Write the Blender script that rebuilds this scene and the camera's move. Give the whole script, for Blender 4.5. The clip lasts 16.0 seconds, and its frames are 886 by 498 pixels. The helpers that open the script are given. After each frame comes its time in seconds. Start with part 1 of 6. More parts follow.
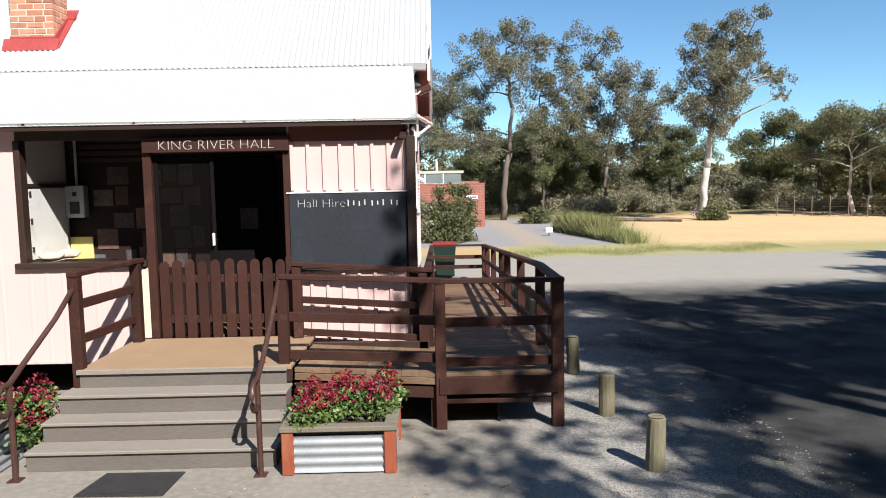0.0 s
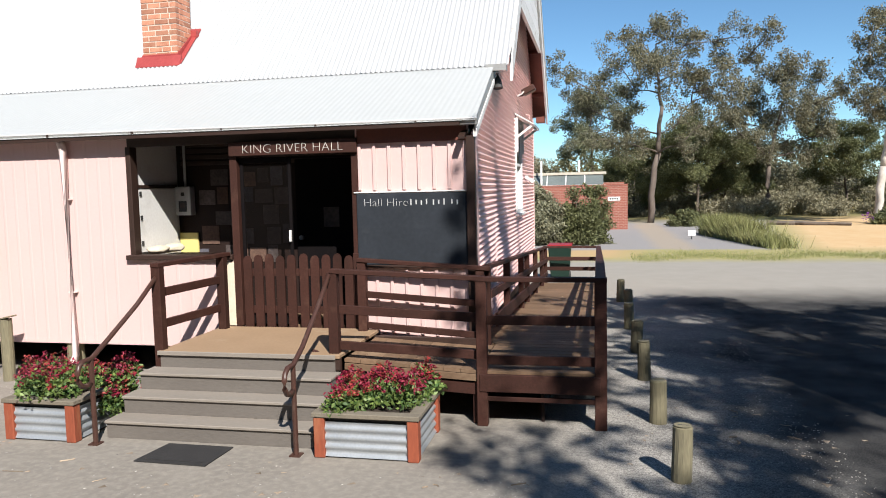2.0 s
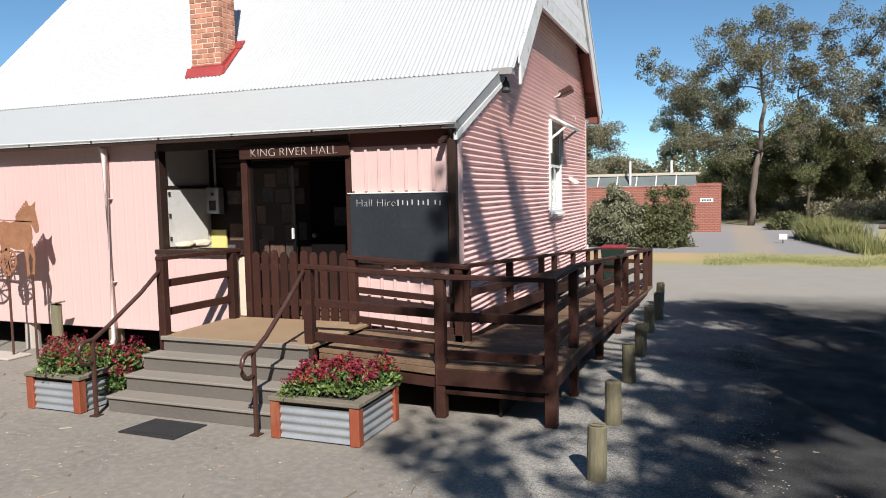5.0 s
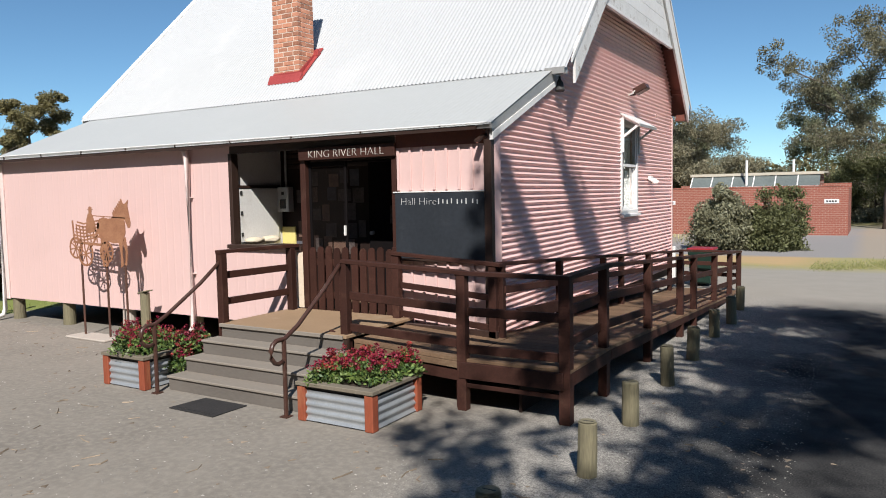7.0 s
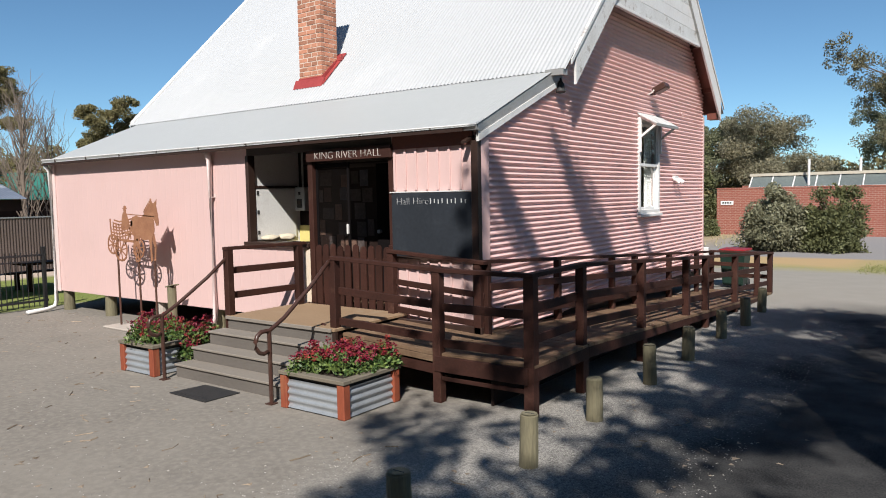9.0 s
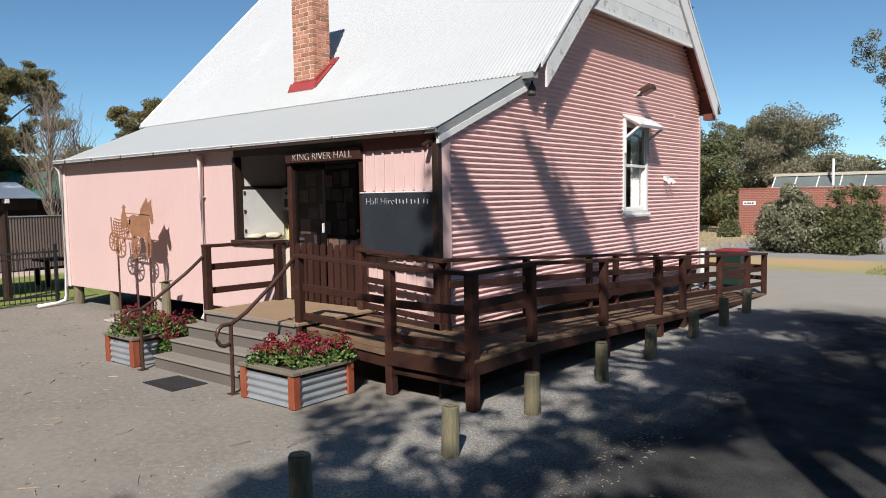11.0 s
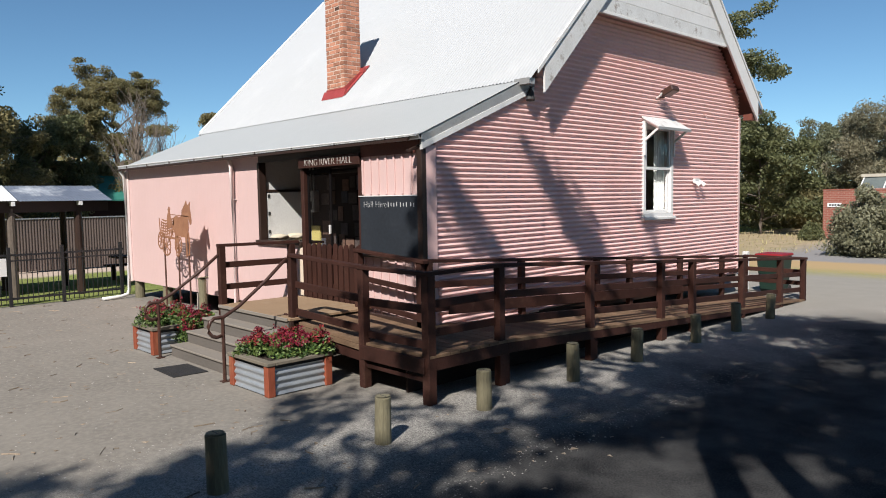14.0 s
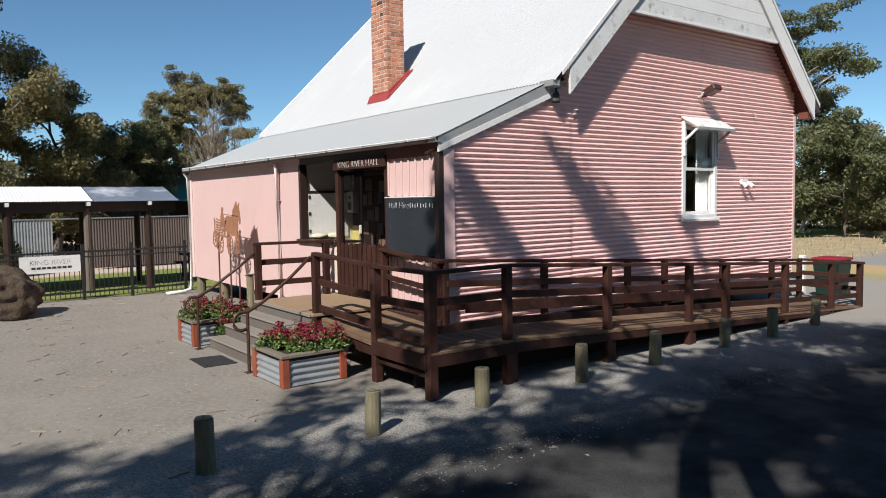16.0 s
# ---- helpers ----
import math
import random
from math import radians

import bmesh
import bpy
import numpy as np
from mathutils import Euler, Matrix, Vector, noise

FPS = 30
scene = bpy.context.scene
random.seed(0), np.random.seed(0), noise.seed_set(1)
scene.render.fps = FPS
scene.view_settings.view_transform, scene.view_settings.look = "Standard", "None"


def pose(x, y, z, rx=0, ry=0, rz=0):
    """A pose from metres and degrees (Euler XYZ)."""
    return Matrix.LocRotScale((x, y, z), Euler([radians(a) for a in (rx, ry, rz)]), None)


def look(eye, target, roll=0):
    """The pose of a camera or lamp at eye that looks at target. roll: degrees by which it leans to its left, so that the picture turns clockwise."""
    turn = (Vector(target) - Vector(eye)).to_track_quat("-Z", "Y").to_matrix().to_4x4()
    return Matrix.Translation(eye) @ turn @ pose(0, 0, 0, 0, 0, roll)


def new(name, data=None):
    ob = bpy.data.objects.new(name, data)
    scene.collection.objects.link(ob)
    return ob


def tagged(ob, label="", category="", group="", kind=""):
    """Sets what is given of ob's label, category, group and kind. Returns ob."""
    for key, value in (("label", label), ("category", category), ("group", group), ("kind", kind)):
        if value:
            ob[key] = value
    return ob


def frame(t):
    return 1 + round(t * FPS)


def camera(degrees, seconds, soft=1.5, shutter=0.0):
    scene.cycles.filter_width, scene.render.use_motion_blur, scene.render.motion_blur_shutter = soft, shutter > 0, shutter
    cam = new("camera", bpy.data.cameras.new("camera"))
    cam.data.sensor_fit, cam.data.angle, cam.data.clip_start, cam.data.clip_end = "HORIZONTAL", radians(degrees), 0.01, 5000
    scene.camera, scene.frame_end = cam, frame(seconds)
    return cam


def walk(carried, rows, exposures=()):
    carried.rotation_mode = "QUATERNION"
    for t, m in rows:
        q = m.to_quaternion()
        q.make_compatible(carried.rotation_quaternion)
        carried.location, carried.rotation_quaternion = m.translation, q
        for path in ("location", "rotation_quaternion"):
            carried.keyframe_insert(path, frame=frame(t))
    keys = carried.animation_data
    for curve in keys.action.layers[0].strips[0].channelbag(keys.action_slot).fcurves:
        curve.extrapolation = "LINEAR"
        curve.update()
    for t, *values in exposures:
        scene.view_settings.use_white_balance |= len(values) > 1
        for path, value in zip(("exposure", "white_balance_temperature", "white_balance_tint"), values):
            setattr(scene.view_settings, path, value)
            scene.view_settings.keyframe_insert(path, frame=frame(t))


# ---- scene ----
cam = camera(62.7, 16.0, soft=1.0)
EXPOSURES = [(t, stops + 0.21, 6350, 8) for t, stops in ((0, 0.64), (1.5, 0.55), (3, 0.42), (5.5, 0.27), (7, 0.16), (9.5, 0.11), (12.5, 0.10), (16, 0.09))]
PATH = [
    (0, (0.388, -8.22, 2.392), (0.409, -6.228, 2.212), -1.1),
    (0.5, (0.665, -8.216, 2.38), (0.594, -6.225, 2.203), -1.2),
    (1, (0.962, -8.223, 2.358), (0.76, -6.24, 2.188), -1.2),
    (1.5, (1.22, -8.229, 2.352), (0.911, -6.26, 2.183), -1.3),
    (2, (1.531, -8.23, 2.338), (1.116, -6.28, 2.173), -1.3),
    (2.5, (1.791, -8.239, 2.335), (1.298, -6.308, 2.173), -1.4),
    (3, (2.106, -8.224, 2.351), (1.556, -6.308, 2.186), -1.4),
    (5.5, (3.338, -8.062, 2.302), (2.557, -6.228, 2.148), -1.1),
    (6, (3.614, -7.996, 2.284), (2.748, -6.2, 2.133), -1.1),
    (6.5, (3.845, -7.939, 2.276), (2.906, -6.18, 2.127), -1.1),
    (7, (4.112, -7.875, 2.275), (3.095, -6.159, 2.126), -1.1),
    (7.5, (4.343, -7.81, 2.276), (3.263, -6.133, 2.128), -1.1),
    (8, (4.612, -7.733, 2.267), (3.482, -6.089, 2.121), -1.1),
    (8.5, (4.85, -7.659, 2.263), (3.695, -6.033, 2.117), -1.1),
    (9, (5.114, -7.573, 2.258), (3.936, -5.963, 2.112), -1.1),
    (9.5, (5.348, -7.501, 2.275), (4.155, -5.902, 2.128), -1.1),
    (12, (6.518, -7.016, 2.237), (5.202, -5.517, 2.096), -0.9),
    (12.5, (6.739, -6.901, 2.234), (5.393, -5.428, 2.095), -0.9),
    (13, (6.974, -6.773, 2.249), (5.598, -5.329, 2.109), -1.0),
    (13.5, (7.186, -6.666, 2.259), (5.778, -5.253, 2.12), -1.0),
    (14, (7.417, -6.525, 2.266), (5.964, -5.158, 2.127), -1.0),
    (14.5, (7.598, -6.398, 2.269), (6.106, -5.073, 2.132), -1.0),
    (15, (7.794, -6.254, 2.269), (6.261, -4.978, 2.132), -1.0),
    (15.5, (7.968, -6.127, 2.268), (6.402, -4.891, 2.133), -0.9),
    (16, (8.157, -5.983, 2.262), (6.558, -4.79, 2.128), -0.9),
]
walk(cam, [(t, look(eye, target, roll)) for t, eye, target, roll in PATH], EXPOSURES)

# ---- world and sun ----
SUN = Vector((0.366, -0.640, 0.676)).normalized()
world = bpy.data.worlds.new("sky")
scene.world = world
world.use_nodes = True
wn = world.node_tree.nodes
sky = wn.new("ShaderNodeTexSky")
sky.sky_type = 'NISHITA'
sky.sun_disc = False
sky.sun_elevation = math.asin(SUN.z)
sky.sun_rotation = math.atan2(SUN.x, SUN.y)
sky.altitude = 30
sky.air_density = 0.7
sky.dust_density = 0.1
sky.ozone_density = 2.0
wn["Background"].inputs["Strength"].default_value = 0.086
tone = wn.new("ShaderNodeMix")
tone.data_type = 'RGBA'
tone.blend_type = 'MULTIPLY'
tone.inputs["Factor"].default_value = 1.0
tone.inputs["B"].default_value = (0.80, 1.0, 1.03, 1.0)
world.node_tree.links.new(sky.outputs[0], tone.inputs["A"])
world.node_tree.links.new(tone.outputs["Result"], wn["Background"].inputs[0])
sun_data = bpy.data.lights.new("sun", 'SUN')
sun_data.energy = 5.0
sun_data.angle = radians(0.53)
sun_data.color = (1.0, 0.94, 0.875)
sun = new("sun", sun_data)
sun.matrix_world = look((0, 0, 30), Vector((0, 0, 30)) - SUN)


# ---- materials ----
def rgba(c):
    return (c[0], c[1], c[2], 1.0)


def mat(name, col, col2=None, rough=0.6, metal=0.0, scale=6.0, fine=60.0, mix=0.5, bump=0.15, stretch=(1, 1, 1),
        stain=None, stain_scale=1.2, stain_amount=0.0, rnd=0.0, spec=0.4, depth=0.01):
    """Two colours mixed by broad and fine noise, a stain with its own shape, fine relief."""
    m = bpy.data.materials.new(name)
    m.use_nodes = True
    nt = m.node_tree
    n, l = nt.nodes, nt.links
    b = n["Principled BSDF"]
    b.inputs["Roughness"].default_value = rough
    b.inputs["Metallic"].default_value = metal
    b.inputs["Specular IOR Level"].default_value = spec
    geo = n.new("ShaderNodeNewGeometry")
    mp = n.new("ShaderNodeMapping")
    mp.inputs["Scale"].default_value = stretch
    l.new(geo.outputs["Position"], mp.inputs[0])
    n1 = n.new("ShaderNodeTexNoise")
    n1.inputs["Scale"].default_value = scale
    n1.inputs["Detail"].default_value = 5
    n2 = n.new("ShaderNodeTexNoise")
    n2.inputs["Scale"].default_value = fine
    n2.inputs["Detail"].default_value = 4
    l.new(mp.outputs[0], n1.inputs["Vector"])
    l.new(mp.outputs[0], n2.inputs["Vector"])
    add = n.new("ShaderNodeMath")
    add.operation = 'ADD'
    l.new(n1.outputs[0], add.inputs[0])
    l.new(n2.outputs[0], add.inputs[1])
    ramp = n.new("ShaderNodeMapRange")
    ramp.inputs["From Min"].default_value = 1.0 - mix * 0.6
    ramp.inputs["From Max"].default_value = 1.0 + mix * 0.6
    l.new(add.outputs[0], ramp.inputs["Value"])
    mx = n.new("ShaderNodeMix")
    mx.data_type = 'RGBA'
    mx.inputs["A"].default_value = rgba(col)
    mx.inputs["B"].default_value = rgba(col2 or [c * 0.75 for c in col])
    l.new(ramp.outputs[0], mx.inputs["Factor"])
    out = mx.outputs["Result"]
    if stain:
        n3 = n.new("ShaderNodeTexNoise")
        n3.inputs["Scale"].default_value = stain_scale
        n3.inputs["Detail"].default_value = 7
        n3.inputs["Roughness"].default_value = 0.65
        l.new(mp.outputs[0], n3.inputs["Vector"])
        r3 = n.new("ShaderNodeMapRange")
        r3.inputs["From Min"].default_value = 0.56
        r3.inputs["From Max"].default_value = 0.72
        r3.inputs["To Max"].default_value = stain_amount
        l.new(n3.outputs[0], r3.inputs["Value"])
        m2 = n.new("ShaderNodeMix")
        m2.data_type = 'RGBA'
        m2.inputs["B"].default_value = rgba(stain)
        l.new(out, m2.inputs["A"])
        l.new(r3.outputs[0], m2.inputs["Factor"])
        out = m2.outputs["Result"]
    if rnd:
        oi = n.new("ShaderNodeObjectInfo")
        isl = n.new("ShaderNodeNewGeometry")
        s = n.new("ShaderNodeMath")
        s.operation = 'ADD'
        l.new(oi.outputs["Random"], s.inputs[0])
        l.new(isl.outputs["Random Per Island"], s.inputs[1])
        f = n.new("ShaderNodeMath")
        f.operation = 'FRACT'
        l.new(s.outputs[0], f.inputs[0])
        rr = n.new("ShaderNodeMapRange")
        rr.inputs["To Min"].default_value = 1.0 - rnd
        rr.inputs["To Max"].default_value = 1.0 + rnd
        l.new(f.outputs[0], rr.inputs["Value"])
        hsv = n.new("ShaderNodeHueSaturation")
        l.new(rr.outputs[0], hsv.inputs["Value"])
        l.new(out, hsv.inputs["Color"])
        out = hsv.outputs[0]
    l.new(out, b.inputs["Base Color"])
    if bump:
        bp = n.new("ShaderNodeBump")
        bp.inputs["Strength"].default_value = bump
        bp.inputs["Distance"].default_value = depth
        l.new(add.outputs[0], bp.inputs["Height"])
        l.new(bp.outputs[0], b.inputs["Normal"])
    return m


PINK = mat("pink_paint", (0.70, 0.492, 0.466), (0.66, 0.458, 0.432), 0.55, scale=1.3, fine=25, mix=0.9, bump=0.08,
           stain=(0.55, 0.40, 0.36), stain_scale=0.8, stain_amount=0.25)
PALEPINK = mat("pale_pink_paint", (0.76, 0.62, 0.59), (0.70, 0.56, 0.53), 0.5, scale=2, fine=30, bump=0.06,
               stain=(0.5, 0.4, 0.37), stain_scale=2.5, stain_amount=0.3)
PINK_IRON = mat("pink_painted_iron", (0.90, 0.60, 0.565), (0.85, 0.55, 0.515), 0.42, scale=0.9, fine=18, mix=0.9, bump=0.05,
                stain=(0.45, 0.27, 0.25), stain_scale=0.7, stain_amount=0.35)
WHITE = mat("white_paint", (0.80, 0.79, 0.77), (0.72, 0.70, 0.68), 0.5, scale=2, fine=30, bump=0.08,
            stain=(0.45, 0.42, 0.38), stain_scale=3, stain_amount=0.35)
WORN_WHITE = mat("flaking_white_paint", (0.74, 0.74, 0.73), (0.6, 0.59, 0.57), 0.6, scale=3, fine=40, bump=0.2,
                 stain=(0.20, 0.14, 0.10), stain_scale=5, stain_amount=0.85)
ROOF = mat("white_roof_iron", (0.47, 0.475, 0.482), (0.43, 0.436, 0.442), 0.45, scale=0.5, fine=9, mix=0.9, bump=0.03,
           stain=(0.55, 0.55, 0.55), stain_scale=0.7, stain_amount=0.4)
LEAN = mat("grey_roof_iron", (0.43, 0.44, 0.437), (0.395, 0.405, 0.402), 0.55, scale=0.5, fine=9, mix=0.9, bump=0.03,
           stain=(0.45, 0.455, 0.445), stain_scale=0.8, stain_amount=0.4)
BROWN = mat("brown_stained_timber", (0.054, 0.021, 0.0155), (0.034, 0.0145, 0.0105), 0.65, spec=0.22, scale=3, fine=40, stretch=(1, 1, 1), bump=0.25,
            stain=(0.12, 0.065, 0.045), stain_scale=4, stain_amount=0.35, rnd=0.18)
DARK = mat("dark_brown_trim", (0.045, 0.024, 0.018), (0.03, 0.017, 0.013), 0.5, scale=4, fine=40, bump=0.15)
RED_TRIM = mat("red_brown_eave_board", (0.17, 0.055, 0.035), (0.12, 0.04, 0.03), 0.6, scale=3, fine=30, bump=0.15)
DECK = mat("tan_worn_decking", (0.215, 0.135, 0.082), (0.12, 0.075, 0.047), 0.7, spec=0.25, scale=2.2, fine=30, mix=0.8, bump=0.2,
           stain=(0.34, 0.25, 0.16), stain_scale=2, stain_amount=0.5, rnd=0.2)
IRONBROWN = mat("brown_grey_sheet", (0.12, 0.09, 0.08), (0.08, 0.06, 0.052), 0.6, scale=1, fine=20, bump=0.1)
LANDING = mat("pale_worn_landing", (0.35, 0.24, 0.15), (0.25, 0.165, 0.10), 0.7, scale=1.6, fine=30, mix=0.9, bump=0.15, spec=0.25,
              stain=(0.42, 0.34, 0.25), stain_scale=1.5, stain_amount=0.6)
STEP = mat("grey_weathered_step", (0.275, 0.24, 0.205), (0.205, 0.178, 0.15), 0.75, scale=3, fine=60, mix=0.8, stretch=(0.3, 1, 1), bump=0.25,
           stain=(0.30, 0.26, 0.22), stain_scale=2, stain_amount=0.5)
GUTTER = mat("grey_gutter_iron", (0.42, 0.42, 0.41), (0.35, 0.34, 0.33), 0.45, metal=0.3, scale=2, fine=30, bump=0.05,
             stain=(0.25, 0.2, 0.16), stain_scale=4, stain_amount=0.5)
BRICK = mat("orange_brick", (0.50, 0.235, 0.15), (0.36, 0.15, 0.09), 0.85, scale=9, fine=90, bump=0.4,
            stain=(0.55, 0.32, 0.20), stain_scale=8, stain_amount=0.5, rnd=0.28)
# shade inside the missing-brick holes, painted as flush dark bricks
HOLEBRICK = mat("dark_hole_brick", (0.07, 0.04, 0.03), (0.12, 0.06, 0.04), 0.9, scale=20, fine=90, bump=0.5)
MORTAR = mat("pale_mortar", (0.66, 0.55, 0.46), (0.58, 0.47, 0.39), 0.9, scale=20, fine=120, bump=0.4)
FLASH = mat("red_flashing", (0.37, 0.065, 0.062), (0.28, 0.045, 0.042), 0.5, scale=4, fine=30, bump=0.1)
SLATE = mat("chalkboard", (0.030, 0.035, 0.044), (0.022, 0.026, 0.032), 0.6, spec=0.25, scale=2, fine=20, bump=0.05,
            stain=(0.075, 0.08, 0.09), stain_scale=1.6, stain_amount=0.4)
CHALK = mat("chalk", (0.62, 0.62, 0.62), (0.40, 0.40, 0.41), 0.9, scale=60, fine=200, bump=0)
SIGNW = mat("white_lettering", (0.58, 0.55, 0.51), (0.46, 0.43, 0.40), 0.6, scale=30, fine=90, bump=0)
GALV = mat("galvanised_iron", (0.43, 0.45, 0.47), (0.34, 0.36, 0.385), 0.38, metal=0.45, scale=5, fine=50, bump=0.05,
           stain=(0.4, 0.38, 0.35), stain_scale=6, stain_amount=0.3)
RUSTPOST = mat("red_stained_post", (0.30, 0.075, 0.035), (0.22, 0.055, 0.028), 0.7, scale=4, fine=50, stretch=(1, 1, 0.3), bump=0.3,
               stain=(0.36, 0.16, 0.08), stain_scale=6, stain_amount=0.5)
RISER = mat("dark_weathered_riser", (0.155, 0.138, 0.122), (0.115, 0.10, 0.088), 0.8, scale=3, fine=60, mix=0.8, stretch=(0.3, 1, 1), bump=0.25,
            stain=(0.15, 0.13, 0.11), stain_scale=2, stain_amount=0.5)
OLDCREAM = mat("old_cream_paint", (0.73, 0.62, 0.51), (0.66, 0.54, 0.41), 0.6, scale=3, fine=30, bump=0.1,
               stain=(0.45, 0.22, 0.07), stain_scale=2.2, stain_amount=0.8)
SLEEPER = mat("grey_weathered_sleeper", (0.20, 0.17, 0.13), (0.14, 0.12, 0.09), 0.85, scale=5, fine=60, bump=0.4)
SOIL = mat("dark_potting_soil", (0.05, 0.035, 0.025), (0.03, 0.022, 0.016), 0.95, scale=15, fine=90, bump=0.6)
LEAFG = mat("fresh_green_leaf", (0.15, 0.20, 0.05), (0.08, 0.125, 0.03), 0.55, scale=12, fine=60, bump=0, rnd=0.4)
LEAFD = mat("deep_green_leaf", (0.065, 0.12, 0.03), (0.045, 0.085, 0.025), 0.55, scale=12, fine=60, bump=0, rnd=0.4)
PETAL = mat("crimson_petal", (0.25, 0.011, 0.036), (0.13, 0.008, 0.024), 0.6, scale=12, fine=60, bump=0, rnd=0.35)
PETAL2 = mat("scarlet_petal", (0.30, 0.03, 0.03), (0.18, 0.035, 0.025), 0.6, scale=12, fine=60, bump=0, rnd=0.35)
PIPE = mat("brown_painted_pipe", (0.075, 0.035, 0.026), (0.05, 0.024, 0.018), 0.38, scale=6, fine=60, bump=0.08,
           stain=(0.2, 0.15, 0.12), stain_scale=6, stain_amount=0.4)
LOG = mat("weathered_pine_log", (0.21, 0.185, 0.115), (0.13, 0.115, 0.075), 0.85, scale=5, fine=70, stretch=(1, 1, 0.15), bump=0.5,
          stain=(0.075, 0.065, 0.05), stain_scale=3, stain_amount=0.7, rnd=0.3)
RUST = mat("rusty_steel_sheet", (0.36, 0.175, 0.095), (0.25, 0.11, 0.06), 0.8, scale=7, fine=60, bump=0.2)
DARKRUST = mat("dark_rusty_steel", (0.10, 0.045, 0.03), (0.06, 0.028, 0.02), 0.7, scale=7, fine=60, bump=0.2)
RUBBER = mat("black_rubber_mat", (0.022, 0.021, 0.022), (0.035, 0.033, 0.032), 0.75, scale=6, fine=120, bump=0.4)
# brown lowered almost to black: the porch's shade is put into it
INSIDE = mat("shade_dark_boards", (0.026, 0.014, 0.011), (0.017, 0.0095, 0.008), 0.7, spec=0.2, scale=3, fine=40, bump=0.15)
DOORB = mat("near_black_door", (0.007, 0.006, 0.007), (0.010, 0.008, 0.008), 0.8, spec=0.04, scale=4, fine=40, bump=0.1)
# paper colours dimmed to carry the same porch shade
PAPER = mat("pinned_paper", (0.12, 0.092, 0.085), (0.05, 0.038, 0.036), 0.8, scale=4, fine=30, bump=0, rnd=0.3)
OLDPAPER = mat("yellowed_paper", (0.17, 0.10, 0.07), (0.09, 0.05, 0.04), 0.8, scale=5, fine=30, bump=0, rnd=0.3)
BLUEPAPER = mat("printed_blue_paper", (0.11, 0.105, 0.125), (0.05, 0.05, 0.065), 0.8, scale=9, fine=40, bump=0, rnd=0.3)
YELLOW = mat("pale_yellow_card", (0.72, 0.62, 0.22), (0.66, 0.56, 0.2), 0.8, scale=5, fine=30, bump=0)
BOXGREY = mat("light_grey_enamel", (0.50, 0.50, 0.49), (0.42, 0.42, 0.41), 0.4, scale=6, fine=40, bump=0.03)
INK = mat("dark_ink", (0.03, 0.03, 0.03), (0.05, 0.05, 0.05), 0.7, bump=0)
CREAM = mat("cream_cloth", (0.66, 0.58, 0.45), (0.56, 0.48, 0.36), 0.85, scale=6, fine=60, bump=0.3)
BLACKFENCE = mat("black_powder_coat", (0.018, 0.018, 0.02), (0.026, 0.025, 0.026), 0.4, scale=8, fine=60, bump=0)
BARK = mat("pale_gum_bark", (0.60, 0.56, 0.50), (0.42, 0.38, 0.33), 0.8, scale=2.5, fine=20, stretch=(1, 1, 0.3), bump=0.3,
           stain=(0.26, 0.2, 0.16), stain_scale=1.5, stain_amount=0.5)
BARKD = mat("grey_brown_bark", (0.17, 0.135, 0.11), (0.10, 0.08, 0.065), 0.9, scale=3, fine=25, stretch=(1, 1, 0.3), bump=0.5)
BARE = mat("bare_twig_bark", (0.24, 0.19, 0.15), (0.17, 0.135, 0.11), 0.9, scale=3, fine=25, bump=0.2)
BINGREEN = mat("dark_green_plastic", (0.014, 0.036, 0.027), (0.011, 0.027, 0.02), 0.45, scale=5, fine=60, bump=0.03)
BINRED = mat("red_plastic", (0.30, 0.018, 0.024), (0.23, 0.015, 0.02), 0.4, scale=5, fine=60, bump=0.03)
ROCK = mat("brown_rock", (0.10, 0.07, 0.045), (0.04, 0.028, 0.02), 0.95, scale=3, fine=25, bump=0.8, depth=0.03)
PEBBLE = mat("pale_gravel_stone", (0.36, 0.335, 0.30), (0.22, 0.205, 0.19), 0.9, scale=8, fine=90, bump=0.2, rnd=0.4)
LITTER = mat("dry_fallen_leaf", (0.30, 0.235, 0.17), (0.17, 0.13, 0.095), 0.85, scale=8, fine=60, bump=0, rnd=0.4)
SOLAR = mat("dull_skylight_glass", (0.16, 0.18, 0.17), (0.12, 0.135, 0.13), 0.18, scale=1, fine=10, bump=0)
TANROOF = mat("cream_roof_iron", (0.55, 0.50, 0.40), (0.48, 0.43, 0.35), 0.5, scale=1, fine=9, bump=0.03)
GREENROOF = mat("green_roof_iron", (0.05, 0.22, 0.17), (0.04, 0.18, 0.14), 0.5, scale=1, fine=9, bump=0.03)
CONC = mat("pale_concrete", (0.46, 0.41, 0.36), (0.40, 0.35, 0.31), 0.9, scale=2, fine=40, bump=0.1)
GRASSB = mat("grass_blade", (0.13, 0.17, 0.045), (0.23, 0.22, 0.08), 0.6, scale=0.8, fine=10, mix=1.0, bump=0, rnd=0.35)
LAWNB = mat("lawn_blade", (0.15, 0.22, 0.05), (0.26, 0.27, 0.09), 0.6, scale=0.8, fine=10, mix=1.0, bump=0, rnd=0.35)
RUSH = mat("rush_blade", (0.14, 0.17, 0.05), (0.24, 0.215, 0.09), 0.6, scale=0.7, fine=6, mix=1.0, bump=0, rnd=0.35)
DRYGRASS = mat("dry_grass_blade", (0.42, 0.34, 0.19), (0.28, 0.26, 0.11), 0.7, scale=0.5, fine=6, mix=1.0, bump=0, rnd=0.35)


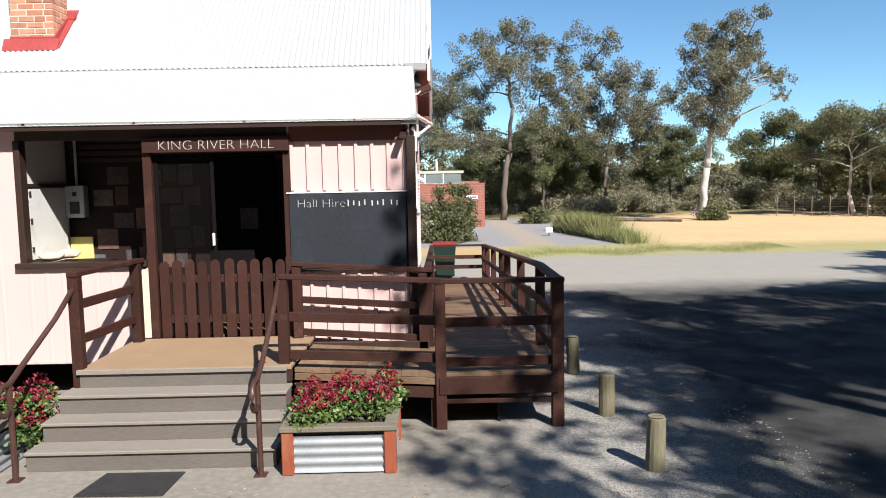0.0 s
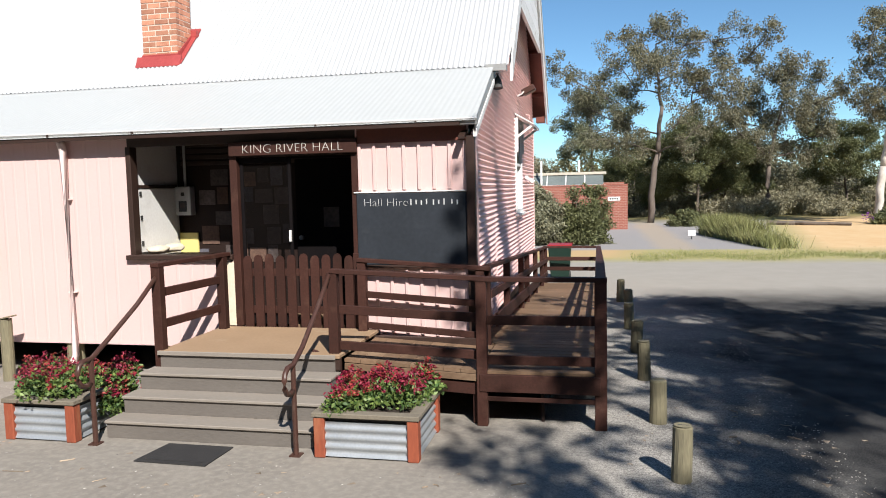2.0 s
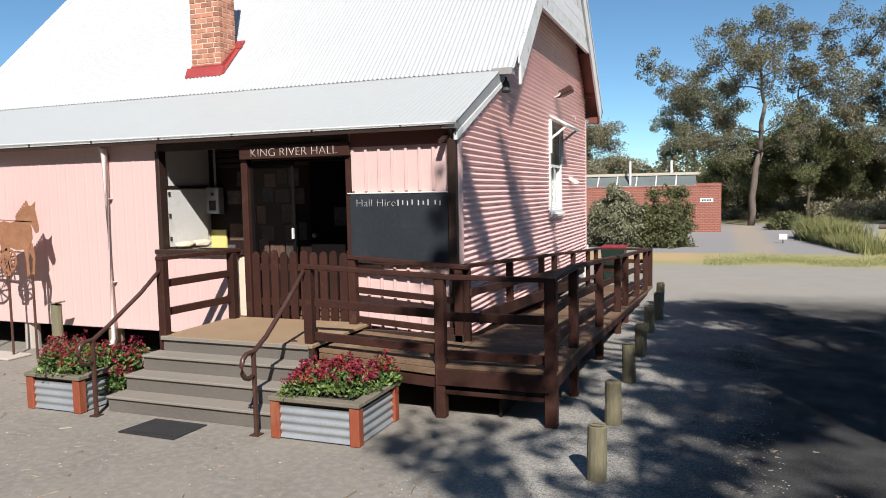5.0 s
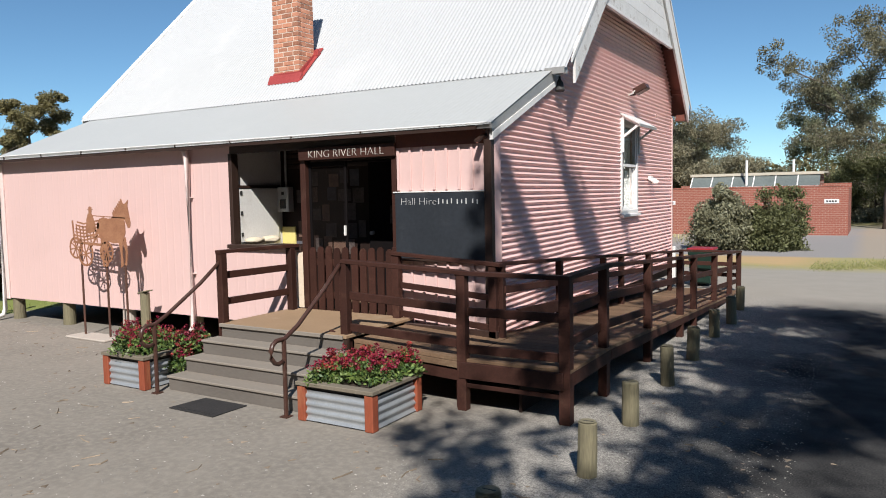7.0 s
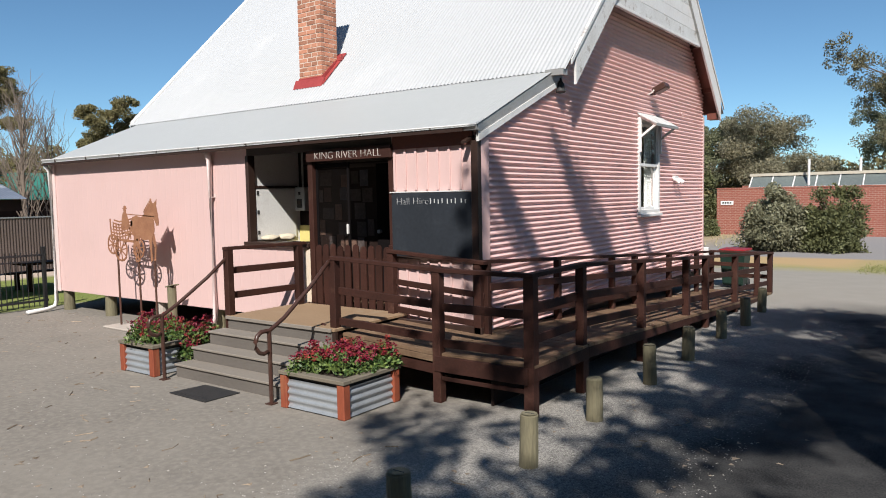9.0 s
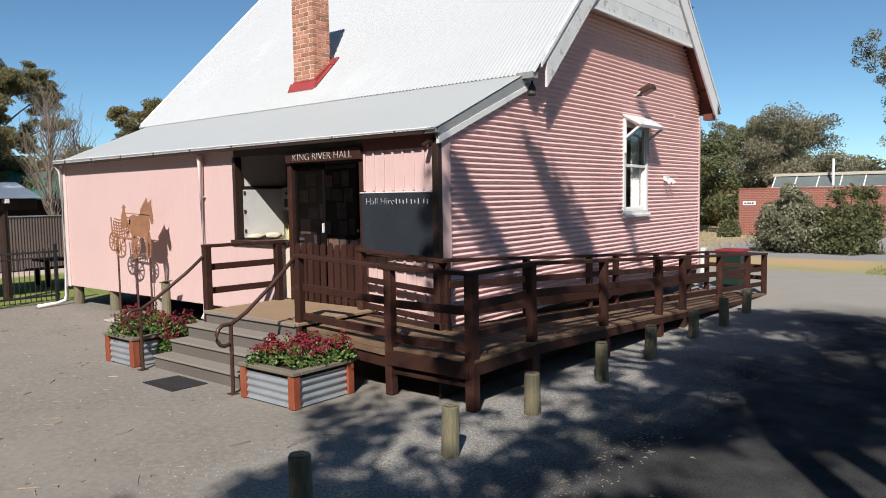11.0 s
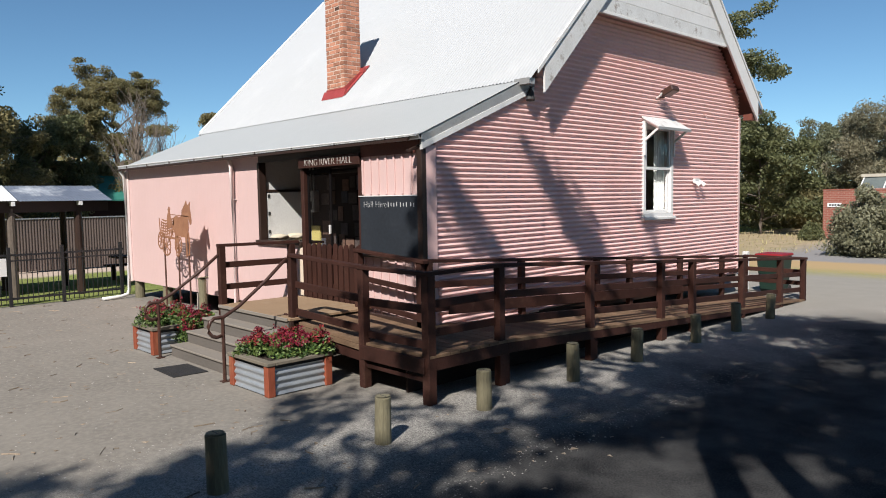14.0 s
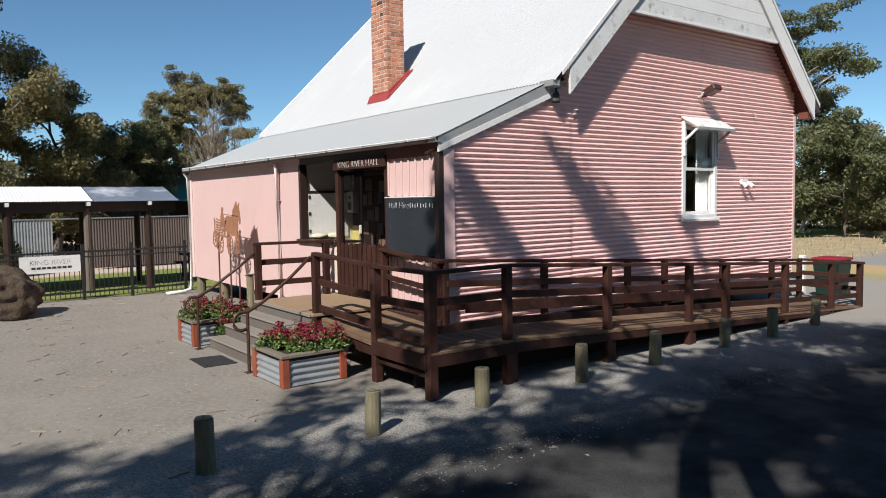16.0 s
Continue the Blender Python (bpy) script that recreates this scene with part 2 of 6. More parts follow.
def leaf_mat(name, a, b):
    """Leaf: two greens by broad noise, varied leaf by leaf, thin enough to let some light through."""
    m = mat(name, a, b, 0.5, scale=0.35, fine=3.0, mix=0.8, bump=0, rnd=0.34, spec=0.25)
    nt = m.node_tree
    n, l = nt.nodes, nt.links
    bs = n["Principled BSDF"]
    tr = n.new("ShaderNodeBsdfTranslucent")
    src = bs.inputs["Base Color"].links[0].from_socket
    l.new(src, tr.inputs[0])
    ms = n.new("ShaderNodeMixShader")
    ms.inputs[0].default_value = 0.3
    l.new(bs.outputs[0], ms.inputs[1])
    l.new(tr.outputs[0], ms.inputs[2])
    l.new(ms.outputs[0], n["Material Output"].inputs[0])
    return m


GUM = leaf_mat("gum_leaf", (0.225, 0.225, 0.13), (0.14, 0.15, 0.085))
GUMGREY = leaf_mat("grey_bronze_gum_leaf", (0.235, 0.215, 0.135), (0.14, 0.135, 0.085))
GUMBROWN = leaf_mat("bronze_gum_leaf", (0.31, 0.275, 0.18), (0.21, 0.20, 0.13))
DARKLEAF = leaf_mat("dark_tree_leaf", (0.265, 0.225, 0.105), (0.16, 0.145, 0.066))
OLIVE = leaf_mat("olive_bush_leaf", (0.18, 0.185, 0.085), (0.10, 0.11, 0.05))
SAGE = leaf_mat("sage_bush_leaf", (0.31, 0.30, 0.20), (0.15, 0.15, 0.085))


def glass_mat():
    m = bpy.data.materials.new("window_glass")
    m.use_nodes = True
    b = m.node_tree.nodes["Principled BSDF"]
    b.inputs["Base Color"].default_value = (0.9, 0.93, 0.92, 1)
    b.inputs["Roughness"].default_value = 0.02
    b.inputs["Transmission Weight"].default_value = 1.0
    b.inputs["IOR"].default_value = 1.45
    return m


GLASS = glass_mat()


def screen_mat():
    """Fine fly wire: mostly open, with a dull grey-brown thread."""
    m = mat("fly_wire", (0.012, 0.009, 0.008), (0.009, 0.007, 0.006), 0.8, bump=0, spec=0.1)
    nt = m.node_tree
    n, l = nt.nodes, nt.links
    ms = n.new("ShaderNodeMixShader")
    ms.inputs[0].default_value = 0.16
    l.new(n.new("ShaderNodeBsdfTransparent").outputs[0], ms.inputs[1])
    l.new(n["Principled BSDF"].outputs[0], ms.inputs[2])
    l.new(ms.outputs[0], n["Material Output"].inputs[0])
    return m


FLYWIRE = screen_mat()
BRIGHTROOF = mat("bright_white_roof_iron", (0.80, 0.80, 0.79), (0.72, 0.72, 0.71), 0.45, scale=0.8, fine=9, mix=0.8, bump=0.03,
                 stain=(0.6, 0.6, 0.58), stain_scale=0.9, stain_amount=0.3)
# tree shade on the shelter roof, put into the sheets as blue-grey mottling
SHADEROOF = mat("shade_mottled_roof", (0.22, 0.25, 0.31), (0.15, 0.17, 0.22), 0.5, metal=0.2, scale=0.8, fine=6, mix=0.5, bump=0.03,
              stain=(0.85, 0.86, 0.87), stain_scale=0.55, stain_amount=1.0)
VIOLET = mat("violet_flower", (0.22, 0.03, 0.30), (0.16, 0.03, 0.24), 0.6, scale=8, fine=40, bump=0, rnd=0.3)


def brick_wall_mat():
    """Far brickwork, too small to build brick by brick."""
    m = mat("far_red_brickwork", (0.31, 0.098, 0.066), (0.25, 0.078, 0.055), 0.85, scale=2, fine=20, bump=0.1)
    nt = m.node_tree
    n, l = nt.nodes, nt.links
    bs = n["Principled BSDF"]
    src = bs.inputs["Base Color"].links[0].from_socket
    geo = n.new("ShaderNodeNewGeometry")
    mp = n.new("ShaderNodeMapping")
    mp.inputs["Rotation"].default_value = (radians(90), 0, 0)
    l.new(geo.outputs["Position"], mp.inputs[0])
    bt = n.new("ShaderNodeTexBrick")
    bt.inputs["Scale"].default_value = 1.0
    bt.inputs["Brick Width"].default_value = 0.24
    bt.inputs["Row Height"].default_value = 0.086
    bt.inputs["Mortar Size"].default_value = 0.008
    bt.inputs["Mortar"].default_value = (0.36, 0.24, 0.19, 1)
    l.new(mp.outputs[0], bt.inputs["Vector"])
    l.new(src, bt.inputs["Color1"])
    l.new(src, bt.inputs["Color2"])
    l.new(bt.outputs["Color"], bs.inputs["Base Color"])
    return m


WCBRICK = brick_wall_mat()


def ground_mat():
    """Compacted gravel yard; a pale road, a grass strip, a gravel bed and a sand field farther off, with ragged borders."""
    m = bpy.data.materials.new("yard_ground")
    m.use_nodes = True
    nt = m.node_tree
    n, l = nt.nodes, nt.links
    b = n["Principled BSDF"]
    b.inputs["Roughness"].default_value = 0.95
    b.inputs["Specular IOR Level"].default_value = 0.06
    geo = n.new("ShaderNodeNewGeometry")
    pos = geo.outputs["Position"]

    def noise_at(scale, detail=6, rough=0.6):
        t = n.new("ShaderNodeTexNoise")
        t.inputs["Scale"].default_value = scale
        t.inputs["Detail"].default_value = detail
        t.inputs["Roughness"].default_value = rough
        l.new(pos, t.inputs["Vector"])
        return t.outputs[0]

    def op(kind, a, c, d=None):
        t = n.new("ShaderNodeMath")
        t.operation = kind
        for i, v in enumerate((a, c, d)):
            if v is None:
                continue
            if isinstance(v, (int, float)):
                t.inputs[i].default_value = v
            else:
                l.new(v, t.inputs[i])
        return t.outputs[0]

    def rng(v, a, c, lo=0.0, hi=1.0):
        t = n.new("ShaderNodeMapRange")
        t.inputs["From Min"].default_value = a
        t.inputs["From Max"].default_value = c
        t.inputs["To Min"].default_value = lo
        t.inputs["To Max"].default_value = hi
        l.new(v, t.inputs["Value"])
        return t.outputs[0]

    def mixc(f, a, c):
        t = n.new("ShaderNodeMix")
        t.data_type = 'RGBA'
        l.new(f, t.inputs["Factor"])
        for k, v in (("A", a), ("B", c)):
            if isinstance(v, tuple):
                t.inputs[k].default_value = rgba(v)
            else:
                l.new(v, t.inputs[k])
        return t.outputs["Result"]

    sep = n.new("ShaderNodeSeparateXYZ")
    l.new(pos, sep.inputs[0])
    X, Y = sep.outputs[0], sep.outputs[1]
    ragged = op('MULTIPLY', op('SUBTRACT', noise_at(0.35, 8, 0.7), 0.5), 5.0)
    broad, mid, fine, grit = noise_at(0.25), noise_at(1.6), noise_at(14.0), noise_at(70.0, 3)
    # yard
    yard = mixc(rng(op('ADD', broad, mid), 0.75, 1.25), (0.25, 0.225, 0.195), (0.195, 0.175, 0.153))
    yard = mixc(rng(fine, 0.42, 0.72), yard, (0.285, 0.258, 0.222))
    # blue-grey gravel under the bollard row and out over the car park
    lot_f = rng(op('ADD', X, op('MULTIPLY', ragged, 0.5)), 0.6, 1.9)
    lot = mixc(rng(op('ADD', op('MULTIPLY', grit, 0.6), op('MULTIPLY', noise_at(26.0, 4), 0.4)), 0.42, 0.58), (0.13, 0.124, 0.116), (0.46, 0.435, 0.40))
    col = mixc(op('MULTIPLY', lot_f, 0.75), yard, lot)
    # deep tree shade over the gravel, put into the ground colour as a dark zone
    shade_f = rng(op('ADD', X, op('MULTIPLY', ragged, 0.9)), 1.9, 3.8)
    shade_col = mixc(rng(op('ADD', mid, grit), 0.8, 1.2), (0.020, 0.020, 0.021), (0.070, 0.068, 0.066))
    col = mixc(shade_f, col, shade_col)
    # pale road
    Yr = op('ADD', Y, op('MULTIPLY', ragged, 0.35))
    road_f = rng(Yr, 6.6, 9.0)
    road = mixc(mid, (0.265, 0.245, 0.215), (0.33, 0.305, 0.27))
    col = mixc(road_f, col, road)
    # grass strip
    grass_f = op('MULTIPLY', rng(Yr, 14.0, 15.4), rng(fine, 0.30, 0.55))
    grass = mixc(mid, (0.25, 0.25, 0.07), (0.40, 0.33, 0.14))
    col = mixc(grass_f, col, grass)
    # bare orange sand between the road and the gravel bed
    bare_f = op('MULTIPLY', rng(op('ADD', X, op('MULTIPLY', ragged, 0.4)), 3.2, 2.0), rng(Yr, 15.2, 16.4))
    col = mixc(bare_f, col, mixc(mid, (0.46, 0.31, 0.16), (0.40, 0.30, 0.17)))
    # grey gravel bed round the small brick building
    bed_f = op('MULTIPLY', rng(Yr, 18.3, 19.0), rng(op('SUBTRACT', op('MULTIPLY', op('SUBTRACT', Y, 18.0), 0.2), op('SUBTRACT', X, 7.4)), -0.3, 0.3))
    bed = mixc(grit, (0.20, 0.19, 0.19), (0.34, 0.32, 0.31))
    col = mixc(bed_f, col, bed)
    # path over it
    path_f = op('MULTIPLY', rng(op('ABSOLUTE', op('SUBTRACT', op('ADD', X, op('MULTIPLY', ragged, 0.15)), 4.3), 0.0), 0.9, 0.4), rng(Yr, 18.3, 19.0))
    col = mixc(op('MULTIPLY', path_f, 0.6), col, (0.36, 0.29, 0.21))
    # sand field
    sand_f = op('MULTIPLY', rng(op('SUBTRACT', op('SUBTRACT', X, 8.6), op('MULTIPLY', op('SUBTRACT', Y, 18.0), 0.18)), -0.5, 0.8), rng(Yr, 17.0, 19.5))
    sand = mixc(rng(op('ADD', broad, mid), 0.7, 1.3), (0.52, 0.34, 0.175), (0.56, 0.41, 0.24))
    col = mixc(sand_f, col, sand)
    # bush floor far off
    far_f = rng(op('ADD', Yr, op('MULTIPLY', X, -0.12)), 36.0, 42.0)
    scrub = mixc(mid, (0.12, 0.11, 0.05), (0.26, 0.22, 0.10))
    col = mixc(far_f, col, scrub)
    # dry grass and bare dirt behind the hall
    back_f = op('MULTIPLY', rng(X, -3.0, -5.0), rng(Yr, 14.0, 17.0))
    col = mixc(back_f, col, mixc(rng(mid, 0.4, 0.6), (0.42, 0.32, 0.21), (0.33, 0.27, 0.16)))
    # lawn behind the fence
    lawn_f = op('MULTIPLY', rng(X, -11.1, -11.3), rng(fine, 0.15, 0.3))
    lawn = mixc(mid, (0.15, 0.20, 0.05), (0.27, 0.27, 0.10))
    lawn = mixc(rng(op('ADD', X, op('MULTIPLY', ragged, 0.3)), -17.6, -18.4), lawn, (0.50, 0.40, 0.33))
    col = mixc(lawn_f, col, lawn)
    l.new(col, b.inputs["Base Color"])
    bp = n.new("ShaderNodeBump")
    bp.inputs["Strength"].default_value = 0.35
    bp.inputs["Distance"].default_value = 0.012
    l.new(op('ADD', op('MULTIPLY', fine, 0.7), op('MULTIPLY', grit, 0.5)), bp.inputs["Height"])
    l.new(bp.outputs[0], b.inputs["Normal"])
    return m


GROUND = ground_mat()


# ---- building blocks ----
def obj(name, bm, material, parent=None, label="", smooth=False):
    me = bpy.data.meshes.new(name)
    bm.to_mesh(me)
    bm.free()
    for m in (material if isinstance(material, (list, tuple)) else [material]):
        me.materials.append(m)
    if smooth:
        me.shade_smooth()
    ob = new(name, me)
    if parent is not None:
        ob.parent = parent
        ob.matrix_parent_inverse = parent.matrix_basis.inverted()
    if label:
        ob["label"] = label
    return ob


def part(name, bm, material, parent, label="", smooth=False):
    return obj(name, bm, material, parent, label, smooth)


def thing(name, at, label, category, group="", kind=""):
    e = new(name)
    e.empty_display_size = 0.1
    e.matrix_basis = pose(*at)
    return tagged(e, label, category, group, kind)


def box_into(bm, x0, x1, y0, y1, z0, z1, bevel=0.0, m=None):
    r = bmesh.ops.create_cube(bm, size=1.0)
    vs = r["verts"]
    c = Vector(((x0 + x1) / 2, (y0 + y1) / 2, (z0 + z1) / 2))
    s = Vector((x1 - x0, y1 - y0, z1 - z0))
    for v in vs:
        v.co = Vector((v.co.x * s.x, v.co.y * s.y, v.co.z * s.z)) + c
    if bevel > 0:
        es = list({e for v in vs for e in v.link_edges})
        r2 = bmesh.ops.bevel(bm, geom=es, offset=bevel, segments=1, affect='EDGES', profile=0.5)
        vs = list({v for f in r2["faces"] for v in f.verts} | {v for v in vs if v.is_valid})
    if m is not None:
        for v in vs:
            v.co = m @ v.co
    return bm


def box(x0, x1, y0, y1, z0, z1, bevel=0.0, m=None):
    return box_into(bmesh.new(), x0, x1, y0, y1, z0, z1, bevel, m)


def beam(a, b, w, h, bevel=0.004, bm=None):
    """A bar of w (sideways) by h (upright) from a to b."""
    a, b = Vector(a), Vector(b)
    d = b - a
    ln = d.length
    rot = d.to_track_quat('X', 'Z').to_matrix().to_4x4()
    m = Matrix.Translation(a) @ rot
    return box_into(bm or bmesh.new(), 0, ln, -w / 2, w / 2, -h / 2, h / 2, bevel, m)


def tube_into(bm, pts, radii, sides=8, cap=True):
    pts = [Vector(p) for p in pts]
    rings = []
    for i, p in enumerate(pts):
        d = (pts[min(i + 1, len(pts) - 1)] - pts[max(i - 1, 0)]).normalized()
        q = d.to_track_quat('Z', 'Y')
        rings.append([bm.verts.new(p + q @ Vector((math.cos(k * 2 * math.pi / sides) * radii[i],
                                                   math.sin(k * 2 * math.pi / sides) * radii[i], 0))) for k in range(sides)])
    for a, b in zip(rings, rings[1:]):
        for k in range(sides):
            bm.faces.new((a[k], a[(k + 1) % sides], b[(k + 1) % sides], b[k]))
    if cap:
        bm.faces.new(rings[0][::-1])
        bm.faces.new(rings[-1])
    return bm


def tube(pts, r, sides=8):
    return tube_into(bmesh.new(), pts, [r] * len(pts) if isinstance(r, (int, float)) else r, sides)


def prism(poly, axis, a, b):
    """A polygon given in the two other axes, drawn out along axis from a to b."""
    bm = bmesh.new()

    def at(p, c):
        return {'x': (c, p[0], p[1]), 'y': (p[0], c, p[1]), 'z': (p[0], p[1], c)}[axis]
    lo = [bm.verts.new(at(p, a)) for p in poly]
    hi = [bm.verts.new(at(p, b)) for p in poly]
    n = len(poly)
    bm.faces.new(lo)
    bm.faces.new(hi[::-1])
    for i in range(n):
        bm.faces.new((lo[i], hi[i], hi[(i + 1) % n], lo[(i + 1) % n]))
    bmesh.ops.recalc_face_normals(bm, faces=bm.faces)
    return bm


def raw(name, verts, faces, material, parent=None, label="", smooth=False):
    me = bpy.data.meshes.new(name)
    me.from_pydata(verts, [], faces)
    me.materials.append(material)
    if smooth:
        me.shade_smooth()
    ob = new(name, me)
    if parent is not None:
        ob.parent = parent
        ob.matrix_parent_inverse = parent.matrix_basis.inverted()
    if label:
        ob["label"] = label
    return ob


def writing(name, text, size, at, rot, material, parent, width=None, depth=0.004):
    """Lettering in the built-in font, turned into a mesh."""
    cu = bpy.data.curves.new(name, 'FONT')
    cu.body = text
    cu.size = size
    cu.extrude = depth
    cu.offset = -size * 0.03
    tmp = bpy.data.objects.new(name + "_tmp", cu)
    scene.collection.objects.link(tmp)
    bpy.context.view_layer.update()
    me = bpy.data.meshes.new_from_object(tmp.evaluated_get(bpy.context.evaluated_depsgraph_get()))
    bpy.data.objects.remove(tmp)
    xs = [v.co.x for v in me.vertices]
    k = width / (max(xs) - min(xs)) if width else 1.0
    m = pose(*at, *rot) @ Matrix.Diagonal((k, 1, 1, 1)) @ Matrix.Translation((-min(xs), 0, 0))
    me.transform(m)
    me.materials.clear()
    me.materials.append(material)
    # one mesh for each letter: islands that overlap along the line belong together
    bm = bmesh.new()
    bm.from_mesh(me)
    axis = m.col[0].xyz.normalized()
    seen, spans = set(), []
    for f0 in bm.faces:
        if f0.index in seen:
            continue
        stack, isl = [f0], []
        seen.add(f0.index)
        while stack:
            f = stack.pop()
            isl.append(f.index)
            for e in f.edges:
                for g in e.link_faces:
                    if g.index not in seen:
                        seen.add(g.index)
                        stack.append(g)
        ts = [v.co.dot(axis) for i in isl for v in bm.faces[i].verts] if bm.faces.ensure_lookup_table() is None else []
        spans.append([min(ts), max(ts), isl])
    spans.sort()
    letters = []
    for lo, hi, isl in spans:
        if letters and lo < letters[-1][1] - 0.4 * (hi - lo):
            letters[-1][1] = max(hi, letters[-1][1])
            letters[-1][2] += isl
        else:
            letters.append([lo, hi, list(isl)])
    for lo, hi, isl in letters:
        keep = set(isl)
        b2 = bm.copy()
        b2.faces.ensure_lookup_table()
        bmesh.ops.delete(b2, geom=[f for f in b2.faces if f.index not in keep], context='FACES')
        part(name, b2, material, parent)
    bm.free()


# ---- ground ----
def ground_sheet():
    bm = bmesh.new()
    xs = [-3000, -300, -80, -40, -20, -12, -6, -2, 0, 2, 4, 6, 8, 10, 14, 20, 30, 60, 300, 3000]
    ys = [-3000, -300, -60, -20, -10, -6, -4, -2, 0, 4, 8, 12, 16, 20, 26, 34, 44, 60, 120, 400, 3000]
    grid = [[bm.verts.new((x, y, 0)) for y in ys] for x in xs]
    for i in range(len(xs) - 1):
        for j in range(len(ys) - 1):
            bm.faces.new((grid[i][j], grid[i + 1][j], grid[i + 1][j + 1], grid[i][j + 1]))
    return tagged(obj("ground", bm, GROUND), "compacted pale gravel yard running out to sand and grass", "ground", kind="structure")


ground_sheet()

# ---- the hall ----
hall = thing("community_hall", (0, 0, 0), "pale pink timber and corrugated iron hall with white roof", "building")
XL, XR = -10.58, 0.0       # left and right ends
DECK_Z = 0.70
FRONT_TOP = 3.10


def lean_z(y):
    return 3.08 + (y + 0.22) * (4.10 - 3.08) / 2.42


def main_z(y):
    return 4.08 + (y - 2.05) if y < 6.05 else 4.08 + (10.05 - y)


# front wall in pieces round the openings
part("front_wall", box(XL, -4.27, 0, 0.1, 0.42, FRONT_TOP), PINK, hall, "pale pink board wall")
part("front_wall", box(-4.27, -2.78, 0, 0.1, 0.42, 1.53), PINK, hall)
part("front_wall", box(-1.25, 0.10, 0, 0.1, 0.50, FRONT_TOP), PINK, hall)
part("front_wall", box(-4.27, -1.25, 0.0, 0.1, 2.95, FRONT_TOP), DARK, hall, "dark brown board over the porch")
part("left_wall", prism([(0.1, 0.42), (9.6, 0.42), (9.6, 4.1), (6.05, 7.85), (2.3, 4.15), (0.1, 3.1)], 'x', XL, XL + 0.1), PINK, hall)
part("rear_wall", box(XL + 0.1, XR - 0.1, 9.5, 9.6, 0.42, 4.1), PINK, hall)
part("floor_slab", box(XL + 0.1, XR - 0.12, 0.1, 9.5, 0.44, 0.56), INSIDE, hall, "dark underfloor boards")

bat = {}


def batten(x, z0, z1, deep=0.010):
    key = (z0, z1)
    if key not in bat:
        me = bpy.data.meshes.new("batten")
        b = prism([(-0.026, 0.0), (-0.010, -deep), (0.010, -deep), (0.026, 0.0)], 'z', z0, z1) if deep < 0.02 else box(-0.019, 0.019, -deep, 0.0, z0, z1, 0.004)
        b.to_mesh(me)
        b.free()
        me.materials.append(PINK)
        bat[key] = me
    o = new("batten", bat[key])
    o.location = (x, -0.001, 0)
    o.parent = hall


x = XL + 0.12
while x < -4.35:
    batten(x, 0.43, FRONT_TOP - 0.02, 0.0022)
    x += 0.18
for i in range(8):
    batten(-4.2 + i * 0.185, 0.43, 1.48, 0.0022)
for i in range(8):
    batten(-1.22 + 0.02 + i * 0.18, 2.34, FRONT_TOP - 0.02, 0.020)
    batten(-1.22 + 0.02 + i * 0.18, 0.51, 1.42, 0.020)

# porch: frames, lintel, sign, sill
part("porch_post", box(-2.86, -2.765, -0.03, 0.08, 0.70, 2.80, 0.006), BROWN, hall, "brown timber porch post")
part("door_jamb", box(-1.30, -1.225, -0.03, 0.09, 0.70, 2.80, 0.006), BROWN, hall)
part("window_jamb", box(-4.29, -4.22, -0.02, 0.12, 1.55, 2.95, 0.006), DARK, hall)
part("window_sill", box(-4.33, -2.86, -0.07, 0.12, 1.525, 1.585, 0.008), DARK, hall, "dark brown timber sill")
sign = part("name_sign", box(-2.84, -1.215, -0.075, -0.03, 2.785, 2.955, 0.006), BROWN, hall, "brown timber sign board with raised white letters")
writing("letter", "KING RIVER HALL", 0.15, (-2.65, -0.078, 2.815), (90, 0, 0), SIGNW, sign, width=1.27)
part("corner_board", box(0.085, 0.185, -0.09, 0.0, 0.20, 2.93, 0.006), DARK, hall, "dark brown corner board")
part("corner_trim", box(0.13, 0.178, 0.0, 0.19, 0.46, 2.98, 0.004), PINK_IRON, hall)

part("cream_panel", box(-2.99, -2.80, -0.028, -0.006, 0.702, 1.50, 0.004), OLDCREAM, hall, "old cream paint stained with rust")
part("eave_apron", prism([(2.004, lean_z(2.004) + 0.003), (2.02, main_z(2.02) - 0.012), (2.08, main_z(2.08) - 0.012), (2.08, lean_z(2.08) + 0.003)], 'x', XL - 0.1, 0.2), ROOF, hall)
# chalkboard under the panel
board = part("chalkboard", box(-1.24, 0.08, -0.045, -0.006, 1.46, 2.30, 0.006), SLATE, hall, "black chalkboard with hand-chalked writing")
part("ledge", box(-1.27, 0.10, -0.05, -0.004, 2.306, 2.322, 0.004), WORN_WHITE, board, "thin worn white ledge")
# gutter's shadow on the panel, built as a thin red-brown strip
part("eave_board", box(-1.22, 0.08, -0.032, -0.022, 2.885, FRONT_TOP - 0.005, 0.003), RED_TRIM, hall, "red-brown strip in place of the gutter shade")
part("frame", box(-1.27, 0.08, -0.055, -0.004, 1.43, 1.458, 0.004), DARK, board)
writing("chalk_letter", "Hall Hire", 0.135, (-1.14, -0.048, 2.15), (90, 0, 0), CHALK, board, width=0.53, depth=0.002)
for i in range(9):
    x0 = -0.585 + i * 0.062 + (0.02 if i > 3 else 0) + (0.03 if i > 6 else 0)
    part("chalk_bar", box(x0, x0 + 0.014, -0.049, -0.045, 2.158 + 0.010 * (i % 2), 2.228 - 0.008 * (i % 3)), CHALK, board)

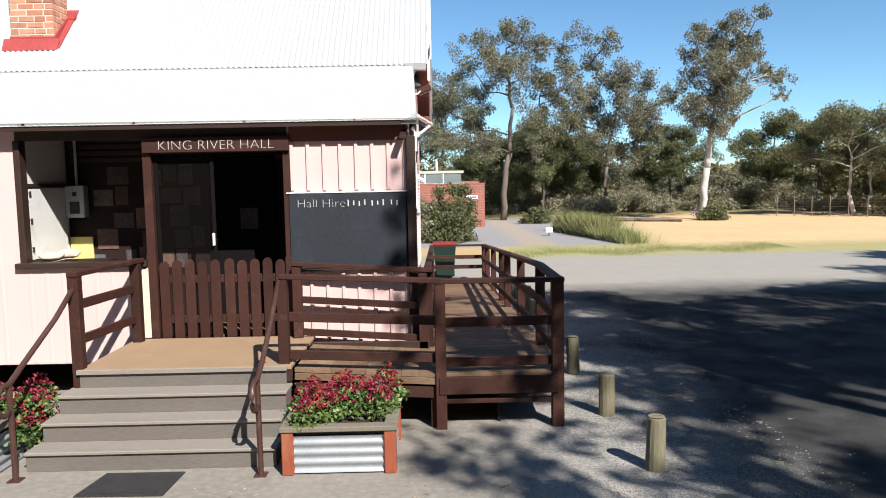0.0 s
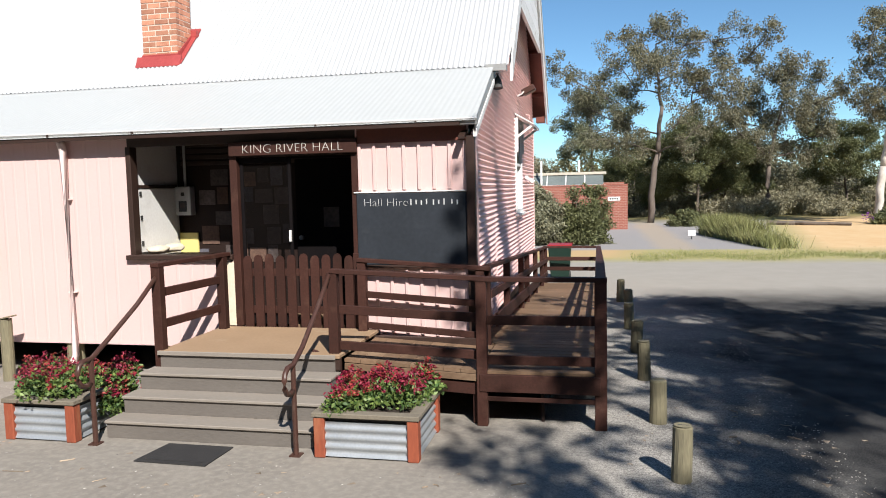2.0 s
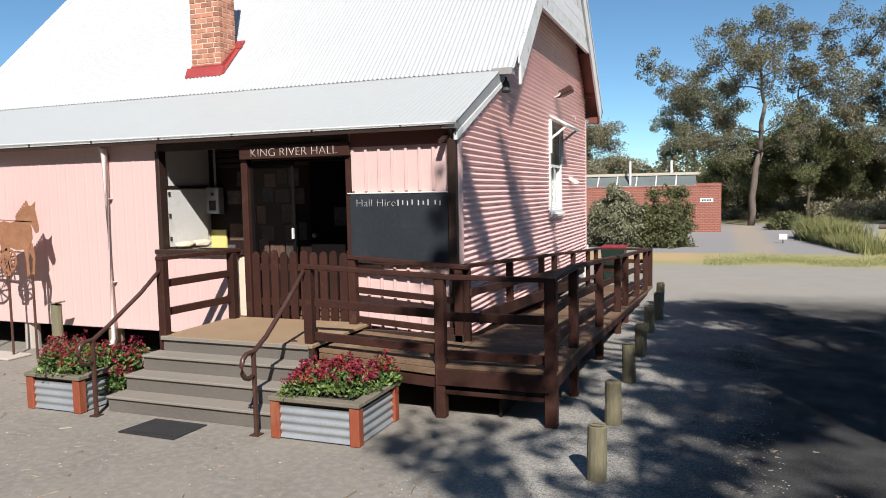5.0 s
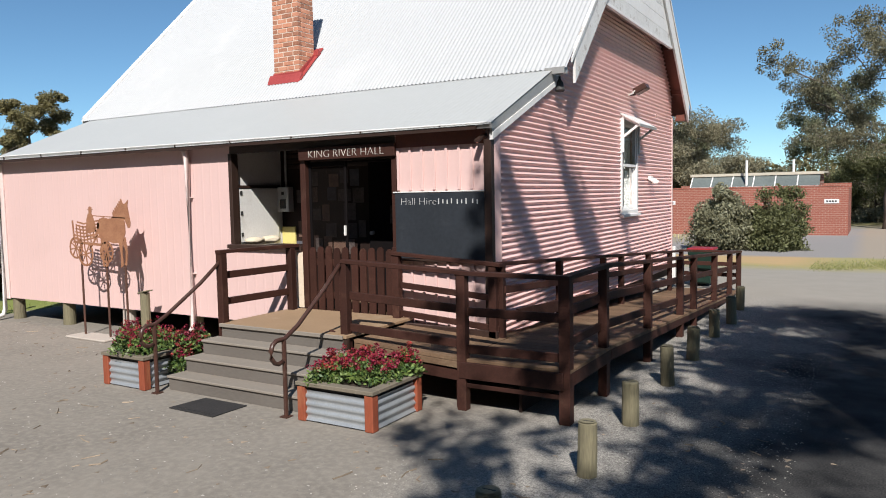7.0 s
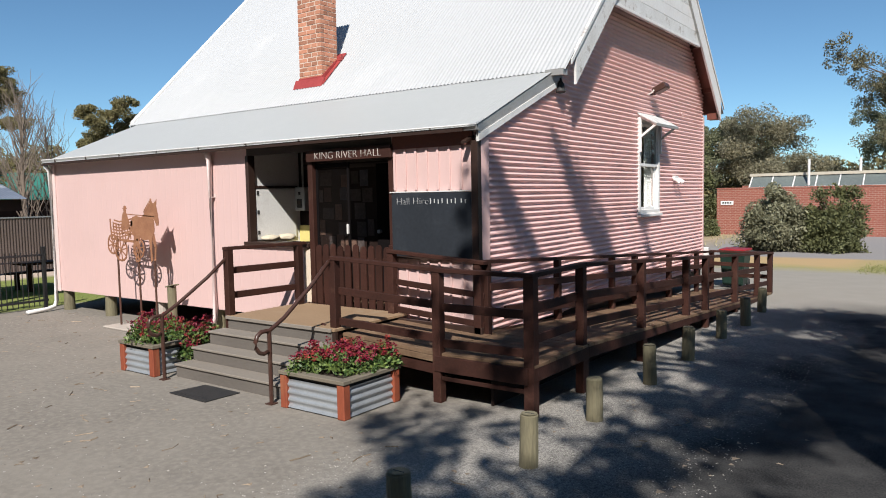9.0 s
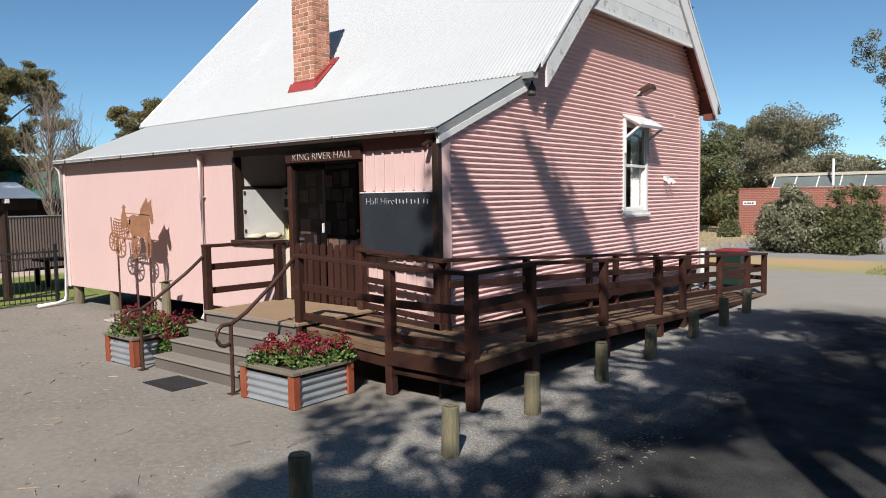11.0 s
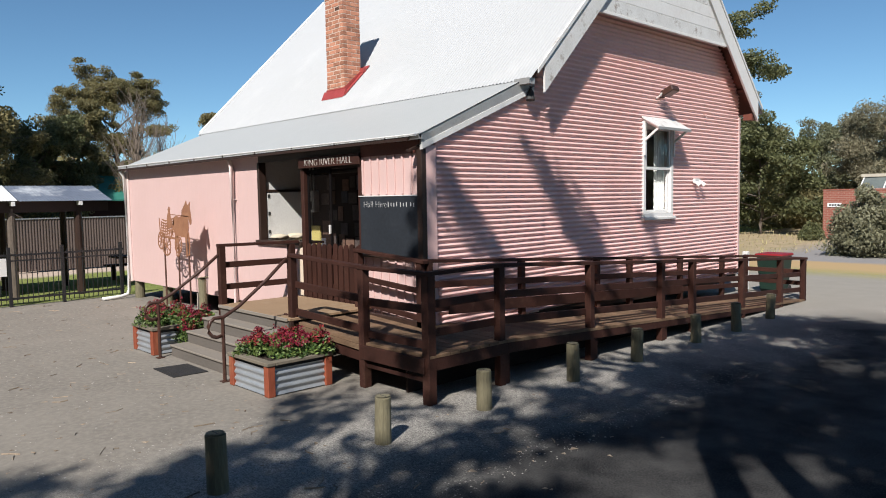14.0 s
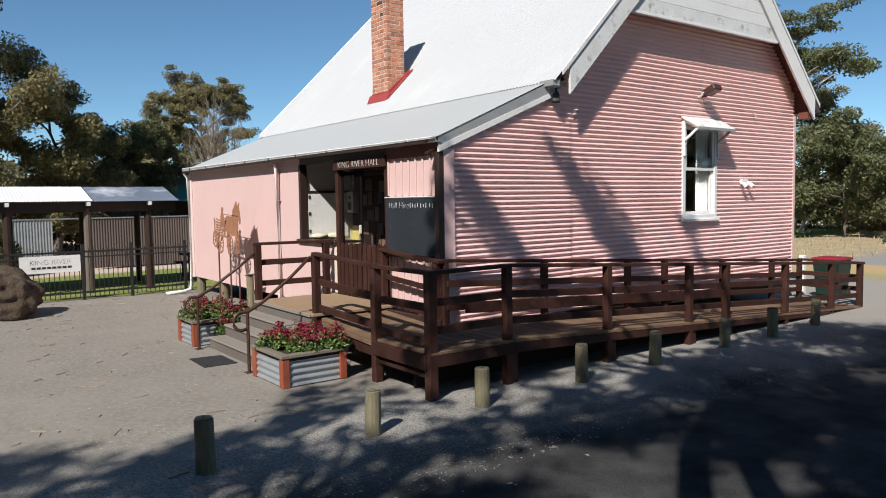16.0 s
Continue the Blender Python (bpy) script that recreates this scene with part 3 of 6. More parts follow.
# inside of the porch
part("porch_floor", box(-4.2, -0.1, 0.1, 1.1, 0.60, 0.70), DECK, hall)
part("porch_back_wall", box(-4.27, -0.12, 1.1, 1.2, 0.56, 3.45), INSIDE, hall, "board wall with the porch shade put into its colour")
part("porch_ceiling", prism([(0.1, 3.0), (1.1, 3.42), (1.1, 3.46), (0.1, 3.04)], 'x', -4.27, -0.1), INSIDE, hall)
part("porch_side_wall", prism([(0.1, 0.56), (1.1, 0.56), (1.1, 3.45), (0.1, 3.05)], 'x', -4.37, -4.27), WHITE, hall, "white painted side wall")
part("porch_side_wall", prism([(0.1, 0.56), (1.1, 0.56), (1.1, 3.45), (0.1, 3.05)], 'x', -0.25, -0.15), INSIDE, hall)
shutter = part("shutter", box(-4.262, -4.235, 0.14, 0.98, 1.6, 2.43, 0.005), WHITE, hall, "white painted hinged shutter folded back")
part("shutter_rail", box(-4.265, -4.225, 0.10, 1.02, 2.435, 2.475), DARK, hall)
for z in (1.72, 2.05, 2.36):
    part("hinge", box(-4.235, -4.225, 0.15, 0.19, z - 0.03, z + 0.03), INK, shutter)
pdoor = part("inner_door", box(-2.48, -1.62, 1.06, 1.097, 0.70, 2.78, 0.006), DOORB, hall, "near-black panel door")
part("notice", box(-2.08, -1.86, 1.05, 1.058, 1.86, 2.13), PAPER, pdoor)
part("knob", tube([(-2.4, 1.06, 1.72), (-2.4, 1.0, 1.72)], 0.03, 10), GALV, pdoor)
# screen leaf standing in the doorway
leaf = part("screen_door", box(-2.755, -2.715, 0.03, 0.06, 0.72, 2.76, 0.004), DOORB, hall, "dark framed fly-screen door")
part("stile", box(-2.13, -2.09, 0.03, 0.06, 0.72, 2.76, 0.004), DOORB, leaf)
part("top_rail", box(-2.715, -2.13, 0.03, 0.06, 2.70, 2.76, 0.004), DOORB, leaf)
part("bottom_rail", box(-2.715, -2.13, 0.03, 0.06, 0.72, 0.86, 0.004), DOORB, leaf)
pane = part("screen", box(-2.715, -2.13, 0.043, 0.047, 0.86, 2.70), FLYWIRE, leaf, "fine dark fly wire")
pane.visible_shadow = False
part("handle", box(-2.125, -2.10, -0.005, 0.03, 1.74, 1.88, 0.004), WHITE, leaf, "white pull handle")
# notices on the back wall
rnd_n = random.Random(4)
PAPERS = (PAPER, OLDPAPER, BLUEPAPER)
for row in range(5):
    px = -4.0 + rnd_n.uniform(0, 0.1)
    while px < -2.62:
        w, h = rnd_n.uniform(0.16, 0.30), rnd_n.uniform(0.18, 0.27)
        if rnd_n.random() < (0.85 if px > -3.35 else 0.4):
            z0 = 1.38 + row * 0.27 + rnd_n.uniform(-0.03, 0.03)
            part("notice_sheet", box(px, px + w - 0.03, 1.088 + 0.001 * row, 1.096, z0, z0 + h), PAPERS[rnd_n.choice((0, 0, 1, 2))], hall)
        px += w
for k in range(6):
    part("lining_board", box(-4.2, -0.3, 1.082, 1.0985, 2.74 + k * 0.085, 2.80 + k * 0.085, 0.006), DARK, hall)

# meter box, card and bundles inside the porch opening
meter = thing("meter_box", (-4.1, 1.0, 2.05), "light grey steel meter box with a dial window", "meter box")
part("case", box(-4.24, -4.0, 0.96, 1.09, 2.05, 2.45, 0.01), BOXGREY, meter)
part("window", box(-4.18, -4.06, 0.952, 0.962, 2.10, 2.25, 0.002), INK, meter)
part("dial", box(-4.155, -4.085, 0.948, 0.954, 2.15, 2.22), PAPER, meter)
part("badge", box(-4.14, -4.09, 0.952, 0.962, 2.32, 2.37), INK, meter)
part("conduit", tube([(-4.12, 1.05, 2.44), (-4.12, 1.05, 3.3)], 0.018, 8), BOXGREY, meter)
tagged(obj("notice_card", box(-4.25, -3.97, 1.06, 1.09, 1.45, 1.80, 0.003), YELLOW), "pale yellow card on the porch wall", "card")


def lump(name, c, r, material, seed, sub=3, amp=0.15):
    bm = bmesh.new()
    bmesh.ops.create_icosphere(bm, subdivisions=sub, radius=1.0)
    for v in bm.verts:
        k = 1 + amp * (noise.noise(v.co * 1.7 + Vector((seed, 0, 0))) * 1.4 + 0.5 * noise.noise(v.co * 5 + Vector((0, seed, 0))))
        v.co = Vector((v.co.x * r[0] * k, v.co.y * r[1] * k, v.co.z * r[2] * k)) + Vector(c)
    return obj(name, bm, material, smooth=True)


shelf = tagged(obj("porch_shelf", box(-4.225, -3.6, 0.13, 0.9, 1.50, 1.54, 0.004), INSIDE), "dark board shelf behind the porch sill", "shelf")
for i, (px, py) in enumerate(((-4.08, 0.28), (-4.06, 0.6))):
    tagged(lump("cloth_bundle", (px, py, 1.63), (0.13, 0.16, 0.055), CREAM, i * 3.1), "cream folded cloth bundle on the shelf", "cloth", "cloth bundles")

# half gate of pickets
gate = part("picket_gate", box(-2.745, -1.31, -0.002, 0.022, 0.86, 0.95, 0.004), BROWN, hall, "brown stained timber picket gate")
part("gate_rail", box(-2.745, -1.31, -0.002, 0.022, 1.32, 1.41, 0.004), BROWN, gate)


def picket_mesh():
    prof = [(-0.054, 0.66), (0.054, 0.66), (0.054, 1.52)]
    prof += [(0.054 * math.cos(a * math.pi / 6), 1.52 + 0.065 * math.sin(a * math.pi / 6)) for a in range(1, 6)]
    prof += [(-0.054, 1.52)]
    b = prism(prof, 'y', -0.024, -0.003)
    me = bpy.data.meshes.new("picket")
    b.to_mesh(me)
    b.free()
    me.materials.append(BROWN)
    return me


pm = picket_mesh()
for i in range(10):
    o = new("picket", pm)
    o.parent = gate
    o.location = (-2.672 + i * 0.1437 + (0.008 if i > 4 else -0.008), 0, 0.012 * ((i * 7) % 3 - 1))
part("gate_post", box(-1.305, -1.235, -0.05, -0.0305, 0.66, 1.60, 0.004), BROWN, gate)


# ---- corrugated sheets ----
def corrugated(name, o, along, rib, ln, width, up, pitch, amp, material, parent, label="", seg=6):
    """Sheet with waves following each other along `along`, ribs running along `rib`."""
    o, along, rib, up = Vector(o), Vector(along).normalized(), Vector(rib).normalized(), Vector(up).normalized()
    n = int(ln / pitch * seg)
    vs, fs = [], []
    for i in range(n + 1):
        u = ln * i / n
        h = amp * math.cos(2 * math.pi * u / pitch)
        for v in (0, width):
            vs.append(o + along * u + rib * v + up * h)
    for i in range(n):
        fs.append((2 * i, 2 * i + 2, 2 * i + 3, 2 * i + 1))
    return raw(name, vs, fs, material, parent, label, smooth=True)


lean_rib = Vector((0, 2.42, 1.02))
part("porch_roof_lining", prism([(-0.2, lean_z(-0.2) - 0.05), (2.3, lean_z(2.3) - 0.05), (2.3, lean_z(2.3) - 0.02), (-0.2, lean_z(-0.2) - 0.02)], 'x', XL, 0.04), DARK, hall)
porch_roof = corrugated("porch_roof", (XL - 0.05, -0.19, lean_z(-0.19)), (1, 0, 0), lean_rib, 11.0, 2.61, (0, -0.388, 0.92), 0.076, 0.0016, LEAN, hall, "light grey corrugated iron porch roof")
s2 = math.sqrt(2)
corrugated("main_roof", (XL - 0.34, 2.0, main_z(2.0)), (1, 0, 0), (0, 1, 1), 11.26, 4.05 * s2, (0, -1, 1), 0.076, 0.010, ROOF, hall, "white corrugated iron main roof", seg=8)
corrugated("rear_roof", (XL - 0.34, 10.1, main_z(10.1)), (1, 0, 0), (0, -1, 1), 11.26, 4.05 * s2, (0, 1, 1), 0.076, 0.010, ROOF, hall)
part("roof_lining", prism([(2.1, main_z(2.1) - 0.06), (6.05, 8.08 - 0.06), (10.0, main_z(10.0) - 0.06), (10.0, main_z(10.0) - 0.09), (6.05, 8.08 - 0.10), (2.1, main_z(2.1) - 0.09)], 'x', XL - 0.1, 0.30), RED_TRIM, hall, "red-brown eave lining")
part("ridge_cap", tube([(XL - 0.18, 6.05, 8.09), (0.38, 6.05, 8.09)], 0.09, 10), ROOF, hall)

# verge boards
BX0, BX1 = 0.325, 0.365


def barge(y0, y1, sgn, x0, x1, name, material, depth=0.46, lift=0.02):
    z0, z1 = main_z(y0), main_z(y1)
    return part(name, prism([(y0, z0 - depth + lift), (y1, z1 - depth + lift), (y1, z1 + lift), (y0, z0 + lift)], 'x', x0, x1), material, hall)


barge(2.30, 6.045, 1, BX0, BX1, "barge_board", WORN_WHITE, 0.50)["label"] = "flaking white barge board"
barge(6.055, 9.80, -1, BX0, BX1, "barge_board", WHITE, 0.50)
barge(2.12, 6.045, 1, BX1 + 0.002, BX1 + 0.022, "verge_flashing", WORN_WHITE, 0.07, 0.035)
barge(6.055, 9.98, -1, BX1 + 0.002, BX1 + 0.022, "verge_flashing", WHITE, 0.07, 0.035)
barge(2.05, 6.045, 1, XL - 0.38, XL - 0.35, "barge_board", WHITE, 0.25, 0.03)
barge(6.055, 10.05, -1, XL - 0.38, XL - 0.35, "barge_board", WHITE, 0.25, 0.03)
barge(2.05, 6.045, 1, XL - 0.36, XL - 0.21, "verge_cap", WHITE, 0.05, 0.05)
# end of the eave box at the back corner
part("eave_box", box(0.10, 0.30, 9.62, 9.90, 3.88, 4.02), RED_TRIM, hall)

# boarded flying gable
z = 5.34
i = 0
while z < 7.3:
    h = 0.225
    half0, half1 = (8.08 - 0.44 - z), (8.08 - 0.44 - z - h)
    part("gable_board", prism([(6.05 - half0, z + 0.006), (6.05 + half0, z + 0.006), (6.05 + max(half1, 0.05), z + h), (6.05 - max(half1, 0.05), z + h)], 'x', 0.285 + 0.003 * (i % 2), 0.318), WORN_WHITE if i % 3 == 0 else WHITE, hall)
    z += h
    i += 1
part("gable_trim", box(0.27, 0.33, 3.78, 8.32, 5.29, 5.342, 0.004), WHITE, hall, "white bottom trim of the boarded gable")
for k in range(9):
    yy = 2.6 + k * 0.86
    part("purlin_end", box(0.02, 0.29, yy - 0.03, yy + 0.03, main_z(yy) - 0.18, main_z(yy) - 0.10), RED_TRIM, hall)

# lean-to verge: pale flashing over a grey strip
SLEW = -0.04


def slewed(ob):
    """Follow the porch's end wall, which is not quite square to the front."""
    for v in ob.data.vertices:
        v.co.x += SLEW * v.co.y
    return ob


slewed(part("porch_barge", prism([(-0.10, lean_z(-0.10) - 0.16), (2.36, lean_z(2.36) - 0.20), (2.36, lean_z(2.36) - 0.02), (-0.10, lean_z(-0.10) - 0.01)], 'x', 0.182, 0.203), GUTTER, hall, "grey barge strip"))
slewed(part("porch_verge", prism([(-0.10, lean_z(-0.10) - 0.215), (2.33, lean_z(2.33) - 0.27), (2.33, lean_z(2.33) - 0.195), (-0.10, lean_z(-0.10) - 0.13)], 'x', 0.172, 0.214), WHITE, hall, "white porch barge board"))
for v in porch_roof.data.vertices:
    v.co.x = min(v.co.x, 0.212 + SLEW * v.co.y)
part("porch_soffit", prism([(-0.2, lean_z(-0.2) - 0.2), (2.2, lean_z(2.2) - 0.2), (2.2, lean_z(2.2) - 0.17), (-0.2, lean_z(-0.2) - 0.17)], 'x', 0.02, 0.09), DARK, hall)

# gutter with its joints
gut = part("gutter", prism([(-0.155, 3.05), (-0.06, 3.05), (-0.06, 3.06), (-0.145, 3.065), (-0.16, 3.115), (-0.175, 3.115)], 'x', XL - 0.06, 0.23), GUTTER, hall, "weathered grey iron gutter with rusty joints")
part("bead", tube([(XL - 0.06, -0.168, 3.115), (0.23, -0.168, 3.115)], 0.011, 6), WHITE, gut)
for k in range(9):
    part("gutter_joint", box(XL + 0.5 + k * 1.2, XL + 0.525 + k * 1.2, -0.181, -0.147, 3.04, 3.107), DARK, gut)
for v in [v for o in (gut, *gut.children) for v in o.data.vertices]:
    v.co.z += 0.004 * max(0.0, -v.co.x)
part("eave_soffit", box(XL, 0.0, -0.06, -0.002, 3.075, 3.09), RED_TRIM, hall)
part("main_gutter", prism([(1.98, 3.96), (2.12, 3.96), (2.12, 4.05), (1.98, 4.05)], 'x', 0.02, 0.31), GUTTER, hall)
part("eave_lamp", tube([(0.16, 2.2, 3.95), (0.16, 2.2, 3.86), (0.17, 2.18, 3.74)], [0.02, 0.05, 0.07], 10), INK, hall, "dark eave lamp")

# downpipes
dp = part("downpipe", tube([(-5.15, -0.11, 3.06), (-5.15, -0.09, 3.0), (-5.15, -0.07, 2.95), (-5.15, -0.06, 2.88), (-5.15, -0.06, 0.28), (-5.15, -0.12, 0.18)], 0.048, 10), PALEPINK, hall, "pale pink painted downpipe", True)
for zz in (1.1, 2.3):
    part("strap", box(-5.205, -5.095, -0.06, -0.002, zz, zz + 0.014), PALEPINK, dp)
part("downpipe", tube([(-10.54, -0.15, 3.04), (-10.54, -0.11, 2.98), (-10.54, -0.07, 2.9), (-10.54, -0.07, 0.2), (-10.54, -0.12, 0.09), (-10.48, -0.3, 0.055), (-10.38, -0.75, 0.05)], 0.042, 10), WHITE, hall, "white plastic downpipe", True)
part("corner_cover", box(XL - 0.03, XL + 0.15, -0.035, -0.002, 0.40, 3.03, 0.006), PALEPINK, hall, "pale pink corner cover board")
corrugated("end_cladding", (XL - 0.16, 0.06, 0.45), (0, 0, 1), (1, 0, 0), 2.5, 0.16, (0, -1, 0), 0.076, 0.014, WHITE, hall, "white end of the corrugated cladding")


# ---- side wall in horizontal corrugated iron ----
WY0, WY1, WZ0, WZ1 = 5.66, 6.62, 1.86, 3.56


def side_cladding(name, y0, y1, zlo, top_of, x, hole=None, slew=0.0):
    """Rows of a wave laid level; each row is cut to the roof line and round the window."""
    pitch, amp, seg = 0.076, 0.018, 12
    vs, fs = [], []
    z = zlo
    dz = pitch / seg
    while True:
        z2 = z + dz
        lo, hi = top_of(z2)
        if hi - lo < 0.05 or z2 > 6.2:
            break
        lo, hi = max(lo, y0), min(hi, y1)
        spans = [(lo, hi)]
        if hole and z2 > hole[2] and z < hole[3]:
            spans = [(lo, hole[0]), (hole[1], hi)]
        xa = x + amp * math.sin(2 * math.pi * z / pitch)
        xb = x + amp * math.sin(2 * math.pi * z2 / pitch)
        for a, b in spans:
            if b - a < 0.02:
                continue
            k = len(vs)
            vs += [(xa + slew * a, a, z), (xa + slew * b, b, z), (xb + slew * b, b, z2), (xb + slew * a, a, z2)]
            fs.append((k, k + 1, k + 2, k + 3))
        z = z2
    ob = raw(name, vs, fs, PINK_IRON, hall, "pink painted corrugated iron cladding")
    bm = bmesh.new()
    bm.from_mesh(ob.data)
    bmesh.ops.remove_doubles(bm, verts=bm.verts, dist=0.0004)
    bm.to_mesh(ob.data)
    bm.free()
    ob.data.shade_smooth()
    return ob


def porch_span(z):
    y = (z + 0.10 - 3.08) / (1.02 / 2.42) - 0.22
    return (max(0.18, y), 2.62)


def gable_span(z):
    if z < 3.95:
        return (2.52, 9.58)
    return (max(2.52, z - 4.08 + 2.05 + 0.1), min(9.58, 10.05 - (z - 4.08) - 0.1))


side_cladding("side_cladding", 0.18, 2.62, 0.45, porch_span, 0.155, None, SLEW)
side_cladding("side_cladding", 2.52, 9.58, 0.45, gable_span, 0.018, (WY0, WY1, WZ0, WZ1))
# framing behind the cladding, with the window opening left free
part("side_wall", prism([(0.1, 0.42), (2.54, 0.42), (2.54, 3.95), (0.1, lean_z(0.1) - 0.12)], 'x', -0.1, 0.012), PINK, hall)
part("side_wall", box(-0.1, -0.012, 2.6, WY0, 0.42, 3.9), PINK, hall)
part("side_wall", box(-0.1, -0.012, WY1, 9.6, 0.42, 3.9), PINK, hall)
part("side_wall", box(-0.1, -0.012, WY0, WY1, 0.42, WZ0), PINK, hall)
part("side_wall", box(-0.1, -0.012, WY0, WY1, WZ1, 3.9), PINK, hall)
part("side_wall", prism([(2.6, 3.9), (9.5, 3.9), (9.5, 4.5), (6.05, 7.9), (2.6, 4.5)], 'x', -0.1, -0.012), PINK, hall)
part("sheet_lap", beam((0.152, 0.2, 1.757), (0.044, 2.5, 1.757), 0.036, 0.007), PINK_IRON, hall)
part("corner_trim", box(0.0, 0.04, 9.56, 9.64, 0.5, 3.95, 0.004), PINK, hall, "pink corner cover strip")
part("skirt", box(-0.05, 0.0, 0.1, 9.55, 0.3, 0.44), DARK, hall)

# window
win = part("side_window", box(-0.05, 0.05, WY0 - 0.07, WY0 + 0.02, WZ0 - 0.02, WZ1 + 0.08, 0.005), WHITE, hall, "white painted timber sash window with a small hood")
part("frame", box(-0.05, 0.05, WY1 - 0.02, WY1 + 0.07, WZ0 - 0.02, WZ1 + 0.08, 0.005), WHITE, win)
part("frame", box(-0.05, 0.05, WY0 + 0.02, WY1 - 0.02, WZ1 - 0.02, WZ1 + 0.08, 0.005), WHITE, win)
part("sill", box(-0.05, 0.10, WY0 - 0.10, WY1 + 0.10, WZ0 - 0.075, WZ0 - 0.02, 0.008), WHITE, win)
part("sill_board", box(0.0, 0.06, WY0 - 0.04, WY1 + 0.04, WZ0 - 0.02, WZ0 + 0.06, 0.006), WHITE, win)
MID = 2.76
for (z0, z1, x0) in ((MID - 0.02, WZ1 - 0.02, -0.005), (WZ0 + 0.06, MID + 0.03, -0.045)):
    sash = part("sash", box(x0, x0 + 0.035, WY0 + 0.02, WY1 - 0.02, z0, z0 + 0.055, 0.003), WHITE, win)
    part("stile", box(x0, x0 + 0.035, WY0 + 0.02, WY0 + 0.075, z0 + 0.055, z1 - 0.05, 0.003), WHITE, sash)
    part("stile", box(x0, x0 + 0.035, WY1 - 0.075, WY1 - 0.02, z0 + 0.055, z1 - 0.05, 0.003), WHITE, sash)
    part("rail", box(x0, x0 + 0.035, WY0 + 0.02, WY1 - 0.02, z1 - 0.05, z1, 0.003), WHITE, sash)
    p = part("pane", box(x0 + 0.014, x0 + 0.018, WY0 + 0.075, WY1 - 0.075, z0 + 0.055, z1 - 0.05), GLASS, sash)
    p.visible_shadow = False


def curtain(y0, y1, z0, z1, x):
    vs, fs = [], []
    n = 28
    for i in range(n + 1):
        y = y0 + (y1 - y0) * i / n
        d = 0.025 * math.sin(i * 1.35) + 0.008 * math.sin(i * 3.7)
        vs += [(x + d, y, z0), (x + d * 0.7, y, z1)]
    for i in range(n):
        fs.append((2 * i, 2 * i + 2, 2 * i + 3, 2 * i + 1))
    return vs, fs


cv, cf = curtain(WY1 - 0.42, WY1 - 0.03, WZ0 - 0.1, WZ1, -0.10)
raw("curtain", cv, cf, WHITE, win, "white gathered curtain", True)
cv, cf = curtain(WY0 + 0.0, WY0 + 0.16, WZ0 - 0.1, WZ1, -0.16)
raw("curtain", cv, cf, WHITE, win, "white gathered curtain", True)
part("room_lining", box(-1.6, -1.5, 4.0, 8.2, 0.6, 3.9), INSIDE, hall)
hood = part("hood", prism([(0.03, 3.70), (0.39, 3.49), (0.39, 3.515), (0.03, 3.73)], 'y', WY0 - 0.10, WY1 + 0.12), WORN_WHITE, win, "worn white iron hood")
part("hood_edge", box(0.375, 0.395, WY0 - 0.11, WY1 + 0.13, 3.46, 3.51, 0.003), GUTTER, hood)
for yy in (WY0 - 0.05, WY1 + 0.05):
    br = part("bracket", beam((0.055, yy, 3.27), (0.34, yy, 3.48), 0.04, 0.045), WHITE, win)
    part("brace_foot", box(0.05, 0.085, yy - 0.022, yy + 0.022, 3.0, 3.68, 0.003), WHITE, br)
    part("brace_top", beam((0.05, yy, 3.66), (0.375, yy, 3.475), 0.035, 0.04), WHITE, br)

# fittings on the side wall
flood = thing("flood_light", (0.03, 6.2, 4.2), "brown outdoor flood light on a wall bracket", "light")
part("bracket", tube([(0.02, 6.2, 4.12), (0.12, 6.2, 4.12), (0.18, 6.2, 4.18)], 0.02, 8), PIPE, flood)
part("head", beam((0.12, 6.2, 4.16), (0.36, 6.2, 4.27), 0.26, 0.12, 0.02), PIPE, flood)
part("arm", tube([(0.03, 6.08, 4.10), (0.12, 6.05, 4.13), (0.16, 6.05, 4.18)], 0.015, 8), WHITE, flood)
twin = thing("twin_spot_light", (0.02, 7.62, 2.5), "small white twin sensor light on the wall", "light")
part("base", box(0.02, 0.08, 7.5, 7.74, 2.5, 2.58, 0.01), WHITE, twin)
for yy in (7.5, 7.72):
    part("lamp", tube([(0.05, yy, 2.52), (0.12, yy, 2.49), (0.17, yy + 0.02, 2.44)], [0.03, 0.035, 0.05], 10), WHITE, twin)
hook = thing("wall_hook", (0.02, 7.95, 3.9), "small pale metal hook on the cladding", "hook")
part("bar", tube([(0.02, 7.95, 3.92), (0.09, 7.95, 3.9), (0.09, 7.95, 3.82)], 0.012, 6), PINK, hook)

# ---- chimney ----
CX0, CX1, CY0, CY1 = -5.58, -4.97, 2.42, 2.86
chim = part("chimney", box(CX0 + 0.006, CX1 - 0.006, CY0 + 0.006, CY1 - 0.006, 4.1, 6.9), MORTAR, hall, "orange face-brick chimney with pale mortar")
part("flashing", prism([(CY0 - 0.09, main_z(CY0 - 0.09) + 0.012), (CY0 + 0.01, main_z(CY0) + 0.03), (CY0 + 0.01, main_z(CY0) + 0.10), (CY0 - 0.012, main_z(CY0) + 0.10)], 'x', CX0 - 0.10, CX1 + 0.07), FLASH, chim, "red painted metal flashing")
part("flashing_skirt", prism([(CY0 - 0.014, main_z(CY0) - 0.02), (CY1 + 0.10, main_z(CY1 + 0.10) - 0.02), (CY1 + 0.10, main_z(CY1 + 0.10) + 0.06), (CY0 - 0.014, main_z(CY0) + 0.12)], 'x', CX0 - 0.014, CX1 + 0.014), FLASH, chim)
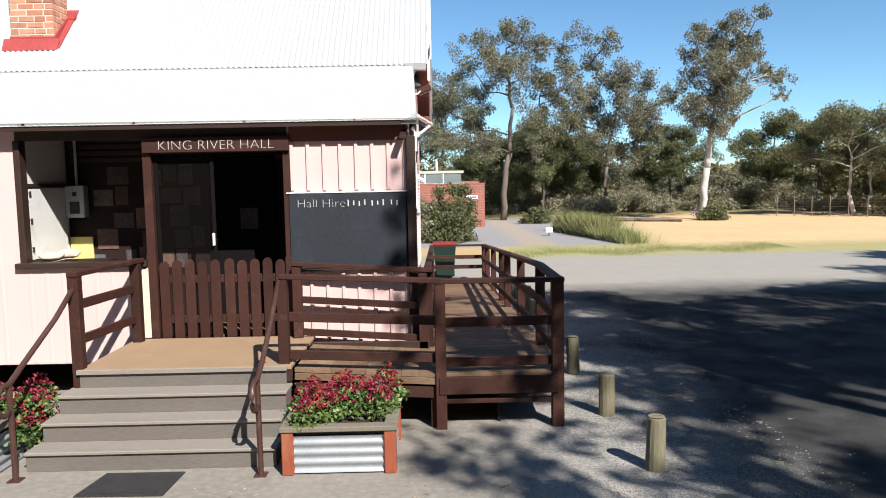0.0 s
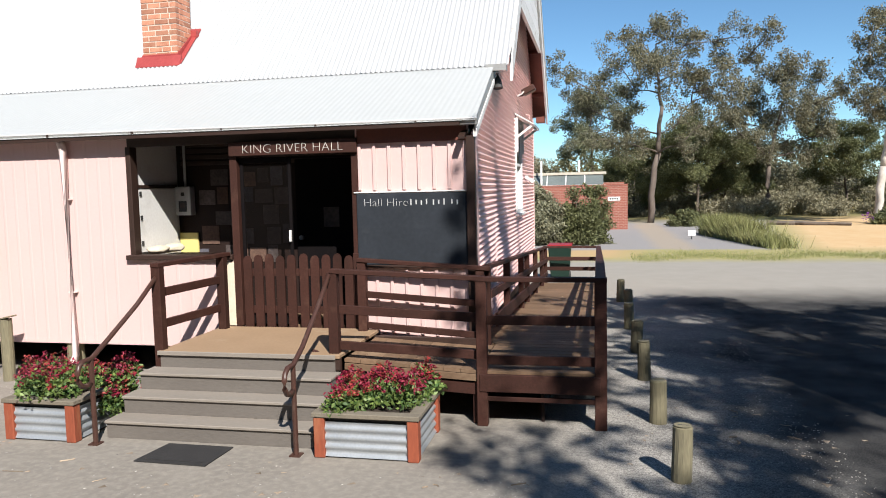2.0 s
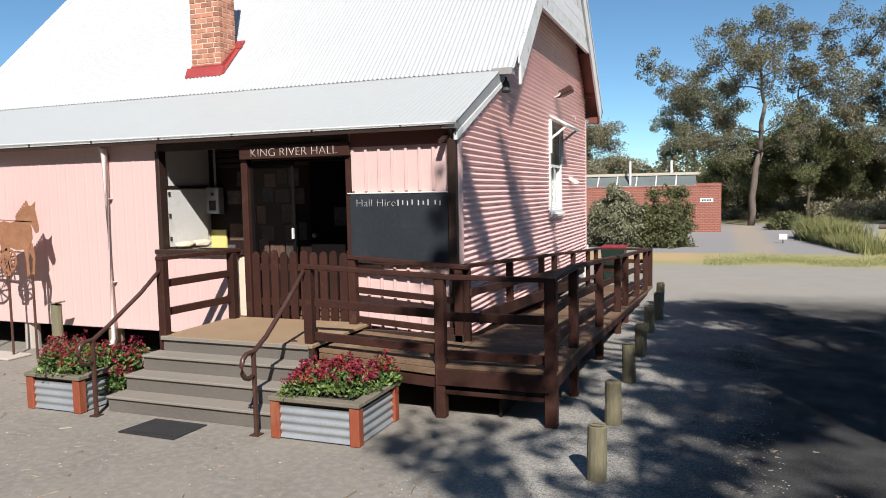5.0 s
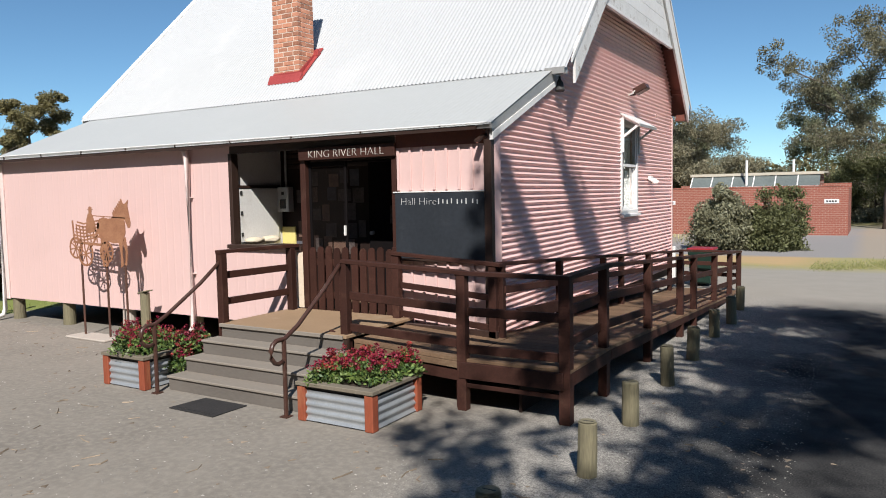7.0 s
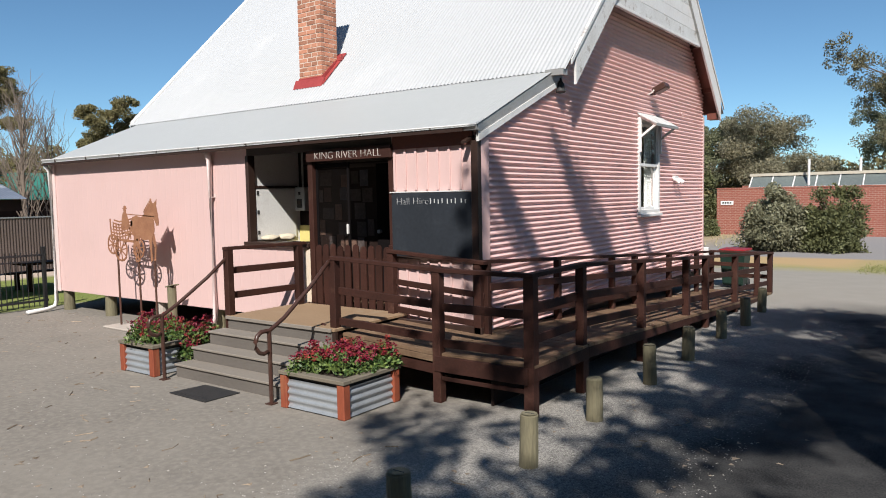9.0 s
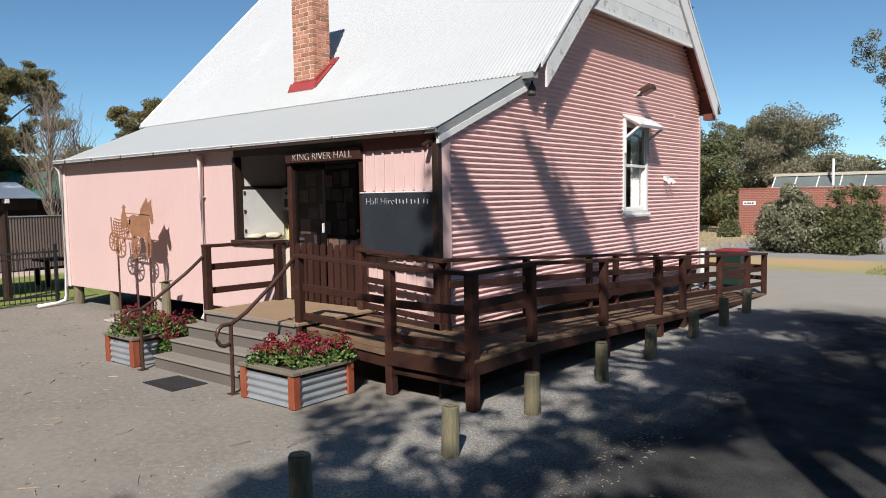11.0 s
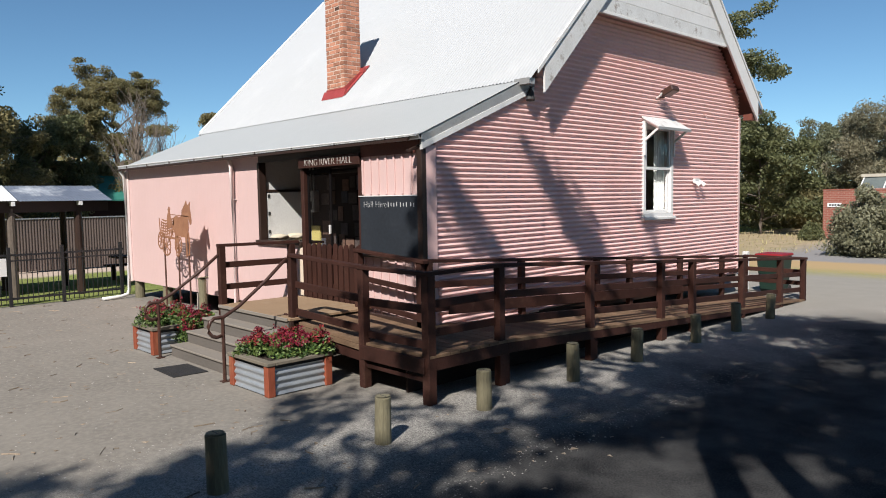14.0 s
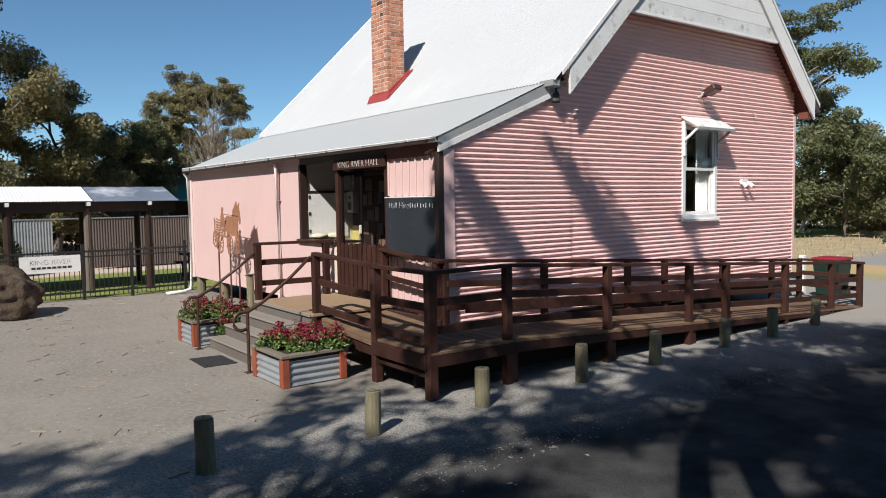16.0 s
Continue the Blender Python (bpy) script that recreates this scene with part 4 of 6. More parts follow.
part("flashing_wing", prism([(CY0 - 0.06, main_z(CY0 - 0.06) + 0.012), (CY1 + 0.16, main_z(CY1 + 0.16) + 0.012), (CY1 + 0.16, main_z(CY1 + 0.16) + 0.03), (CY0 - 0.06, main_z(CY0 - 0.06) + 0.03)], 'x', CX0 - 0.08, CX1 + 0.09), FLASH, chim)
part("flashing_upstand", box(CX1 - 0.1, CX1 + 0.10, CY1 - 0.02, CY1 + 0.06, main_z(CY1) + 0.02, main_z(CY1) + 0.12), FLASH, chim)

# stumps under the wall
for i, sx in enumerate((-10.4, -8.75, -7.0, -5.3)):
    t = thing("stump", (sx, 0.12, 0), "pale round timber stump under the hall", "stump", "floor stumps")
    part("post", tube([(sx, 0.13, 0), (sx, 0.13, 0.44)], [0.115, 0.105], 14), LOG if i != 2 else CONC, t, smooth=False)
for sx in (-9.6, -6.2, -3.0):
    for sy in (2.5, 5.0):
        t = thing("stump", (sx, sy, 0), "pale round timber stump under the hall", "stump", "floor stumps")
        part("post", tube([(sx, sy, 0), (sx, sy, 0.44)], 0.11, 10), LOG, t)


# ---- landing, ramps and rails ----
ramp = thing("access_ramp", (0.5, 0, 0), "dark brown timber landing and wheelchair ramp with rails", "ramp")
RX = 1.56          # outer rail
IX = 0.30          # inner rail beside the wall


def side_z(y):
    """Height of the side ramp's surface."""
    return 0.55 if y < 0 else max(0.03, 0.55 - (y - 0.0) * 0.056)


def front_z(x):
    return DECK_Z if x < -1.0 else max(0.55, 0.635 - (x + 1.0) * 0.06)


# landing sheet
part("landing", box(-3.02, -1.0, -1.44, -0.06, 0.66, DECK_Z, 0.006), LANDING, ramp, "tan worn landing sheet")
for k in range(8):
    x0 = -0.998 + k * 0.172
    za, zb = front_z(x0), front_z(x0 + 0.168)
    part("deck_board", prism([(x0, za - 0.035), (x0 + 0.168, zb - 0.035), (x0 + 0.168, zb), (x0, za)], 'y', -1.30, -0.13), DECK, ramp)
for k in range(8):
    y0 = -1.29 + k * 0.157
    part("deck_board", box(0.385, RX + 0.06, y0, y0 + 0.152, 0.515, 0.55, 0.004), DECK, ramp)
for k in range(60):
    y0 = -0.03 + k * 0.155
    za, zb = side_z(y0), side_z(y0 + 0.15)
    part("deck_board", prism([(y0, za - 0.035), (y0 + 0.15, zb - 0.035), (y0 + 0.15, zb), (y0, za)], 'x', 0.16, RX + 0.06), DECK, ramp)
# bearers, and dark sheets added to stand for the shade under the deck
part("bearer", beam((-1.0, -1.275, 0.555), (0.40, -1.275, 0.475), 0.05, 0.07), DECK, ramp, "tan edge board")
part("bearer", beam((-1.0, -1.25, 0.44), (0.40, -1.25, 0.36), 0.045, 0.12), BROWN, ramp)
part("bearer", beam((0.40, -1.31, 0.435), (RX, -1.31, 0.435), 0.05, 0.17), BROWN, ramp)
part("bearer", beam((0.40, -1.27, 0.27), (RX, -1.27, 0.27), 0.04, 0.045), BROWN, ramp)
part("bearer", beam((RX + 0.03, -1.25, 0.45), (RX + 0.03, 0.0, 0.45), 0.05, 0.15), BROWN, ramp)
part("bearer", beam((RX + 0.03, 0.0, 0.45), (RX + 0.03, 8.0, 0.06), 0.05, 0.13), BROWN, ramp)
part("bearer", beam((0.22, 0.0, 0.44), (0.22, 8.0, 0.05), 0.05, 0.13), DARK, ramp)
part("bearer", beam((-3.0, -1.40, 0.6), (-1.0, -1.40, 0.6), 0.05, 0.12), DARK, ramp)
part("bearer", beam((-3.0, -0.2, 0.58), (0.3, -0.2, 0.56), 0.06, 0.16), DARK, ramp)
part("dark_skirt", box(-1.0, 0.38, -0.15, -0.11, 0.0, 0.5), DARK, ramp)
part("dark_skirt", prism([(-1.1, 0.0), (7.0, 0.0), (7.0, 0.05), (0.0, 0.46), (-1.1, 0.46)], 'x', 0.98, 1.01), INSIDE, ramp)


def post(x, y, z0, z1, w=0.10, label=""):
    return part("post", box(x - w / 2, x + w / 2, y - w / 2, y + w / 2, z0, z1, 0.006), BROWN, ramp, label)


# landing posts and rails
post(-3.02, -1.38, 0.45, 1.59)
post(-2.93, -0.2, 0.68, 1.57)
part("rail", beam((-3.02, -1.44, 1.605), (-2.92, -0.08, 1.60), 0.10, 0.045), BROWN, ramp)
for zz in (1.30, 0.96):
    part("rail", beam((-3.05, -1.34, zz), (-2.95, -0.2, zz), 0.04, 0.09), BROWN, ramp)
post(-1.08, -1.33, 0.45, 1.525)
part("knee_brace", beam((-1.10, -1.30, 0.62), (-1.35, -1.30, 0.70), 0.04, 0.05), BROWN, ramp)
# ramp along the front, outer side
post(0.42, -1.27, 0.0, 1.44, 0.105)
post(0.36, -1.20, 0.0, 0.33, 0.09)
post(RX, -1.25, 0.0, 1.43, 0.115)
part("rail", beam((-1.10, -1.34, 1.54), (0.46, -1.28, 1.46), 0.10, 0.045), BROWN, ramp)
for d in (0.385, 0.755):
    part("rail", beam((-1.08, -1.30, 1.53 - d), (0.42, -1.24, 1.45 - d), 0.04, 0.09), BROWN, ramp)
part("rail", beam((0.36, -1.28, 1.455), (RX + 0.06, -1.27, 1.45), 0.10, 0.045), BROWN, ramp)
for d in (0.395, 0.79):
    part("rail", beam((0.42, -1.24, 1.44 - d), (RX, -1.22, 1.44 - d), 0.04, 0.09), BROWN, ramp)
# inner rail in front of the wall
post(-1.16, -0.16, 0.66, 1.52)
post(0.24, -0.18, 0.0, 1.42)
part("rail", beam((-1.20, -0.18, 1.535), (0.36, -0.20, 1.435), 0.09, 0.045), BROWN, ramp)
for d in (0.375, 0.74):
    part("rail", beam((-1.15, -0.13, 1.50 - d), (0.30, -0.15, 1.40 - d), 0.04, 0.075), BROWN, ramp)
# side ramp
OUT = (-0.10, 1.74, 3.61, 4.6, 6.43, 8.12, 9.3)
INN = (-0.10, 1.78, 3.72, 4.72, 6.5, 8.26, 9.38)


def rail_z(y):
    return 1.44 if y < -0.1 else 1.44 - (y + 0.1) * 0.0605


for y in OUT:
    post(RX, y, 0.0, rail_z(y), 0.10)
for y in INN:
    post(IX, y, 0.0, rail_z(y) - 0.01, 0.09)
for k, y in enumerate(OUT[:4]):
    post(RX - 0.02, y + 0.105, 0.0, max(0.2, side_z(y) - 0.17), 0.09)
part("rail", beam((RX, -1.30, 1.45), (RX, -0.06, 1.455), 0.10, 0.045), BROWN, ramp)
part("rail", beam((RX, -0.06, 1.455), (RX, 9.36, rail_z(9.36) + 0.015), 0.10, 0.045), BROWN, ramp)
part("rail", beam((IX, -0.15, 1.445), (IX, 9.44, rail_z(9.44) + 0.005), 0.09, 0.045), BROWN, ramp)
for d in (0.34, 0.66):
    part("rail", beam((RX - 0.04, -1.22, 1.44 - d), (RX - 0.04, -0.1, 1.44 - d), 0.04, 0.09), BROWN, ramp)
    part("rail", beam((RX - 0.04, -0.1, 1.44 - d), (RX - 0.04, 9.3, rail_z(9.3) - d + 0.02), 0.04, 0.09), BROWN, ramp)
for d in (0.30, 0.62):
    part("rail", beam((IX + 0.04, -0.1, 1.43 - d), (IX + 0.04, 9.38, rail_z(9.38) - d), 0.04, 0.09), BROWN, ramp)
part("rail", beam((IX - 0.05, 9.42, 0.88), (RX + 0.05, 9.36, 0.88), 0.09, 0.045), BROWN, ramp)
for d in (0.26, 0.5):
    part("rail", beam((IX, 9.40, 0.86 - d), (RX, 9.34, 0.86 - d), 0.04, 0.09), BROWN, ramp)
# dark plank added in place of the rails' shade along the wall foot
part("kick_board", beam((IX + 0.07, 0.2, 0.78), (IX + 0.07, 6.4, 0.43), 0.03, 0.16), BROWN, ramp)

# ---- steps ----
steps = thing("front_steps", (-2.05, -1.8, 0), "grey weathered composite front steps up to the landing", "steps")
for k, (yn, zt) in enumerate(((-2.16, 0.175), (-1.92, 0.35), (-1.675, 0.525))):
    wid = (-3.15 + 0.03 * k, -1.0)
    part("tread", box(wid[0], wid[1], yn - 0.025, yn + 0.27, zt - 0.03, zt, 0.006), STEP, steps)
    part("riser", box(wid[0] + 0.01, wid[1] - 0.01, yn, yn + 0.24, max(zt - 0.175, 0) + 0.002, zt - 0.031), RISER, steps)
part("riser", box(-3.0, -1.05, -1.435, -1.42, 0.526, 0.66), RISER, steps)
part("nosing", box(-3.02, -1.04, -1.465, -1.442, 0.655, 0.70, 0.004), STEP, steps)


def stair_rail(x, side):
    top = (-3.02, -1.38, 1.50) if side < 0 else (-1.10, -1.40, 1.50)
    t = thing("stair_handrail", (x, -2.36, 0), "brown painted steel pipe handrail with a curled end", "handrail", "stair handrails")
    foot = (x, -2.34, 0.0)
    knee = Vector((x, -2.28, 0.80))
    pts = [Vector(top), Vector((x * 0.3 + top[0] * 0.7, -1.7, 1.24)), Vector((x, -2.12, 0.93)), knee + Vector((0, -0.05, 0.02))]
    c = Vector((x, -2.42, 0.70))
    for a in range(0, 8):
        an = radians(75 + a * 32)
        pts.append(c + Vector((0, math.cos(an) * 0.115, math.sin(an) * 0.125)))
    part("rail", tube(pts, 0.024, 8), PIPE, t, smooth=True)
    part("standard", tube([foot, (x, -2.34, 0.83)], 0.024, 8), PIPE, t)
    part("foot_plate", box(x - 0.05, x + 0.05, -2.39, -2.29, 0.0, 0.012), PIPE, t)
    return t


stair_rail(-3.13, -1)
stair_rail(-1.10, 1)

mat_thing = thing("door_mat", (-2.12, -2.46, 0), "black rubber door mat lying before the steps", "mat")
mb = bmesh.new()
vs = [mb.verts.new((x, y, 0.012)) for x, y in ((-2.48, -2.70), (-1.78, -2.715), (-1.76, -2.25), (-2.42, -2.245))]
mb.faces.new(vs)
r = bmesh.ops.extrude_face_region(mb, geom=mb.faces[:])
bmesh.ops.translate(mb, vec=(0, 0, -0.011), verts=[v for v in r["geom"] if isinstance(v, bmesh.types.BMVert)])
bmesh.ops.recalc_face_normals(mb, faces=mb.faces)
part("sheet", mb, RUBBER, mat_thing)
part("rim", box(-2.40, -1.84, -2.66, -2.645, 0.0125, 0.018), RUBBER, mat_thing)


# ---- flower planters ----
def leaf_cloud(rng_, n, place, size, tilt=1.0):
    """n pointed leaves, each two triangles, at places given by place(rng)."""
    vs, fs = [], []
    for _ in range(n):
        p, out = place(rng_)
        a = rng_.uniform(0, 6.283)
        d = Vector((math.cos(a), math.sin(a), rng_.uniform(-0.5, 0.9) * tilt)).normalized()
        d = (d + out * 0.6).normalized()
        w = d.cross(Vector((rng_.uniform(-1, 1), rng_.uniform(-1, 1), rng_.uniform(-0.3, 1)))).normalized()
        s = size * rng_.uniform(0.6, 1.35)
        k = len(vs)
        vs += [p - d * s * 0.5, p + w * s * 0.26, p + d * s * 0.5, p - w * s * 0.26]
        fs.append((k, k + 1, k + 2, k + 3))
    return vs, fs


def planter(at_x0, at_x1, y0, y1, seed, label):
    t = thing("planter_box", ((at_x0 + at_x1) / 2, (y0 + y1) / 2, 0), label, "planter", "planter boxes")
    H = 0.41
    w = 0.10
    for x in (at_x0, at_x1 - w):
        for y in (y0, y1 - w):
            part("corner_post", box(x, x + w, y, y + w, 0, H - 0.045, 0.008), RUSTPOST, t, "red-stained timber corner post")
    for (a, b, c, d) in ((at_x0 - 0.012, at_x1 + 0.012, y0 - 0.012, y0 + 0.10), (at_x0 - 0.012, at_x1 + 0.012, y1 - 0.10, y1 + 0.012)):
        part("cap_rail", box(a, b, c, d, H - 0.043, H, 0.006), SLEEPER, t)
    for (a, b) in ((at_x0 - 0.012, at_x0 + 0.10), (at_x1 - 0.10, at_x1 + 0.012)):
        part("cap_rail", box(a, b, y0 + 0.102, y1 - 0.102, H - 0.043, H, 0.006), SLEEPER, t)
    z0, hh = 0.015, H - 0.10
    for (o, al, width) in (((at_x0 + w, y0 + 0.03, z0), (1, 0, 0), at_x1 - at_x0 - 2 * w), ((at_x0 + w, y1 - 0.03, z0), (1, 0, 0), at_x1 - at_x0 - 2 * w),
                           ((at_x1 - 0.03, y0 + w, z0), (0, 1, 0), y1 - y0 - 2 * w), ((at_x0 + 0.03, y0 + w, z0), (0, 1, 0), y1 - y0 - 2 * w)):
        nrm = (0, -1, 0) if al[0] else (1, 0, 0)
        corrugated("side_sheet", o, (0, 0, 1), al, hh, width, nrm, 0.082, 0.012, GALV, t, "galvanised corrugated side")
    for (a, b, c, d) in ((at_x0 + w, at_x1 - w, y0 + 0.045, y0 + 0.06), (at_x0 + w, at_x1 - w, y1 - 0.06, y1 - 0.045)):
        part("lining", box(a, b, c, d, 0.01, H - 0.05), INK, t)
    for (a, b) in ((at_x0 + 0.045, at_x0 + 0.06), (at_x1 - 0.06, at_x1 - 0.045)):
        part("lining", box(a, b, y0 + w, y1 - w, 0.01, H - 0.05), INK, t)
    part("soil", box(at_x0 + 0.07, at_x1 - 0.07, y0 + 0.07, y1 - 0.07, 0.1, H - 0.05), SOIL, t)
    return t


def flowers(x0, x1, y0, y1, z, seed, label, n=5200, rise=0.26):
    rg = random.Random(seed)
    t = thing("flowering_bush", ((x0 + x1) / 2, (y0 + y1) / 2, z), label, "flowers", "planted flowers")
    mounds = [(rg.uniform(x0 + 0.1, x1 - 0.1), rg.uniform(y0 + 0.08, y1 - 0.08), rg.uniform(0.16, 0.24), rg.uniform(0.7, 1.15) * rise) for _ in range(15)]

    def inside(lo, hi):
        def place(r_):
            cx, cy, rr, hh = r_.choice(mounds)
            a = r_.uniform(0, 6.283)
            q = math.sqrt(r_.random())
            el = r_.uniform(lo, hi)
            out = Vector((math.cos(a) * q, math.sin(a) * q, 0.4 + el)).normalized()
            k = r_.uniform(0.75, 1.0)
            return Vector((cx + math.cos(a) * q * rr * k, cy + math.sin(a) * q * rr * k, z + hh * (1 - q * q * 0.75) * (0.45 + 0.55 * el) * k)), out
        return place
    v, f = leaf_cloud(rg, int(n * 0.5), inside(0.0, 0.85), 0.05)
    tagged(raw("foliage", v, f, LEAFG, t), "fresh green leaves", kind="stuff")
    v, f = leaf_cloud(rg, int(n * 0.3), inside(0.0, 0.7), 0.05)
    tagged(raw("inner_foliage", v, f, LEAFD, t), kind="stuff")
    heads = []
    for _ in range(int(n * 0.13)):
        p, o_ = inside(0.75, 1.1)(rg)
        if p.z - z > 0.42 * rise and rg.random() < 0.62 + 0.5 * noise.noise(p * 2.3):
            heads.append(p)
    for nm, mt, sel in (("crimson_bloom", PETAL, 0), ("scarlet_bloom", PETAL2, 1)):
        vs_, fs_ = [], []
        for i, h in enumerate(heads):
            if (i % 3 == 2) != bool(sel):
                continue
            v, f = leaf_cloud(rg, 11, lambda r_: (h + Vector((r_.gauss(0, 0.016), r_.gauss(0, 0.016), r_.gauss(0.008, 0.011))), Vector((0, 0, 0.5))), 0.032)
            k = len(vs_)
            vs_ += v
            fs_ += [tuple(q + k for q in ff) for ff in f]
        tagged(raw(nm, vs_, fs_, mt, t), kind="stuff")
    return t


planter(-0.92, 0.03, -2.37, -1.48, 1, "raised planter of galvanised sheet and red-stained posts")
flowers(-0.92, 0.0, -2.30, -1.50, 0.36, 11, "crimson flowering bush spilling over the planter", n=7500, rise=0.38)
planter(-4.12, -3.34, -2.36, -1.45, 2, "raised planter of galvanised sheet and red-stained posts, beside the steps")
flowers(-4.22, -3.2, -2.36, -1.40, 0.36, 12, "dark crimson flowering bush in the planter", n=7000, rise=0.38)
flowers(-3.42, -3.16, -2.0, -1.5, 0.12, 13, "crimson flowering stems hanging beside the steps", n=2200, rise=0.50)


# ---- bollards ----
def bollard(x, y, h, r, lean, label):
    t = thing("bollard", (x, y, 0), label, "bollard", "log bollards")
    bm = bmesh.new()
    sides = 14
    tube_into(bm, [(x, y, -0.05), (x + lean * 0.5, y, h * 0.5), (x + lean, y, h - 0.015), (x + lean, y, h)], [r * 1.05, r, r * 0.98, r * 0.88], sides)
    for v in bm.verts:
        if v.co.z > 0.0:
            v.co += Vector((noise.noise(v.co * 9), noise.noise(v.co * 9 + Vector((5, 0, 0))), 0)) * 0.006
    part("log", bm, LOG, t)
    part("crack", box(x + lean - r * 0.5, x + lean + r * 0.6, y - 0.005, y + 0.004, h - 0.006, h + 0.002), INK, t)
    return t


for i, (x, y) in enumerate(((2.13, -4.02), (2.17, -2.40), (2.11, -0.965), (2.08, 0.66), (2.06, 2.12), (2.03, 3.83), (2.08, 5.1), (1.98, 6.66))):
    bollard(x, y, 0.47 - 0.02 * (i % 3), 0.078 if i % 2 else 0.082, 0.012 * ((i * 5) % 3 - 1), "round weathered pine log bollard in the gravel" if i != 2 else "round pale sunlit pine log bollard in the gravel")

# ---- sheet-steel horse and cart ----
def flat_sculpture(name, x0, y, z0, s, material, poles, label, driver):
    """Cut-out sheet of a horse drawing a cart: discs, straps and wheels, s metres to the unit, one mesh."""
    bm = bmesh.new()
    lay = [0]

    def sheet(poly):
        lay[0] += 1
        yy = y + 0.0016 * (lay[0] % 7)
        p = prism([(x0 + a * s, z0 + b * s) for a, b in poly], 'y', yy - 0.004, yy + 0.004)
        tmp = bpy.data.meshes.new("tmp")
        p.to_mesh(tmp)
        p.free()
        bm.from_mesh(tmp)
        bpy.data.meshes.remove(tmp)

    def disc(cx, cz, rx, rz, tilt=0.0, n=18):
        c_, s_ = math.cos(tilt), math.sin(tilt)
        sheet([(cx + rx * math.cos(k * 6.2832 / n) * c_ - rz * math.sin(k * 6.2832 / n) * s_,
                cz + rx * math.cos(k * 6.2832 / n) * s_ + rz * math.sin(k * 6.2832 / n) * c_) for k in range(n)])

    def strap(a, b, w0, w1=None):
        w1 = w0 if w1 is None else w1
        d = Vector((b[0] - a[0], b[1] - a[1]))
        n = Vector((-d.y, d.x)).normalized()
        sheet([(a[0] + n.x * w0, a[1] + n.y * w0), (a[0] - n.x * w0, a[1] - n.y * w0), (b[0] - n.x * w1, b[1] - n.y * w1), (b[0] + n.x * w1, b[1] + n.y * w1)])

    def wheel(cx, cz, r):
        n = 20
        for k in range(n):
            a, b = k * 6.2832 / n, (k + 1) * 6.2832 / n
            strap((cx + r * math.cos(a), cz + r * math.sin(a)), (cx + r * math.cos(b), cz + r * math.sin(b)), 0.018)
        for k in range(8):
            strap((cx, cz), (cx + r * math.cos(k * 0.7854 + 0.2), cz + r * math.sin(k * 0.7854 + 0.2)), 0.011)
    # horse, facing +x: one outline from the rump round the head to the hind hoof
    sheet([(0.72, 0.72), (0.78, 0.79), (0.88, 0.815), (1.0, 0.79), (1.09, 0.80), (1.17, 0.88), (1.25, 0.97), (1.33, 1.03), (1.36, 1.09), (1.40, 1.03),
           (1.45, 1.03), (1.53, 1.09), (1.51, 0.99), (1.54, 0.86), (1.57, 0.72), (1.55, 0.65), (1.50, 0.64), (1.46, 0.71), (1.41, 0.79), (1.43, 0.68),
           (1.43, 0.56), (1.38, 0.46), (1.35, 0.40), (1.33, 0.24), (1.345, 0.04), (1.28, 0.0), (1.285, 0.22), (1.25, 0.40), (1.10, 0.39), (0.97, 0.43),
           (0.95, 0.34), (0.98, 0.22), (0.955, 0.02), (0.89, 0.0), (0.905, 0.20), (0.86, 0.33), (0.82, 0.42), (0.74, 0.52), (0.70, 0.62)])
    for a, b, c in (((0.84, 0.50), (0.81, 0.25), (0.83, 0.02)), ((1.36, 0.48), (1.43, 0.28), (1.40, 0.06))):
        strap(a, b, 0.055, 0.026)
        strap(b, c, 0.026, 0.017)
        disc(c[0] + 0.01, c[1], 0.032, 0.02)
    for k in range(5):
        strap((0.74 - 0.012 * k * k, 0.72 - k * 0.09), (0.74 - 0.012 * (k + 1) ** 2, 0.63 - k * 0.09), 0.03 - 0.004 * k, 0.026 - 0.004 * k)
    for k in range(7):
        strap((1.14 + 0.035 * k, 0.86 + 0.035 * k), (1.125 + 0.035 * k, 0.895 + 0.035 * k), 0.024, 0.012)
    # traces, shafts and the slatted cart body
    strap((0.30, 0.60), (1.36, 0.60), 0.012)
    strap((0.40, 0.52), (1.12, 0.46), 0.014)
    strap((0.60, 0.84), (1.44, 0.80), 0.008)
    for k in range(6):
        strap((0.06 + 0.02 * k, 0.46 + k * 0.055), (0.34, 0.43 + k * 0.055), 0.013)
        strap((0.34, 0.43 + k * 0.055), (0.74, 0.50 + k * 0.052), 0.013)
    for k in range(8):
        strap((0.08 + k * 0.088, 0.40), (0.05 + k * 0.088, 0.72 - 0.016 * k), 0.012)
    strap((0.04, 0.76), (0.07, 0.42), 0.018)
    strap((0.04, 0.40), (0.80, 0.36), 0.022)
    wheel(0.10, 0.30, 0.17)
    wheel(0.36, 0.20, 0.19)
    wheel(0.92, 0.24, 0.16)
    if driver:
        sheet([(0.40, 0.56), (0.43, 0.78), (0.48, 0.88), (0.57, 0.88), (0.62, 0.78), (0.68, 0.60)])
        disc(0.53, 0.915, 0.042, 0.045)
        disc(0.53, 0.945, 0.075, 0.012)
        disc(0.53, 0.965, 0.04, 0.028)
    sheets = len(bm.faces)
    for px, top in poles:
        tube_into(bm, [(px, y + 0.022, 0.0), (px, y + 0.022, top)], [0.018, 0.018], 8)
    ob = obj(name, bm, material)
    ob.data.materials.append(DARKRUST)
    for p in ob.data.polygons[sheets:]:
        p.material_index = 1
    return tagged(ob, label, "sculpture")


